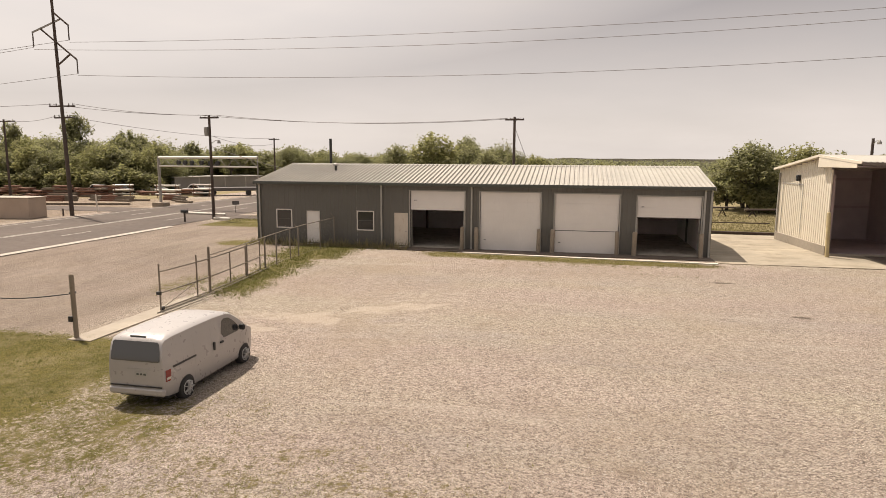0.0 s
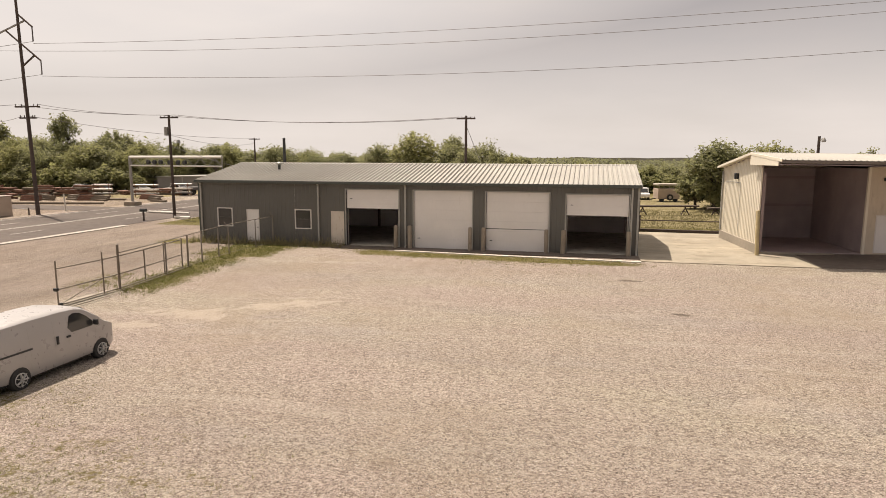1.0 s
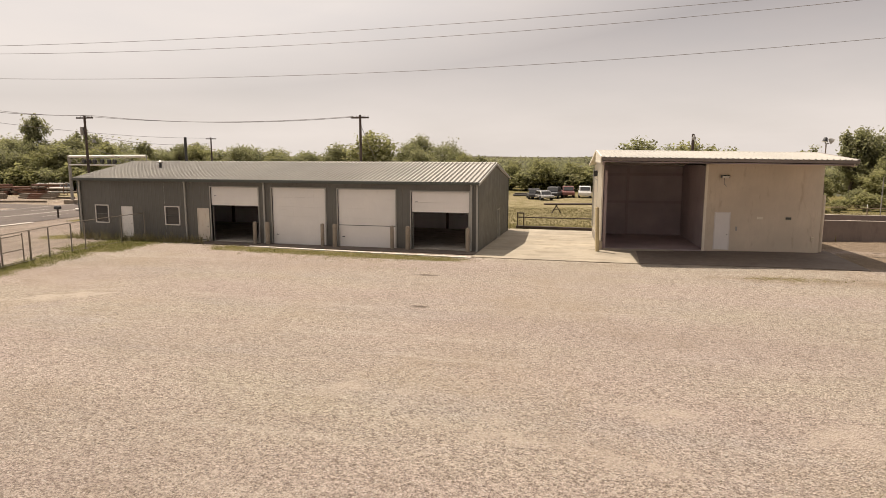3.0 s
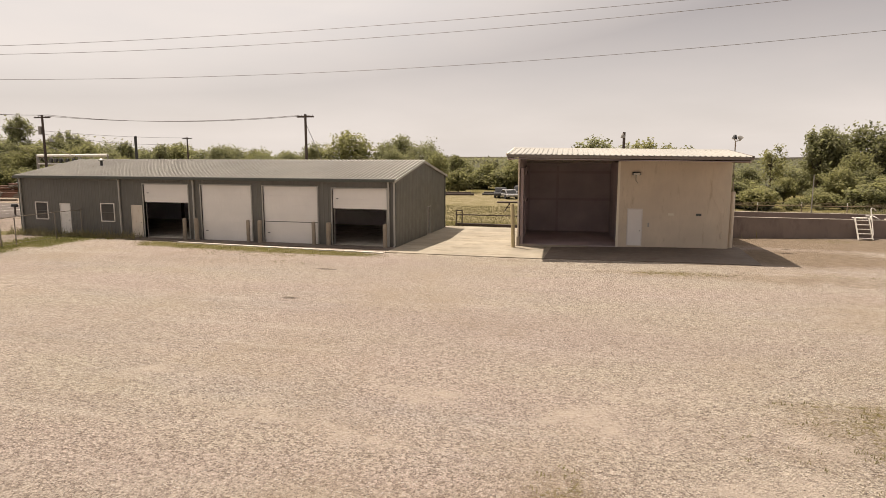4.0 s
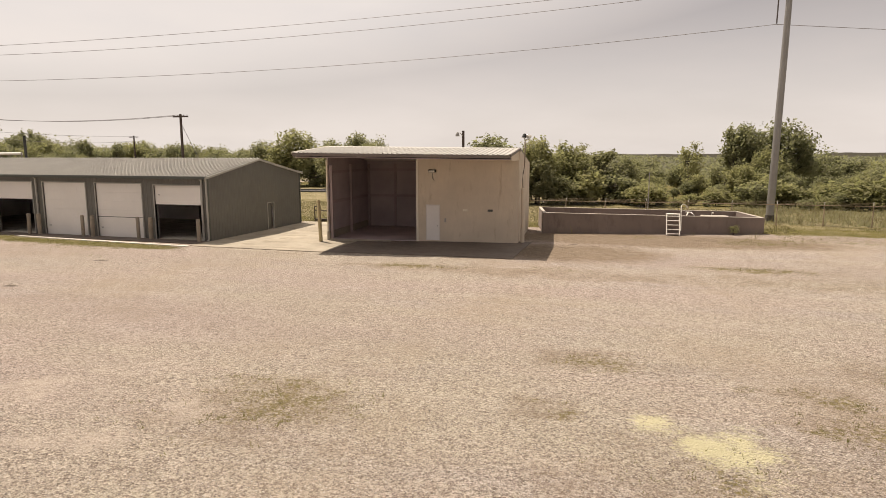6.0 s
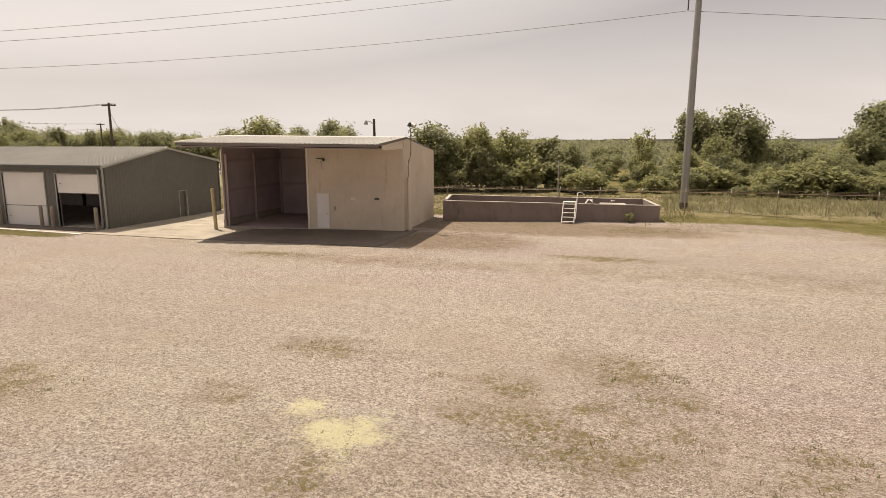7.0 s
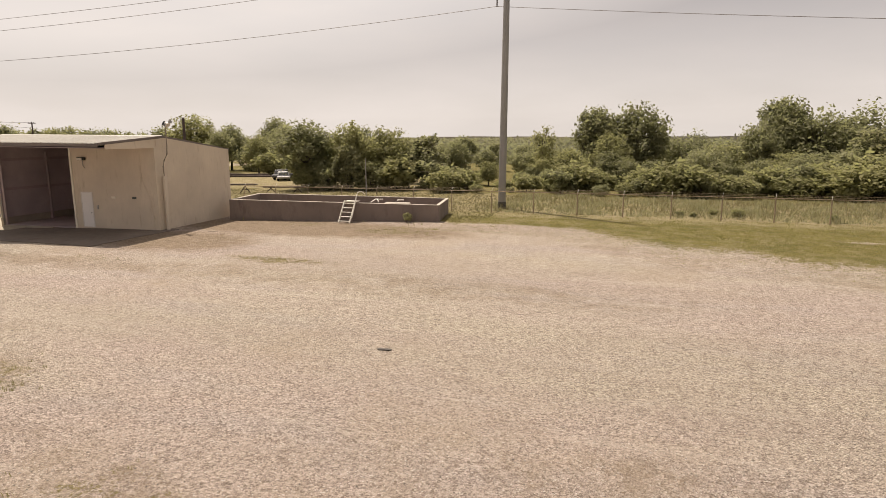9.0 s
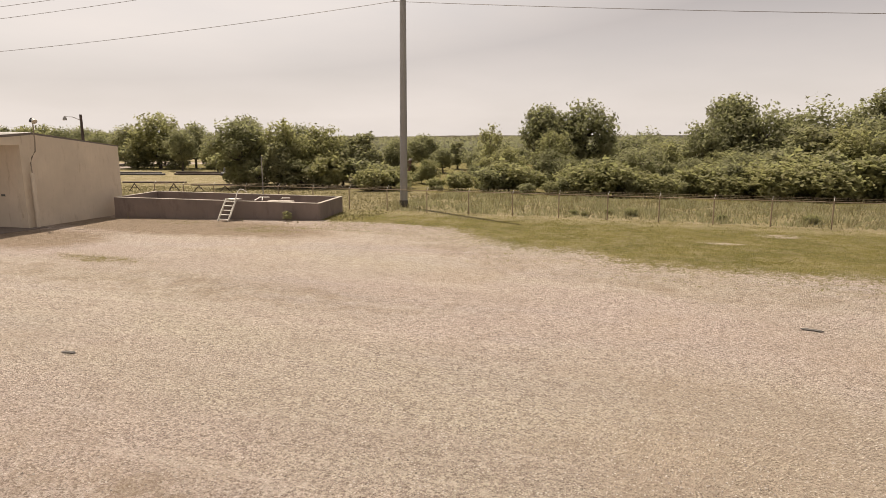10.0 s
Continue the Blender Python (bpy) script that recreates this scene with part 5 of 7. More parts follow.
part("roller", Geo().tube([(GX - 0.06, 28.1, bot(28) + 0.01), (GX + 0.06, 28.1, bot(28) + 0.01)], 0.09, 12), M_BLACK, gate)
part("track_rail", Geo().tube([(GX + 0.2, y, gz(y) + 0.06) for y in np.linspace(27.5, 37, 8)], 0.025, 6), M_GATE, gate)
mesh_ = Geo()
yy = list(np.linspace(30.6, 36.4, 8))
mesh_.add([(GX, y, bot(y) + h) for y in yy for h in (0.0, 1.5)], [(2 * i, 2 * i + 1, 2 * i + 3, 2 * i + 2) for i in range(7)])
part("chain_link", mesh_, M_CHAIN, gate)

yard = thing("yard_fence", (0, 0, 0), label="galvanised chain-link fence with top rail running to the workshop", category="fence")
for y, h, r in ((31.6, 2.17, 0.06), (35.05, 1.7, 0.045), (36.75, 1.75, 0.05), (37.95, 1.75, 0.04), (39.5, 1.72, 0.035), (40.5, 1.72, 0.035), (43.4, 1.8, 0.035), (45.5, 1.95, 0.04)):
    fence_post(yard, FX + (0.12 if y < 36 else 0.2 + 0.06 * (y - 36)), y, h, r, arm=y in (39.5, 40.5, 45.5))
part("top_rail", Geo().tube([(FX + 0.2 + 0.06 * (y - 36), y, gz(y) + 1.78 + 0.01 * (y - 36)) for y in np.linspace(31.9, 45.6, 14)], 0.025, 6), M_GATE, yard, smooth=True)
part("bottom_wire", Geo().tube([(FX + 0.2 + 0.06 * (y - 36), y, gz(y) + 0.1) for y in np.linspace(36.7, 45.6, 10)], 0.012, 5), M_GATE, yard)
mesh_ = Geo()
yy = list(np.linspace(36.7, 45.6, 12))
mesh_.add([(FX + 0.2 + 0.06 * (y - 36), y, gz(y) + h) for y in yy for h in (0.06, 1.72)], [(2 * i, 2 * i + 1, 2 * i + 3, 2 * i + 2) for i in range(11)])
part("chain_link", mesh_, M_CHAIN, yard)

# cable fence across the verge
cable = thing("cable_fence", (0, 0, 0), label="wooden gate post with a sagging cable fence beside it", category="fence")
z = gz(23.85, -19.12)
p = part("gate_post", Geo().tube([(-19.12, 23.85, z - 0.2), (-19.15, 23.85, z + 2.28), (-19.15, 23.85, z + 2.32)], [0.085, 0.08, 0.04], 10), M_POST, cable, "tan steel gate post", smooth=True)
part("lock_box", Geo().box(-19.3, -19.14, 23.72, 23.82, z + 0.62, z + 0.82), M_BLACK, p, bevel=0.01)
part("hinge", Geo().box(-19.26, -19.1, 23.8, 23.98, z + 1.6, z + 1.68), M_BLACK, p, bevel=0.01)
for i in range(3):
    x = -24.5 - 5 * i
    fence_post(cable, x, 23.3 - 0.4 * i, 1.6, 0.05)
for h, sag in ((1.62, 0.22), (0.95, 0.18)):
    pts = []
    for k in range(25):
        u = k / 24
        x = -19.15 - 15.3 * u
        pts.append((x, 23.85 - 1.3 * u, ground_z(x, 23) + h - 0.25 * u - (sag * abs(math.sin(u * 3 * math.pi)))))
    if h > 1:
        part("cable", Geo().tube(pts, 0.02, 5), M_BLACK, cable)

# ---- open concrete tank with its ladder ----
PT = 12.0
tank = thing("concrete_tank", (26.6, 55.45, 0), PT, "long open-topped stained concrete tank with a pale rim", "tank")
tank.matrix_world = pose(26.6, 55.45, 0.25, 0, 1.0, PT)
TL, TD, TH, TT = 15.2, 5.05, 1.32, 0.2
for name, x0, x1, ya, yb in (("front_wall", 0, TL, 0, TT), ("rear_wall", 0, TL, TD - TT, TD), ("west_wall", 0, TT, TT, TD - TT), ("east_wall", TL - TT, TL, TT, TD - TT)):
    e = 0.002 if name in ("west_wall", "east_wall") else 0
    w = part(name, Geo().box(x0, x1, ya + e, yb - e, -0.6, TH), M_PIT, tank, bevel=0.0)
    part("rim", Geo().box(x0 - 0.01, x1 + 0.01, ya - 0.01 + (0.02 if e else 0), yb + 0.01 - (0.02 if e else 0), TH + 0.002, TH + 0.035), M_PIT_TOP, w, "bleached pale rim")
part("tank_bed", Geo().box(TT + 0.01, TL - TT - 0.01, TT + 0.01, TD - TT - 0.01, -0.5, 0.25), M_PIT, tank)
for x, dx in ((10.2, 0.2), (10.7, -0.1), (11.9, 0.15)):
    part("inner_pipe", Geo().tube([(x, 0.9, 0.2), (x, 0.9, 1.35), (x + dx, 1.3, 1.5), (x + dx * 3, 1.9, 1.45)], 0.05, 7), M_WHITE_STEEL if dx > 0 else M_GALV, tank, "bent pale pipe inside the tank", smooth=True)
part("inner_ledge", Geo().box(11.2, 13.0, 0.6, 1.2, 1.0, 1.36), M_PIT_TOP, tank, "pale rubble on an inner ledge", bevel=0.05)
lad = thing("tank_ladder", (35.42, 56.2, 0.17), 1.0, "white painted steel step ladder with a handrail against the tank", "ladder")
for x in (-0.42, 0.42):
    part("stringer", Geo().beam((x, 0, 0.0), (x, 1.02, 1.42), 0.06, 0.12), M_WHITE_STEEL, lad)
for k in range(5):
    u = (k + 0.4) / 5
    part("tread", Geo().box(-0.4, 0.4, 1.02 * u - 0.09, 1.02 * u + 0.11, 1.42 * u - 0.02, 1.42 * u + 0.02), M_WHITE_STEEL, lad, bevel=0.005)
part("landing", Geo().box(-0.45, 0.5, 0.98, 1.5, 1.36, 1.40), M_WHITE_STEEL, lad)
part("handrail", Geo().tube([(0.5, 0.2, 0.32), (0.52, 0.6, 1.05), (0.52, 0.98, 1.8), (0.54, 1.12, 2.0), (0.64, 1.25, 2.07), (0.82, 1.35, 2.02), (0.98, 1.42, 1.86)], 0.034, 7), M_WHITE_STEEL, lad, "pale bent handrail", smooth=True)

# ---- rear chain-link fence ----
rear_fence = thing("rear_fence", (0, 0, 0), label="weathered chain-link fence with barbed wire arms in tall grass", category="fence")
line = [(20.7 + 3.25 * i, 65.0) for i in range(27)]
for x, y in line:
    h = 1.66 + RNG.uniform(-0.04, 0.04)
    p = fence_post(rear_fence, x, y, h, 0.043, mat=M_FENCE_POST)
    z = ground_z(x, y)
    part("barb_arm", Geo().tube([(x, y, z + h - 0.02), (x + 0.05, y + 0.2, z + h + 0.26)], 0.016, 5), M_WHITE_STEEL, p)
part("top_rail", Geo().tube([(x, y, ground_z(x, y) + 1.63) for x, y in line], 0.03, 6), M_FENCE_POST, rear_fence, smooth=True)
for h, dy in ((1.74, 0.08), (1.84, 0.17)):
    part("barbed_wire", Geo().tube([(x, y + dy, ground_z(x, y) + h) for x, y in line], 0.006, 4), M_FENCE_POST, rear_fence)
mesh_ = Geo()
mesh_.add([(x, y, ground_z(x, y) + h) for x, y in line for h in (0.02, 1.6)], [(2 * i, 2 * i + 1, 2 * i + 3, 2 * i + 2) for i in range(len(line) - 1)])
part("chain_link", mesh_, M_CHAIN, rear_fence)

# low kerb, pipe rail and swing gate behind the drive
solo("drive_kerb", Geo().beam((6.4, 59.3, 0.08), (13.25, 58.75, 0.1), 0.28, 0.3), M_WOOD_POLE, "low dark timber kerb at the end of the drive", "kerb", kind="structure", bevel=0.02)
pipe_gate = thing("pipe_gate", (0, 0, 0), label="dark pipe gate and rail between the buildings", category="gate")
for x in (6.55, 7.05):
    part("post", Geo().tube([(x, 58.9, 0), (x, 58.9, 1.35)], 0.05, 7), M_WOOD_POLE, pipe_gate)
part("rail", Geo().tube([(6.55, 58.95, 0.95), (13.3, 60.5, 0.8)], 0.05, 6), M_WOOD_POLE, pipe_gate)
part("rail", Geo().tube([(6.55, 58.95, 1.3), (7.05, 58.9, 1.3)], 0.05, 6), M_WOOD_POLE, pipe_gate)

# ---- poles and wires ----
tall = thing("transmission_pole", (43.5, 67.9, 0), label="tall tapered grey steel transmission pole", category="utility pole")
tall.matrix_world = pose(43.5, 67.9, 0, 0, 0.7, 0)
z = ground_z(43.5, 67.9)
part("shaft", Geo().tube([(0, 0, z - 0.3), (0, 0, 14), (0, 0, 27)], [0.31, 0.25, 0.18], 20), M_POLE_STEEL, tall, smooth=True)
part("base_sleeve", Geo().tube([(0, 0, z - 0.3), (0, 0, z + 0.55)], 0.345, 20), M_POLE_BASE, tall, "dark coated base sleeve", smooth=True)
for zz, dx in ((17.9, -0.75), (21.9, 1.7), (21.1, -1.7)):
    part("arm", Geo().tube([(0, 0, zz + 0.3), (dx, 0, zz)], [0.1, 0.06], 8), M_POLE_STEEL, tall)
    part("insulator", Geo().tube([(dx, 0, zz), (dx, 0, zz - 2.0)], 0.055, 7), M_INSUL, tall)

old = thing("wooden_transmission_pole", (-51.6, 59.2, 0), label="dark wooden transmission pole with slanting steel arms", category="utility pole")
part("shaft", Geo().tube([(0, 0, -0.3), (-0.4, 0, 21.5)], [0.21, 0.12], 12), M_WOOD_POLE, old, smooth=True)
for a, b in (((-0.35, 0, 19.6), (1.3, 0, 18.3)), ((-2.9, 0, 17.8), (0.35, 0, 18.9)), ((-1.9, 0, 18.1), (1.9, 0, 15.15)), ((-0.15, 0, 14.7), (1.2, 0, 15.6))):
    part("arm", Geo().beam(a, b, 0.12, 0.13), M_POLE_STEEL if a[0] < -2 else M_WOOD_POLE, old)
for x, zt in ((1.25, 18.3), (-2.85, 17.8), (1.95, 15.15)):
    part("insulator", Geo().tube([(x, 0, zt), (x, 0, zt - 1.35)], 0.06, 6), M_INSUL, old)
for zt, w in ((10.75, 1.45), (9.65, 1.0)):
    part("crossarm", Geo().box(-w - 0.15, w - 0.15, -0.08, 0.08, zt - 0.08, zt + 0.06), M_WOOD_POLE, old)
    for dx in (-w, -w * 0.5, w * 0.5, w - 0.25):
        part("pin_insulator", Geo().tube([(dx - 0.1, 0, zt + 0.06), (dx - 0.1, 0, zt + 0.26)], 0.05, 6), M_INSUL, old)


def line_pole(at, height, arm, label, extras=False, r=0.15):
    p = thing("utility_pole", at, 0, label, "utility pole", "roadside poles")
    part("shaft", Geo().tube([(0, 0, -0.2), (0, 0, height)], [r, r * 0.7], 10), M_WOOD_POLE, p, smooth=True)
    if arm:
        part("crossarm", Geo().box(-arm, arm, -0.07, 0.07, height - 0.3, height - 0.17), M_WOOD_POLE, p)
        for dx in (-arm + 0.08, -arm * 0.45, arm * 0.45, arm - 0.08):
            part("pin_insulator", Geo().tube([(dx, 0, height - 0.17), (dx, 0, height - 0.08)], 0.03, 6), M_INSUL, p)
    if extras:
        part("transformer", Geo().tube([(-0.35, 0, height - 1.9), (-0.35, 0, height - 1.1)], 0.2, 10), M_GALV, p, smooth=True)
        g = Geo().tube([(0.1, 0, height - 2.6), (0.6, 0, height - 2.3), (0.95, 0, height - 2.4)], 0.03, 6)
        part("lamp_bracket", g, M_GALV, p)
        part("street_lamp", Geo().tube([(0.9, 0, height - 2.6), (0.9, 0, height - 2.3)], [0.2, 0.1], 8), M_GALV, p)
    return p


line_pole((-35.9, 59.35, 0), 9.75, 0.95, "weathered wooden utility pole with a transformer by the road", True)
line_pole((-7.45, 59.9, 0), 9.4, 0.8, "weathered wooden utility pole behind the workshop")
line_pole((-50.0, 99.8, 0), 8.9, 0.9, "thin distant wooden utility pole with a crossarm")
line_pole((-69.5, 69.3, 0), 10.2, 1.6, "grey wooden utility pole beyond the road")
lamp_pole = thing("yard_light_pole", (19.65, 59.25, 0), label="wooden pole with a bracket yard light behind the wash building", category="lamp post")
part("shaft", Geo().tube([(0, 0, -0.2), (0, 0, 7.55)], [0.14, 0.1], 10), M_WOOD_POLE, lamp_pole, smooth=True)
part("bracket", Geo().tube([(0, 0, 7.1), (-0.05, -0.7, 7.35), (-0.1, -1.3, 7.35)], 0.025, 6), M_GALV, lamp_pole)
part("lamp_head", Geo().tube([(-0.1, -1.32, 7.08), (-0.1, -1.32, 7.2), (-0.1, -1.32, 7.4)], [0.15, 0.16, 0.05], 10), M_GALV, lamp_pole, smooth=True)


def wire(a, b, sag, r=0.021, n=40):
    a, b = Vector(a), Vector(b)
    pts = [a.lerp(b, k / n) - Vector((0, 0, 4 * sag * (k / n) * (1 - k / n))) for k in range(n + 1)]
    return Geo().tube(pts, r, 5)


lines = [((-50.35, 59.2, 16.75), (45.4, 67.9, 19.75), 0.95), ((-54.45, 59.2, 16.2), (42.0, 67.9, 18.95), 1.35), ((-49.65, 59.2, 13.65), (42.92, 67.9, 15.85), 1.3),
         ((42.92, 67.9, 15.85), (170, 75.3, 9.6), 1.6), ((45.4, 67.9, 19.75), (170, 76, 15.0), 1.0), ((42.0, 67.9, 18.95), (170, 76, 14.0), 1.0),
         ((-50.35, 59.2, 16.95), (-160, 50, 16), 3.0), ((-54.45, 59.2, 16.4), (-160, 50, 15), 3.2), ((-49.65, 59.2, 13.8), (-160, 50, 13), 3.0)]
for a, b, s in lines:
    solo("power_line", wire(a, b, s), M_WIRE, "thin sagging overhead transmission wire between tall poles", "power line", group="transmission wires")
low = [((-50.4, 59.2, 10.95), (-36.6, 59.35, 9.75), 0.25), ((-52.8, 59.2, 10.95), (-35.2, 59.35, 9.75), 0.3), ((-36.6, 59.35, 9.75), (-8.0, 59.9, 9.3), 0.55), ((-35.2, 59.35, 9.75), (-6.9, 59.9, 9.3), 0.6),
       ((-53, 59.2, 10.95), (-120, 52, 11.2), 0.8), ((-52.4, 59.2, 9.85), (-69.5, 69.3, 10.2), 0.4), ((-51.5, 59.2, 9.8), (-50.0, 99.8, 8.8), 0.6), ((-35.9, 59.35, 7.9), (-50.0, 99.8, 8.0), 0.6), ((-7.45, 59.9, 8.6), (-4.2, 61.5, 0.0), 0.0), ((-35.9, 59.35, 6.9), (-23.2, 57.3, 4.2), 0.3)]
for a, b, s in low:
    solo("service_line", wire(a, b, s, 0.022, 20), M_WIRE, "thin overhead service wire between wooden poles", "power line", group="service wires")

# signal bridge over the road
gan = thing("signal_gantry", (0, 0, 0), label="pale steel signal bridge spanning the road with dark signal heads", category="signal gantry")
G0, G1 = Vector((-50.6, 71.7, 0)), Vector((-34.9, 66.3, 0))
UP = Vector((0, 0, 1))
for p, r in ((G0, 0.17), (G1, 0.07)):
    part("post", Geo().tube([p - 0.1 * UP, p + 5.95 * UP], r, 10), M_GALV, gan, smooth=True)
part("top_chord", Geo().tube([G0 + 5.8 * UP, G1 + 5.84 * UP], 0.15, 12), M_GANTRY, gan, "bright white top chord", smooth=True)
part("bottom_chord", Geo().tube([G0 + 4.8 * UP, G1 + 4.85 * UP], 0.09, 10), M_GANTRY, gan, smooth=True)
for i in range(14):
    part("lattice", Geo().beam(G0.lerp(G1, i / 14) + (4.8, 5.7)[i % 2] * UP, G0.lerp(G1, (i + 1) / 14) + (5.7, 4.8)[i % 2] * UP, 0.05, 0.05), M_GALV, gan)
for u in (0.24, 0.31, 0.38, 0.48, 0.57, 0.64):
    p = G0.lerp(G1, u) + Vector((-0.12, -0.3, 5.22))
    part("signal_head", Geo().tube([p, p + Vector((0.08, 0.24, 0))], 0.26, 12), M_BLACK, gan, "round dark signal head")
part("foundation", Geo().box(-51.4, -49.8, 71.1, 72.3, -0.2, 0.5), M_POST, gan, bevel=0.05)

# ---- trees and shrubs ----
def quads(name, centres, sizes, rng, material, up=0.25, out=None):
    """Many small leaf faces as one mesh; each turned at random, partly towards the sky."""
    n = len(centres)
    nrm = rng.normal(size=(n, 3))
    nrm[:, 2] = np.abs(nrm[:, 2]) + up
    if out is not None:
        nrm = 0.9 * nrm + 0.5 * out + np.array((0, 0, 0.3))
    nrm /= np.linalg.norm(nrm, axis=1)[:, None]
    a = np.cross(nrm, rng.normal(size=(n, 3)))
    a /= np.linalg.norm(a, axis=1)[:, None] + 1e-9
    b = np.cross(nrm, a)
    s = sizes[:, None]
    v = np.stack([centres - a * s, centres - b * s * 0.55, centres + a * s, centres + b * s * 0.55], 1).reshape(-1, 3)
    me = bpy.data.meshes.new(name)
    me.vertices.add(4 * n)
    me.vertices.foreach_set("co", v.astype(np.float32).ravel())
    me.loops.add(4 * n)
    me.loops.foreach_set("vertex_index", np.arange(4 * n, dtype=np.int32))
    me.polygons.add(n)
    me.polygons.foreach_set("loop_start", np.arange(0, 4 * n, 4, dtype=np.int32))
    me.update(calc_edges=True)
    me.materials.append(material)
    return me


def tree_kind(seed, height, spread, lobes, leaves, size, material, trunk=0.25, low=0.25, sparse=0.0, label="", name="tree"):
    """One tree: tapered trunk, limbs that reach into lobes of leaves, ragged outline."""
    rng = np.random.default_rng(seed)
    tree = thing(name, (0, 0, -50), label=label, category="tree" if name == "tree" else "shrub")
    g = Geo()
    bend = [(rng.normal(0, 0.05) * height * k * 0.3, rng.normal(0, 0.05) * height * k * 0.3, height * 0.85 * k / 4) for k in range(5)]
    bend[0] = (0, 0, -0.4)
    g.tube(bend, [trunk * height / 8 * (1 - 0.2 * k) for k in range(5)], 8)
    cs, ss, ds = [], [], []
    mid_z, half_z = height * (1 + low) / 2, height * (1 - low) / 2
    for i in range(lobes):
        # lobes spread over a lumpy crown, broadest a little below its middle
        w = -0.95 + 1.9 * (i + 0.5) / lobes
        ang = i * 2.4 + rng.normal(0, 0.5)
        flat = math.sqrt(max(0.08, 1 - abs(w) ** 2.6)) * rng.uniform(0.35, 0.85)
        size_k = rng.uniform(0.22, 0.42)
        c = np.array([spread * flat * math.cos(ang), spread * flat * math.sin(ang), mid_z + half_z * (w * 0.85 + rng.normal(0, 0.09))])
        r = np.array([spread * size_k, spread * size_k * rng.uniform(0.8, 1.2), min(spread, 1.3 * half_z) * size_k * rng.uniform(0.8, 1.2)])
        k = max(0, min(3, int(c[2] / height * 4)))
        p0 = Vector(bend[k])
        mid = p0.lerp(Vector(c), 0.55) + Vector((0, 0, -0.06 * height))
        g.tube([p0, mid, Vector(c)], [trunk * height / 8 * 0.42, trunk * height / 8 * 0.22, 0.02], 5)
        m = int(leaves / lobes * (size_k / 0.32) ** 1.6)
        d = rng.normal(size=(m, 3))
        d /= np.linalg.norm(d, axis=1)[:, None]
        rr = rng.uniform(0.3, 1.0, m) ** (0.6 if not sparse else 1.0)
        wob = 1 + 0.28 * np.sin(d[:, 0] * 5 + i) * np.sin(d[:, 1] * 4 + 2 * i) + 0.2 * np.sin(d[:, 2] * 7 + i)
        pts = c + d * (rr * wob)[:, None] * r
        # twigs that reach past the lobe and break the outline
        twigs = 7
        td = rng.normal(size=(twigs, 3)) + (0, 0, 0.5)
        td /= np.linalg.norm(td, axis=1)[:, None]
        out = rng.random(m) < 0.15
        pick = rng.integers(0, twigs, m)
        reach = rng.uniform(0.7, 1.42, m)
        pts[out] = c + td[pick[out]] * reach[out][:, None] * r + rng.normal(0, 0.05 * spread, (out.sum(), 3)) * (1.75 - reach[out])[:, None]
        cs.append(pts)
        ds.append(d)
        ss.append(rng.uniform(0.5, 1.3, m) * size)
    cs, ss, ds = np.concatenate(cs), np.concatenate(ss), np.concatenate(ds)
    keep = cs[:, 2] > 0.1
    part("trunk", g, M_BARK, tree, smooth=True)
    part("crown", quads("crown", cs[keep], ss[keep], rng, material, 0.25, ds[keep]), material, tree)
    return tree


KINDS = {
    "round": tree_kind(1, 8.0, 3.6, 34, 6600, 0.21, M_LEAF, label="broad round-crowned green tree in full leaf"),
    "wide": tree_kind(2, 8.0, 4.4, 38, 7000, 0.215, M_LEAF, label="wide spreading green tree in full leaf"),
    "light": tree_kind(3, 7.0, 3.4, 32, 6200, 0.2, M_LEAF_LIGHT, label="light yellow-green young tree in full leaf"),
    "tall": tree_kind(4, 11.0, 2.6, 34, 4400, 0.22, M_LEAF, low=0.4, sparse=1, label="tall loose-crowned tree above the wood"),
    "cedar": tree_kind(5, 6.5, 2.3, 26, 4800, 0.195, M_LEAF_DARK, low=0.08, label="dark dense cedar-like tree"),
    "thin": tree_kind(6, 8.0, 2.6, 16, 1500, 0.2, M_LEAF_LIGHT, low=0.35, sparse=1, label="thin pale-leaved tree with open branches"),
    "bush": tree_kind(7, 3.2, 2.4, 22, 2900, 0.19, M_LEAF, trunk=0.3, low=0.1, name="shrub", label="dense green shrub at the wood's edge"),
    "bush_light": tree_kind(8, 3.0, 2.5, 20, 2800, 0.2, M_LEAF_LIGHT, trunk=0.3, low=0.1, name="shrub", label="light green rambling shrub at the wood's edge"),
}
HEIGHT = {"round": 8.0, "wide": 8.0, "light": 7.0, "tall": 11.0, "cedar": 6.5, "thin": 8.0, "bush": 3.2, "bush_light": 3.0}
PLACED = set()


def plant(kind, x, y, top, group="", fat=1.0):
    z = ground_z(x, y)
    if y > 70:
        top += 0.02 * max(0, x - 22)
    s = (top - z) / (HEIGHT[kind] * (1.0 if x < -40 else 1.09 if x < 12 else 1.05))
    turn = RNG.uniform(0, 360)
    if kind not in PLACED:
        PLACED.add(kind)
        ob = KINDS[kind]
        ob.matrix_world = pose(x, y, z, 0, 0, turn)
    else:
        ob = copy_thing(KINDS[kind], pose(x, y, z, 0, 0, turn))
    ob.scale = (s * fat, s * fat, s)
    return tagged(ob, group=group)


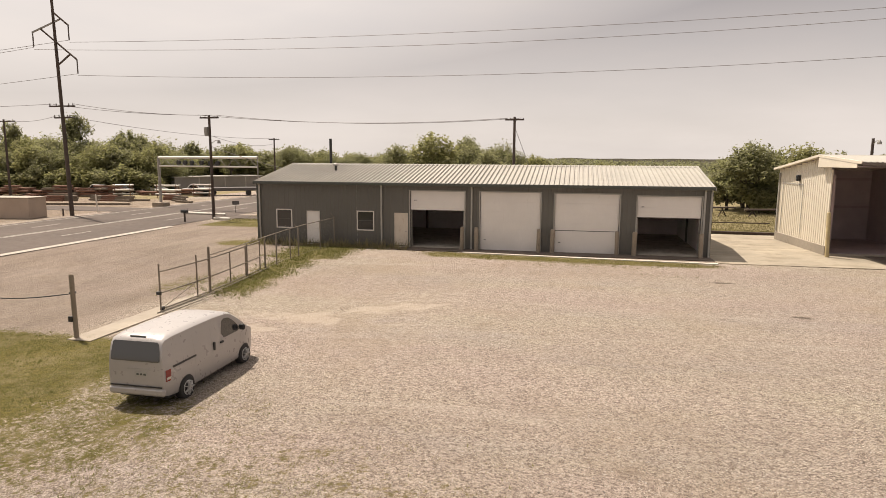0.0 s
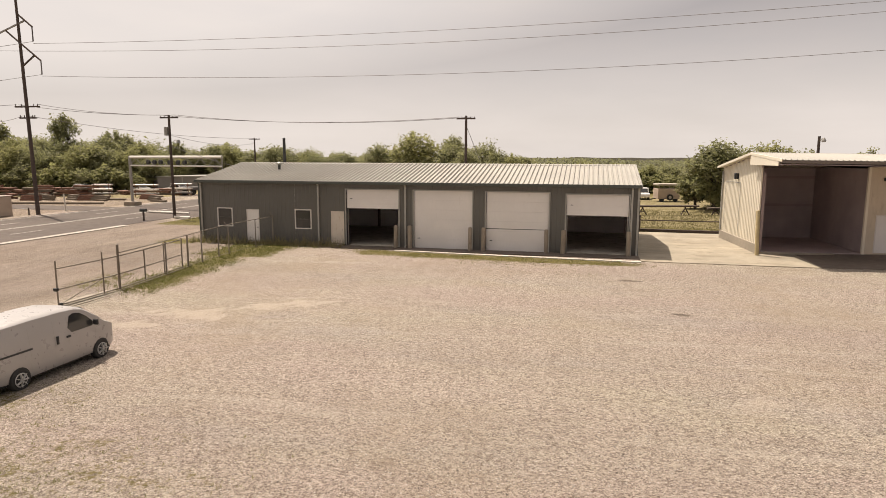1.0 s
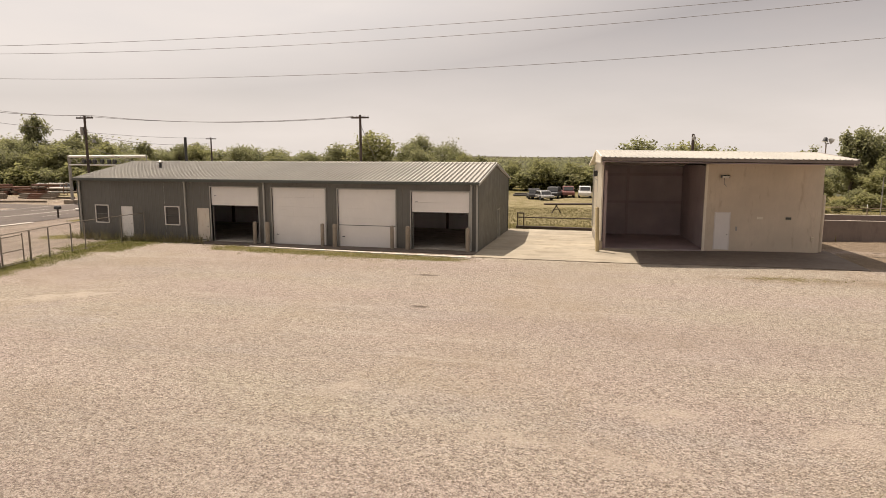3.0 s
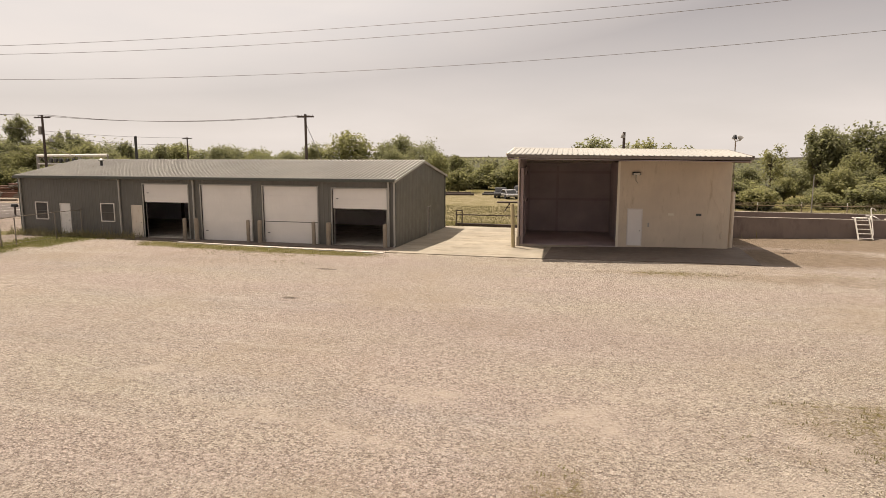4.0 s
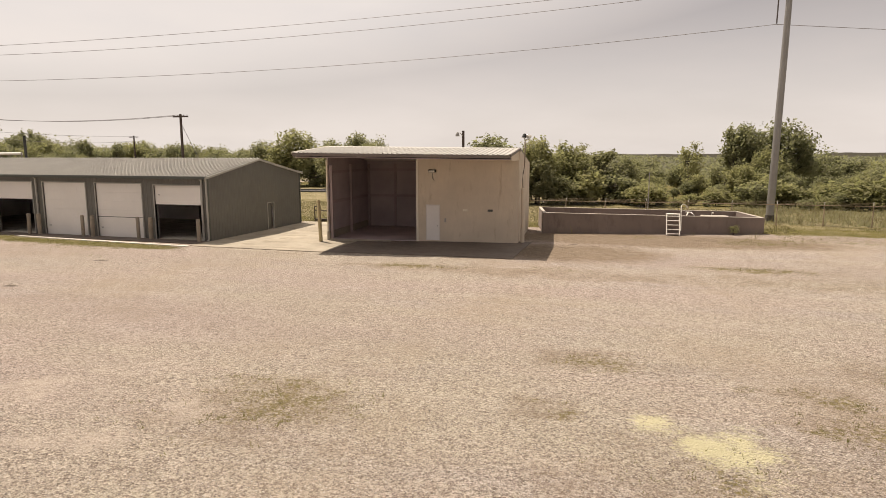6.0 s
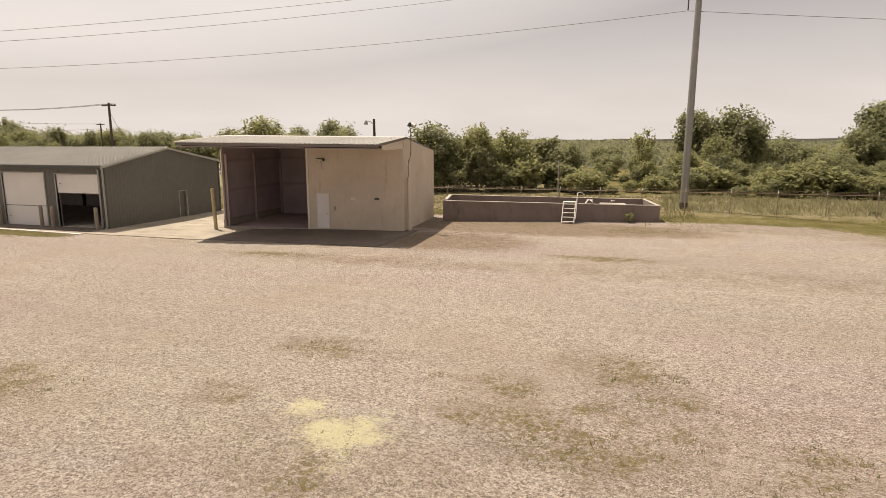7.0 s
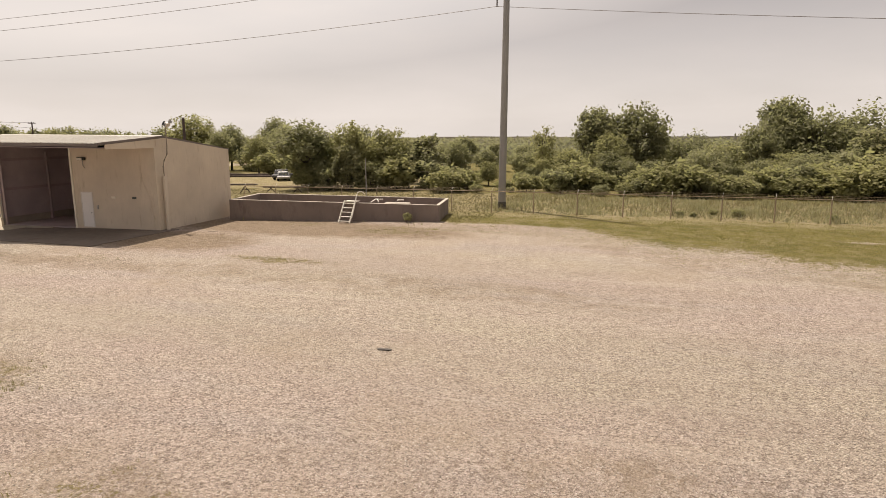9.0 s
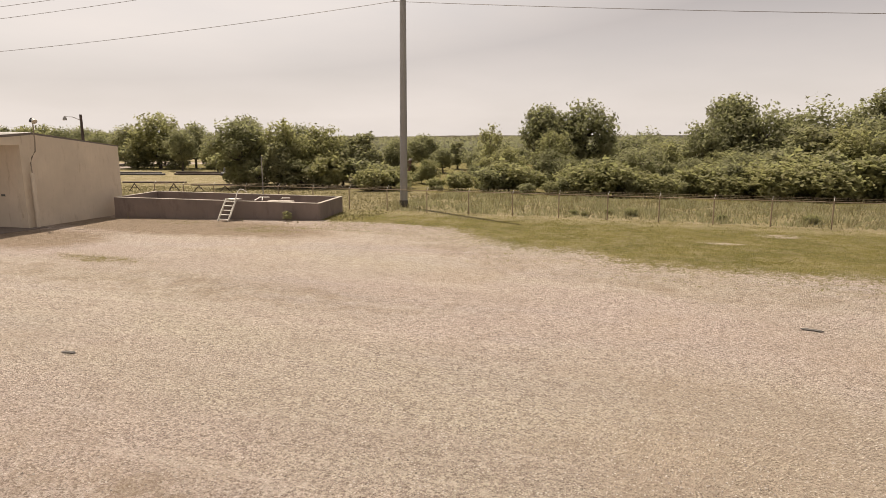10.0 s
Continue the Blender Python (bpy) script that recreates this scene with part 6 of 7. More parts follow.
# wood beyond the road
for i, (x, y, top) in enumerate(((-100.6, 93.2, 8.0), (-96, 94.3, 7.8), (-92.3, 95.1, 7.6), (-88.5, 95.9, 7.4), (-84, 96.8, 7.2), (-79.8, 97.7, 7.8), (-77, 98.3, 7.2), (-73.2, 99, 7.0), (-69.1, 99.9, 6.8), (-69.5, 107, 6.8), (-66, 116, 7.4), (-55, 116, 7.2), (-50, 119, 6.8), (-45, 122, 6.2), (-40, 126, 5.6))):
    plant(("light", "round", "light", "wide", "light")[i % 5], x, y, top - 0.4 + RNG.uniform(-1.4, 0.7), "wood beyond the road", RNG.uniform(0.85, 1.25))
    plant(("wide", "light", "round")[i % 3], x - 3, y + 7, top + RNG.uniform(-0.6, 1.3), "wood beyond the road", RNG.uniform(0.8, 1.05))
for i in range(19):
    plant(("wide", "round", "light")[i % 3], -112 + 4.3 * i + RNG.uniform(-1, 1), 113 + 0.6 * i + RNG.uniform(-2, 2), 8.6 - 0.16 * i + RNG.uniform(-0.5, 0.5), "wood beyond the road", 1.35)
for i in range(16):
    plant(("bush", "bush_light")[i % 2], -103 + i * 2.2 + RNG.uniform(-0.6, 0.6), 90.5 + i * 0.42 + RNG.uniform(-1, 1), 3.0 + RNG.uniform(-0.5, 0.8), "wood beyond the road", 1.2)
for x, y, top in ((-104.3, 103.5, 12.0), (-92.9, 106.1, 13.6), (-83.2, 107.7, 10.6), (-80.6, 108, 9.8), (-71.5, 110, 8.6), (-64.5, 111, 8.0), (-110, 100, 9.5)):
    plant("tall", x, y, top, "wood beyond the road", 0.85)
# trees behind the workshop
for kind, x, y, top, fat in (("round", -33.3, 113, 8.2, 1.0), ("light", -26.8, 113.5, 10.1, 1.2), ("round", -20.8, 116, 8.5, 0.95), ("round", -25, 137, 10.4, 0.9), ("wide", -17.5, 128, 8.7, 0.9), ("round", -13, 120, 7.1, 1.0), ("light", -9, 108, 6.4, 0.9), ("round", -16.5, 108, 7.2, 0.9), ("bush_light", -5, 106, 3.6, 1.2), ("cedar", -8.4, 118, 6.6, 1.0), ("round", -36.5, 120, 6.8, 1.0), ("bush", -30, 111, 4.0, 1.2), ("bush", -22, 112, 4.0, 1.2), ("bush", -15, 114, 3.6, 1.2)):
    plant(kind, x, y, top, "trees behind the workshop", fat)
for i in range(9):
    plant(("round", "cedar", "wide")[i % 3], -9 + 5.2 * i + RNG.uniform(-1, 1), 124 + RNG.uniform(-3, 4), 5.2 + RNG.uniform(-0.8, 0.9), "trees behind the workshop", 1.2)
# trees behind the wash building and the tank
for kind, x, y, top, fat in (("round", 16.9, 81.8, 7.6, 1.2), ("light", 22.0, 82.5, 7.3, 0.9), ("cedar", 15.2, 84.6, 5.6, 1.1), ("cedar", 17.8, 88, 5.4, 1.35), ("round", 20.6, 88, 7.0, 0.9), ("light", 25.4, 85.2, 6.7, 1.0), ("cedar", 22.6, 80.6, 5.4, 1.0), ("cedar", 29.2, 88, 6.4, 1.2), ("round", 31.5, 92, 5.2, 0.8), ("round", 24, 93, 5.6, 0.9), ("bush_light", 27.2, 83.5, 3.6, 1.1), ("bush", 30.6, 85, 3.2, 1.2), ("cedar", 27.6, 86, 4.6, 0.9), ("bush_light", 17.6, 80.2, 2.6, 0.9),
                            ("bush", 20.4, 80.2, 2.9, 1.0), ("bush", 25.0, 81.5, 3.0, 1.1)):
    plant(kind, x, y, top, "trees behind the tank", fat)
# the wood behind the rear fence
for kind, x, y, top, fat in (("thin", 39.8, 104, 7.2, 0.9), ("tall", 46, 105.8, 9.7, 0.95), ("round", 47.2, 106, 8.9, 0.7), ("tall", 49.6, 107, 8.6, 0.9), ("round", 52.2, 107, 9.3, 0.85), ("light", 49, 101, 5.6, 0.9), ("tall", 69.2, 110, 10.2, 0.95), ("round", 69.8, 109, 9.2, 0.75), ("wide", 73, 108, 8.0, 0.9), ("round", 66.5, 106, 6.2, 0.9), ("tall", 77.0, 113, 7.4, 1.1), ("wide", 82, 113, 7.9, 1.0), ("tall", 87.1, 114, 10.4, 1.1), ("wide", 92, 113, 10.4, 1.0), ("round", 97, 112, 11.2, 1.0), ("light", 94, 104, 9.6, 1.0), ("cedar", 76.3, 96.5, 6.0, 1.3), ("wide", 84, 100, 6.6, 0.9), ("round", 90, 101, 7.4, 1.0)):
    plant(kind, x, y, top, "wood behind the rear fence", fat)
for i in range(46):
    x = 31.5 + 1.55 * i + RNG.uniform(-0.9, 0.9)
    y = 84 + RNG.uniform(-3.0, 3.0) + (0.12 * (x - 31))
    plant(("bush", "bush_light", "bush_light")[i % 3], x, y, 0.8 + RNG.uniform(-0.6, 1.6) + 1.6 * step(60, 90, x), "wood behind the rear fence", 1.25)
for i in range(40):
    x = 30 + 1.8 * i + RNG.uniform(-1, 1)
    y = 95 + RNG.uniform(-4, 5)
    plant(("round", "light", "wide", "light", "round")[i % 5], x, y, 2.4 + RNG.uniform(-0.8, 1.6) + 1.8 * step(58, 90, x) - 1.0 * step(44, 36, x), "wood behind the rear fence", 1.15)
for i in range(15):
    x = 28 + 5.9 * i + RNG.uniform(-1, 1)
    plant(("round", "wide")[i % 2], x, 116 + RNG.uniform(-5, 8), 3.6 + RNG.uniform(-0.4, 1.7) + 1.2 * step(60, 100, x), "wood behind the rear fence", 1.2)

# undergrowth that closes the far side of the field
for i in range(15):
    plant(("bush", "light", "bush_light")[i % 3], -9.5 + 1.75 * i + RNG.uniform(-0.6, 0.6), 118.5 + RNG.uniform(-1.5, 1.5), (3.0, 4.8, 3.4)[i % 3] + RNG.uniform(-0.4, 0.8), "trees behind the workshop", (1.5, 1.1, 1.5)[i % 3])


# ---- far woods and hills ----
def far_woods():
    rng = np.random.default_rng(21)
    cs, ss = [], []
    for i in range(2600):
        a = rng.uniform(-1.15, 0.9)
        d = 150 * (1600 / 150) ** rng.random()
        x, y = 20 + d * math.sin(a), 10 + d * math.cos(a)
        if y < 128 or (-62 < x < -34 and y < 260):
            continue
        h = rng.uniform(1.2, 3.6) + d * 0.0018 - 1.5 * step(0, 60, x)
        m = 46
        pts = rng.normal(size=(m, 3)) * (3.4 + d * 0.006, 3.4 + d * 0.006, 1.5) + (x, y, ground_z(x, y) + h * 0.6)
        pts[:, 2] = np.clip(pts[:, 2], ground_z(x, y) + 0.3, h + 0.8)
        cs.append(pts)
        ss.append(np.full(m, 0.42 + d * 0.0016) * rng.uniform(0.7, 1.3, m))
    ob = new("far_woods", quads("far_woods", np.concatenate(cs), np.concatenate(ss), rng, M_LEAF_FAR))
    tagged(ob, "haze-tinted grey-green distant woodland reaching to the horizon", "woodland", kind="stuff")


# distance haze is mixed into these pale leaf colours
M_LEAF_FAR = make_leaf("haze_tinted_far_leaves", (0.182, 0.178, 0.127), (0.242, 0.233, 0.171), (0.209, 0.202, 0.143))
far_woods()
g = Geo()
pts = []
for k in range(121):
    a = -1.5 + 3.0 * k / 120
    r = 1700
    h = 5 + 4 * noise.noise((k * 0.13, 0, 7)) + 3 * noise.noise((k * 0.5, 3, 1))
    pts += [(20 + r * math.sin(a), r * math.cos(a), -5), (20 + r * math.sin(a), r * math.cos(a), h), (20 + (r + 500) * math.sin(a), (r + 500) * math.cos(a), -5)]
g.add(pts, [(3 * k + j, 3 * k + 3 + j, 3 * k + 4 + j, 3 * k + 1 + j) for k in range(120) for j in (0, 1)])
# hill colour is paled to carry the haze of the distance
solo("far_hills", g, surface("haze_tinted_hills", (0.3, 0.285, 0.262), 1.0, vary=0.15, big=0.01, fine=0.05, bump=0), "low haze-tinted wooded hills on the horizon", "hills", kind="structure")


# ---- grass, weeds and loose stones ----
def tufts(name, spots, rng, material, label, blades=4, wide=0.02):
    """Blades of grass, each one narrow triangle; spots: x, y, height."""
    p = np.repeat(np.array(spots), blades, axis=0)
    n = len(p)
    a = rng.uniform(0, math.tau, n)
    base = np.stack([p[:, 0] + rng.normal(0, 0.05, n), p[:, 1] + rng.normal(0, 0.05, n), np.array([ground_z(x, y) - 0.01 for x, y, _ in p])], 1)
    h = p[:, 2] * rng.uniform(0.5, 1.2, n)
    d = np.stack([np.cos(a), np.sin(a), np.zeros(n)], 1) * (wide * (0.6 + 0.8 * rng.random(n)) * (1 + p[:, 2]))[:, None]
    tip = base + np.stack([rng.normal(0, 0.35, n) * h, rng.normal(0, 0.35, n) * h, h], 1)
    v = np.stack([base - d, base + d, tip], 1).reshape(-1, 3)
    me = bpy.data.meshes.new(name)
    me.vertices.add(3 * n)
    me.vertices.foreach_set("co", v.astype(np.float32).ravel())
    me.loops.add(3 * n)
    me.loops.foreach_set("vertex_index", np.arange(3 * n, dtype=np.int32))
    me.polygons.add(n)
    me.polygons.foreach_set("loop_start", np.arange(0, 3 * n, 3, dtype=np.int32))
    me.update(calc_edges=True)
    me.materials.append(material)
    return tagged(new(name, me), label, "grass", kind="stuff")


def scatter(rng, n, x0, x1, y0, y1, keep, lo, hi):
    out = []
    while n:
        n -= 1
        x, y = rng.uniform(x0, x1), rng.uniform(y0, y1)
        if rng.random() < keep(x, y):
            out.append((x, y, rng.uniform(lo, hi)))
    return out


rng = np.random.default_rng(5)
lump = lambda x, y: 0.5 + 0.5 * noise.noise((x * 0.8, y * 0.8, 2)) + 0.4 * noise.noise((x * 2.5, y * 2.5, 5))
near = scatter(rng, 80000, -30, -3, 8, 26, lambda x, y: max(0, grass_at(x, y) - 0.15) * lump(x, y), 0.02, 0.075)
near += scatter(rng, 26000, -21, -14, 28, 46, lambda x, y: max(0, grass_at(x, y) - 0.15) * lump(x, y), 0.04, 0.18)
tufts("verge_grass", near, rng, M_VERGE, "short patchy green and straw-coloured verge grass", 5, 0.009)
field = scatter(rng, 60000, 42, 92, 47, 65, lambda x, y: grass_at(x, y) * lump(x, y), 0.02, 0.07)
tufts("mown_grass", field, rng, M_BLADE, "short yellow-green grass before the rear fence", 4, 0.012)
patchy = lambda x, y: max(0.05, 0.5 + 0.9 * noise.noise((x * 0.35, y * 0.35, 8)) + 0.3 * noise.noise((x * 1.5, y * 1.5, 3)))
high = [(x, y, h * (0.35 + 1.0 * patchy(x, y))) for x, y, h in scatter(rng, 17000, 42, 100, 65.4, 82, lambda x, y: 0.2 + 0.7 * patchy(x, y), 0.12, 0.45)]
tufts("tall_grass", high, rng, M_HAY, "tall uncut hazy green and straw grass along the rear fence", 5, 0.016)
seed_ = scatter(rng, 5000, 42, 100, 65.2, 80, lambda x, y: patchy(x + 9, y), 0.4, 0.8)
tufts("seed_heads", seed_, rng, M_STRAW, "pale dry seed heads among the tall grass", 4, 0.011)
weeds = scatter(rng, 60000, 16, 54, 16, 32, lambda x, y: 0.9 * max(0, weed_at(x, y) - 0.2) * lump(x, y) ** 2, 0.04, 0.13)
weeds += scatter(rng, 26000, -16, 4, 9, 23, lambda x, y: 0.9 * max(0, weed_at(x, y) - 0.12) * max(0, lump(x, y)) ** 3, 0.03, 0.09)
weeds += scatter(rng, 12000, -13, 9, 37, 45.5, lambda x, y: max(0, grass_at(x, y) - 0.18) * lump(x, y), 0.05, 0.14)
weeds += scatter(rng, 2500, 24, 46, 51, 57, lambda x, y: max(0, grass_at(x, y) - 0.15) * lump(x, y), 0.05, 0.16)
weeds += scatter(rng, 9000, 16, 46, 38.5, 46, lambda x, y: 0.9 * max(0, weed_at(x, y) - 0.25) * lump(x, y), 0.03, 0.1)
tufts("yard_weeds", weeds, rng, M_WEED, "sparse low weeds growing through the gravel", 5, 0.009)
dry = scatter(rng, 700, -24, -12.8, 44.3, 45.5, lambda x, y: 0.7, 0.15, 0.75)
dry += scatter(rng, 80, 26.5, 41, 55.6, 57.0, lambda x, y: 0.8 if abs(x - 28.5) < 1.3 else 0.12, 0.2, 0.8)
tufts("dry_stalks", dry, rng, M_STRAW, "dry upright weed stalks at the foot of the walls", 3, 0.013)
back_ = scatter(rng, 30000, -34, 44, 58.7, 80, lambda x, y: 0.9, 0.06, 0.2)
tufts("field_grass", back_, rng, M_STRAW, "rough dry straw-green field grass behind the buildings", 3, 0.018)
for i in range(9):
    x, y = RNG.uniform(45, 94), RNG.uniform(66.5, 69.8)
    plant("bush_light", x, y, ground_z(x, y) + RNG.uniform(0.3, 0.55), "weeds behind the rear fence", RNG.uniform(1.0, 1.4))
leafy = plant("thin", 39.45, 57.75, 1.1, "weeds at the tank", 1.5)
leafy.location.z -= 0.2
tagged(leafy, "sparse half-dry leafy weed at the tank wall", "weed")


def loose_stones():
    rng = np.random.default_rng(9)
    n = 60000
    x, y = rng.uniform(-12, 66, n), rng.uniform(6, 40, n)
    s = rng.uniform(0.01, 0.026, n) * rng.choice([1, 1, 1, 1, 1.5], n)
    base = np.array([(1, 0, 0), (-0.5, 0.85, 0), (-0.5, -0.85, 0), (0.1, 0.05, 0.75)])
    a = rng.uniform(0, math.tau, n)
    c, q = np.cos(a), np.sin(a)
    v = np.empty((n, 4, 3))
    for k in range(4):
        bx, by, bz = base[k]
        v[:, k, 0] = x + s * (bx * c - by * q)
        v[:, k, 1] = y + s * (bx * q + by * c)
        v[:, k, 2] = bz * s + [ground_z(p, r) for p, r in zip(x, y)]
    f = np.array([(0, 1, 3), (1, 2, 3), (2, 0, 3)])[None] + (np.arange(n) * 4)[:, None, None]
    me = bpy.data.meshes.new("loose_stones")
    me.vertices.add(4 * n)
    me.vertices.foreach_set("co", v.astype(np.float32).ravel())
    me.loops.add(9 * n)
    me.loops.foreach_set("vertex_index", f.astype(np.int32).ravel())
    me.polygons.add(3 * n)
    me.polygons.foreach_set("loop_start", np.arange(0, 9 * n, 3, dtype=np.int32))
    me.update(calc_edges=True)
    k = Mat("loose_stone")
    me.materials.append(k.done(k.mix(k.island(), (0.10, 0.078, 0.063), (0.38, 0.33, 0.285)), 0.9))
    tagged(new("loose_stones", me), "scattered tan and grey crushed stones on the yard", "gravel", kind="stuff")


loose_stones()

# ---- things beyond the road and in the field ----
cab = thing("utility_cabinet", (-54.9, 56.0, 0), 8, "tan painted metal utility cabinet by the road", "cabinet")
part("body", Geo().box(-2.2, 2.2, -1.2, 1.2, 0, 1.95), M_TAN_BOX, cab, bevel=0.03)
part("lid", Geo().box(-2.26, 2.26, -1.26, 1.26, 1.952, 2.02), M_PIT_TOP, cab, bevel=0.02)
rail = thing("guard_rail", (-52.8, 58.4, 0), 0, "short dark pipe rail beside the wooden pole", "rail")
for x in (-1.6, 0.9):
    part("post", Geo().tube([(x, 0, 0), (x, 0, 0.75)], 0.07, 7), M_WOOD_POLE, rail)
part("bar", Geo().tube([(-0.6, 0, 0.62), (0.9, 0, 0.6)], 0.05, 6), M_GALV, rail)

box_ = thing("mailbox", (-37.0, 56.4, 0), 0, "dark mailbox on a wooden post at the verge", "mailbox")
part("post", Geo().box(-0.06, 0.06, -0.06, 0.06, -0.1, 0.85), M_WOOD_POLE, box_)
part("box", Geo().prism([(-0.14, 0.85), (0.14, 0.85), (0.14, 1.03), (0.08, 1.13), (-0.08, 1.13), (-0.14, 1.03)], -0.3, 0.3, "x"), M_BLACK, box_)
sign = thing("road_sign", (-37.75, 66.4, 0), 5, "small dark sign on a thin post by the side street", "sign")
part("post", Geo().tube([(0, 0, -0.1), (0.1, 0, 1.1)], 0.035, 6), M_WOOD_POLE, sign)
part("board", Geo().box(-0.3, 0.45, -0.04, -0.01, 0.85, 1.25), M_DARK_BOX, sign)

# stacks of rusty steel and blocks
for i in range(22):
    x, y = (-86 if i < 11 else -80) + (i % 11) * (1.75 if i < 11 else 2.15) + RNG.uniform(-0.3, 0.3), (81 if i < 11 else 87.5) + (i % 11) * 0.45
    st = thing("steel_stack", (x, y, 0), RNG.uniform(-35, 35), "stack of rust-red steel frames on bare ground", "stack", "rusty stacks")
    for k in range(RNG.choice((3, 4, 5, 5)) if i < 11 else RNG.choice((1, 1, 2, 2, 3))):
        part("steel_frame", Geo().box(-1.3 + RNG.uniform(-0.4, 0.4), 1.2 + RNG.uniform(-0.5, 0.4), -0.5 + RNG.uniform(-0.3, 0.2), 0.5 + RNG.uniform(-0.2, 0.3), 0.34 * k, 0.34 * k + 0.26), M_RUST if (i + k) % 4 else M_TIMBER, st, bevel=0.02)
for i in range(12):
    x, y = -76 + i * 2.2 + RNG.uniform(-0.8, 0.8), 76 + RNG.uniform(-2, 3) + i * 0.3
    st = thing("timber_pile", (x, y, 0), RNG.uniform(-30, 30), "low pile of grey timbers and scrap", "timber pile", "scrap piles")
    for k in range(RNG.randint(1, 3)):
        part("timber", Geo().beam((-1.3, 0.2 * k, 0.12 + 0.24 * k), (1.3, RNG.uniform(-0.4, 0.4), 0.12 + 0.24 * k), 0.5, 0.22), M_TIMBER if i % 3 else M_RUST, st)
solo("timber_edge", Geo().beam((-72, 68.5, 0.12), (-55.5, 72.5, 0.12), 0.3, 0.22), M_TIMBER, "long dark timber edging along the lot", "timber", (0, 0, 0))


def vehicle(name, at, turn, length, height, paint, label, cab_len=0.45, cat="car"):
    """A parked car seen from afar: body, cabin, glass, wheels."""
    v = thing(name, at, turn, label, cat)
    w, h = 1.75, height
    part("body", Geo().prism([(-length / 2, 0.35), (-length / 2, h * 0.5), (-length * 0.46, h * 0.56), (length * 0.3, h * 0.58), (length / 2, h * 0.48), (length / 2, 0.35)], -w / 2, w / 2, "x"), paint, v, bevel=0.06)
    c0 = -length * (cab_len / 2 + 0.12)
    c1 = c0 + length * cab_len + 0.5
    cabin = part("cabin", Geo().prism([(c0, h * 0.57), (c0 + 0.35, h), (c1 - 0.8, h), (c1, h * 0.575)], -w / 2 + 0.08, w / 2 - 0.08, "x"), paint, v, bevel=0.05)
    part("side_glass", Geo().prism([(c0 + 0.2, h * 0.62), (c0 + 0.42, h * 0.94), (c1 - 0.85, h * 0.94), (c1 - 0.25, h * 0.62)], -w / 2 + 0.07, w / 2 - 0.07, "x"), M_PANE, cabin)
    part("end_glass", Geo().prism([(c0 + 0.03, h * 0.64), (c0 + 0.29, h * 0.94), (c1 - 0.74, h * 0.94), (c1 - 0.14, h * 0.64)], -w / 2 + 0.2, w / 2 - 0.2, "x"), M_PANE, cabin)
    for y in (-length * 0.3, length * 0.3):
        for s in (-1, 1):
            part("wheel", Geo().tube([(s * (w / 2 - 0.2), y, 0.33), (s * (w / 2 + 0.02), y, 0.33)], 0.33, 14), M_TYRE, v, smooth=True)
    return v


P_WHITE = plain("white_car_paint", (0.7, 0.68, 0.65), 0.3)
P_RED = plain("maroon_car_paint", (0.19, 0.075, 0.065), 0.4)
P_DARK = plain("dark_car_paint", (0.05, 0.048, 0.05), 0.55)
P_SILVER = plain("silver_car_paint", (0.42, 0.41, 0.40), 0.3, 0.4)
for x, y, turn, paint, tall, text in ((3.6, 96.4, 12, P_DARK, 1.4, "dark car parked end-on in the far field"), (4.9, 94.6, 32, P_SILVER, 1.25, "silver saloon parked in the far field"), (6.3, 98.8, -8, P_DARK, 1.6, "dark van parked end-on in the far field"), (8.0, 101.4, 6, P_RED, 1.6, "maroon car parked end-on in the far field"), (10.4, 101.0, 4, P_WHITE, 1.65, "white car parked end-on in the far field")):
    vehicle("parked_car", (x, y, 0), turn, 4.3, tall, paint, text)
for x, y, turn, paint, text in ((-69.5, 96.0, 80, P_WHITE, "white truck parked beyond the road"), (-62.5, 96.5, 85, P_WHITE, "white pickup parked beyond the road"), (-73.5, 92.5, 70, P_SILVER, "silver car parked beyond the road"), (-77, 92, 90, P_WHITE, "pale van parked beyond the road")):
    vehicle("parked_car", (x, y, 0), turn, 4.2, 1.45, paint, text)

shed = thing("box_trailer", (13.3, 96.6, 0), 12, "tan box trailer with white roof and spare wheel outside", "trailer")
part("body", Geo().box(-1.45, 1.45, -1.1, 1.1, 0.4, 1.75), M_TAN_BOX, shed, bevel=0.03)
part("roof", Geo().box(-1.5, 1.5, -1.15, 1.15, 2.18, 2.42), M_PIT_TOP, shed, "white sheet roof", bevel=0.04)
for x in (-1.35, 0.0, 1.35):
    for y in (-1.05, 1.05):
        part("roof_post", Geo().box(x - 0.04, x + 0.04, y - 0.04, y + 0.04, 1.752, 2.178), M_TAN_BOX, shed)
part("spare_wheel", Geo().tube([(0.1, -1.3, 0.62), (0.1, -1.12, 0.62)], 0.42, 16), M_TYRE, shed, smooth=True)
part("wheel_rim", Geo().tube([(0.1, -1.32, 0.62), (0.1, -1.305, 0.62)], 0.2, 12), M_PIT_TOP, shed)
for x in (-0.9, 0.9):
    part("wheel", Geo().tube([(x, -1.06, 0.32), (x, -0.8, 0.32)], 0.32, 12), M_TYRE, shed)
part("hitch", Geo().beam((-1.4, 0, 0.4), (-2.4, 0, 0.3), 0.1, 0.1), M_BLACK, shed)

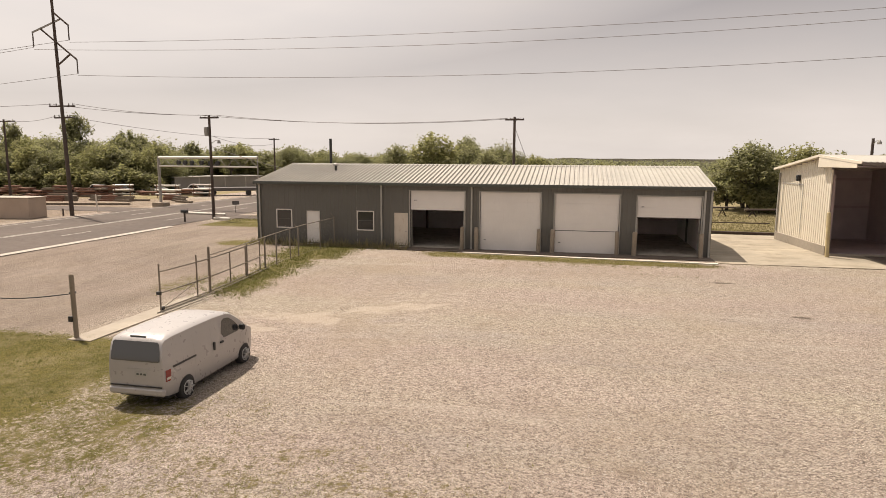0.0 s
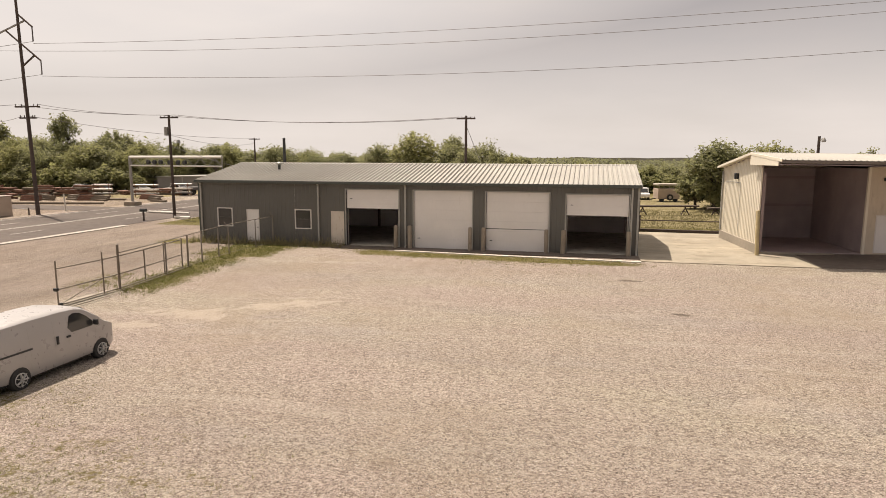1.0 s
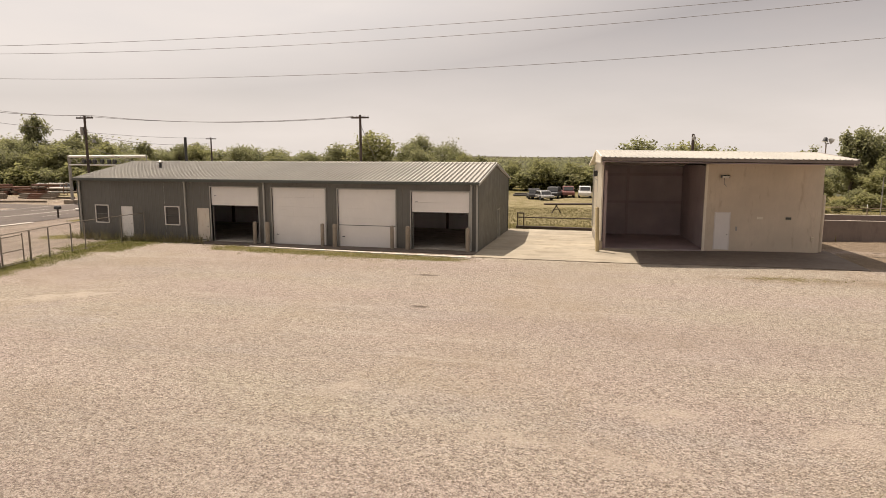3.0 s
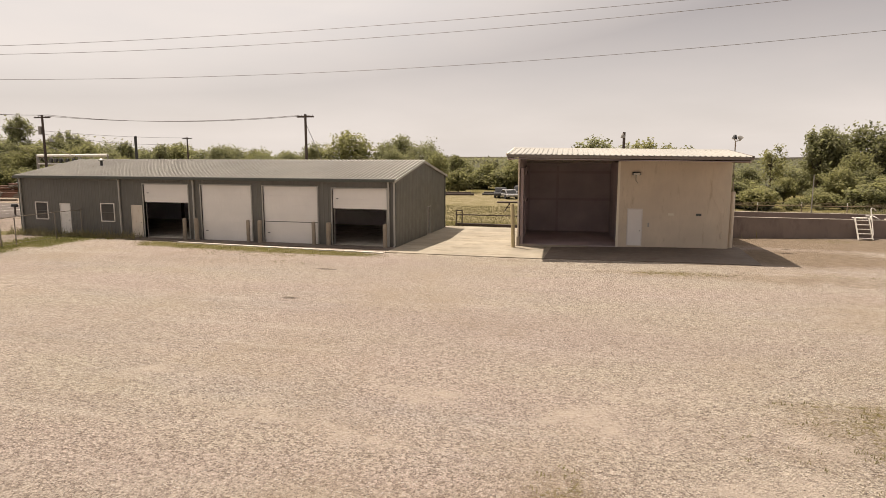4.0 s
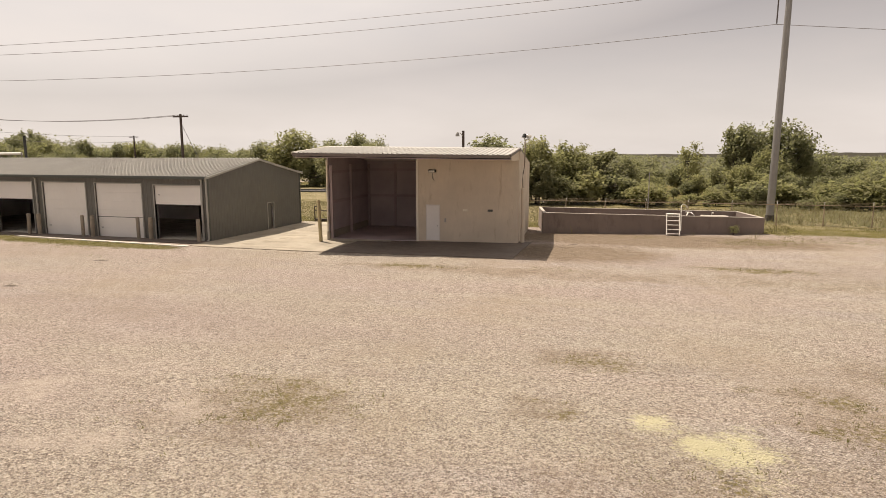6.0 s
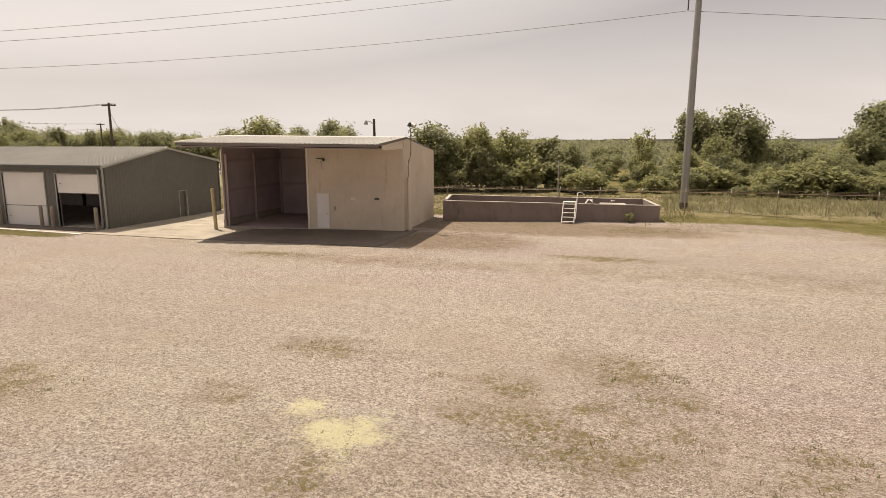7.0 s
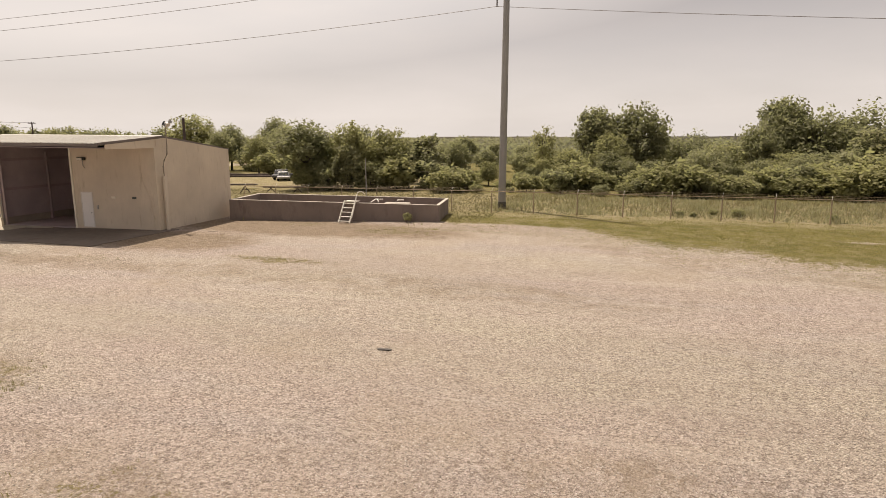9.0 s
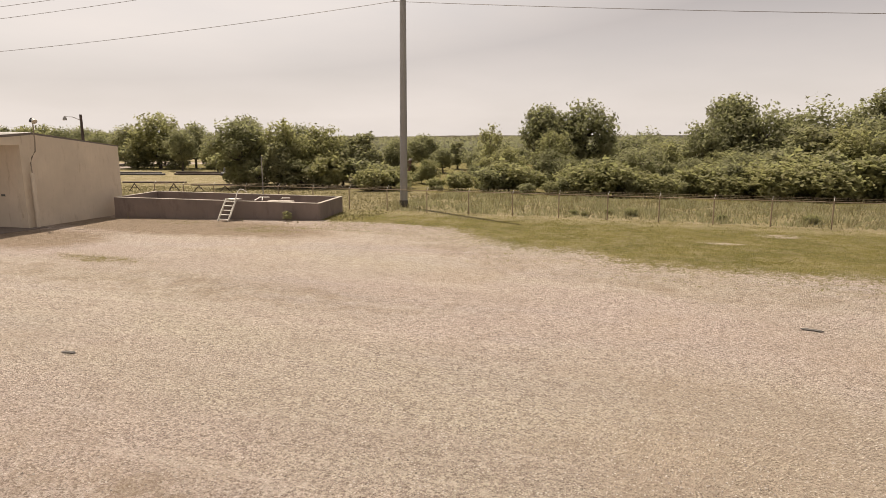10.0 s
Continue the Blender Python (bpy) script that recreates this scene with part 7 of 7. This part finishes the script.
# pipes laid on trestles
for x0, y0, x1, y1, z in ((7.2, 73.9, 14.2, 75.8, 0.95), (15.0, 75.6, 19.6, 76.8, 0.75)):
    rack = thing("pipe_rack", (0, 0, 0), label="long dark pipe laid across two trestles in the grass", category="pipe rack", group="pipe racks")
    part("pipe", Geo().tube([(x0, y0, z), (x1, y1, z)], 0.1, 8), M_TIMBER, rack, "pale weathered upper pipe", smooth=True)
    part("pipe", Geo().tube([(x0 + 0.2, y0 - 0.2, z), (x1 - 0.1, y1 - 0.2, z)], 0.09, 8), M_WOOD_POLE, rack, smooth=True)
    for u in (0.18, 0.8):
        x, y = x0 + (x1 - x0) * u, y0 + (y1 - y0) * u
        part("trestle", Geo().beam((x - 0.45, y - 0.3, 0), (x + 0.05, y, z - 0.1), 0.08, 0.08).beam((x + 0.45, y + 0.3, 0), (x - 0.05, y, z - 0.1), 0.08, 0.08).beam((x - 0.3, y - 0.2, 0.4), (x + 0.3, y + 0.2, 0.4), 0.06, 0.06), M_WOOD_POLE, rack)
for i in range(3):
    x = -18 + 9 * i
    solo("pipe_stack", Geo().tube([(0, 0, 0.16), (8, 1.1, 0.16)], 0.14, 8).tube([(0.5, 0.32, 0.16), (8, 1.42, 0.16)], 0.14, 8).tube([(0.2, 0.16, 0.4), (7.6, 1.2, 0.4)], 0.13, 8), M_WOOD_POLE if i == 1 else M_DARK_BOX, "dark steel pipes stacked at the field edge", "pipe stack", (x, 95.5 + 2.8 * i, 0), 4, "pipe stacks", smooth=True)

tr = thing("flatbed_trailer", (-54.5, 93.0, 0), 30, "low dark flatbed trailer beyond the side street", "trailer")
part("bed", Geo().box(-4.2, 4.2, -1.2, 1.2, 0.75, 1.25), M_DARK_BOX, tr, bevel=0.04)
for x in (-3.2, -2.1, 3.0):
    for y in (-1.25, 0.95):
        part("wheel", Geo().tube([(x, y, 0.42), (x, y + 0.3, 0.42)], 0.42, 14), M_TYRE, tr)
far_shed = thing("grey_shed", (-67.67, 98.79, 0), 55.9, "long low plain grey metal shed behind the lot", "shed")
part("wall", Geo().box(0, 15.6, 0, 5.0, 0, 2.4), M_GREY_BOX, far_shed)
part("roof", Geo().prism([(-0.15, 2.38), (5.2, 2.38), (5.2, 2.52), (-0.15, 2.52)], -0.15, 15.8, "x"), M_TRIM_GREY, far_shed)
for x in (4.0, 8.6, 12.5):
    part("wall_post", Geo().box(x, x + 0.16, -0.06, -0.004, 0.02, 2.36), M_TRIM_GREY, far_shed)
bus = thing("red_trailer", (28.6, 97.5, ground_z(28.6, 97.5)), 10, "red-brown box trailer with a pale roof half hidden by trees", "trailer")
part("body", Geo().box(-2.2, 2.2, -1.1, 1.1, 0.6, 2.6), M_RUST, bus, bevel=0.04)
part("roof", Geo().box(-2.3, 2.3, -1.2, 1.2, 2.602, 2.78), M_PIT_TOP, bus)
for x in (-1.2, 1.2):
    part("wheel", Geo().tube([(x, -1.15, 0.42), (x, -0.85, 0.42)], 0.42, 12), M_TYRE, bus)
solo("whip_aerial", Geo().tube([(0, 0, -0.1), (0, 0, 4.3)], 0.04, 6), M_GALV, "thin grey steel pole behind the tank", "pole", (33.83, 62.85, 0))

# marker post, white pipes on the verge, racks of pale pipe
solo("marker_post", Geo().tube([(0, 0, -0.1), (-0.12, 0, 1.9)], 0.07, 8), M_WHITE_STEEL, "leaning pale marker post beside the road", "post", (-51.9, 63.0, 0), smooth=True)
for x0, y0, x1, y1 in ((-42.0, 63.5, -36.8, 62.9), (-35.7, 59.05, -33.9, 58.9)):
    solo("verge_pipe", Geo().tube([(x0, y0, 0.14), (x1, y1, 0.14)], 0.11, 8), M_WHITE_STEEL, "white pipe lying on the verge by the side street", "pipe", group="verge pipes", smooth=True)
for x, y, turn, wide in ((-59.5, 85.5, 12, 3.4), (-56.5, 89.5, 8, 3.0), (-66, 84.5, 20, 2.6)):
    rack = thing("storage_rack", (x, y, 0), turn, "frame rack holding pale pipes in the storage lot", "pipe rack", "lot racks")
    for dx in (-wide * 0.4, wide * 0.4):
        for dy in (-0.5, 0.5):
            part("upright", Geo().tube([(dx, dy, 0), (dx, dy, 1.9)], 0.05, 6), M_RUST, rack)
    for k, z in enumerate((0.5, 1.1, 1.75)):
        for dy in (-0.35, 0.0, 0.35):
            part("pipe", Geo().tube([(-wide / 2, dy, z), (wide / 2, dy, z)], 0.11, 8), M_WHITE_STEEL if (k + int(dy * 10)) % 3 == 1 else M_GALV, rack, smooth=True)
        for dx in (-wide * 0.4, wide * 0.4):
            part("cross_bar", Geo().beam((dx, -0.55, z - 0.16), (dx, 0.55, z - 0.16), 0.08, 0.08), M_RUST, rack)
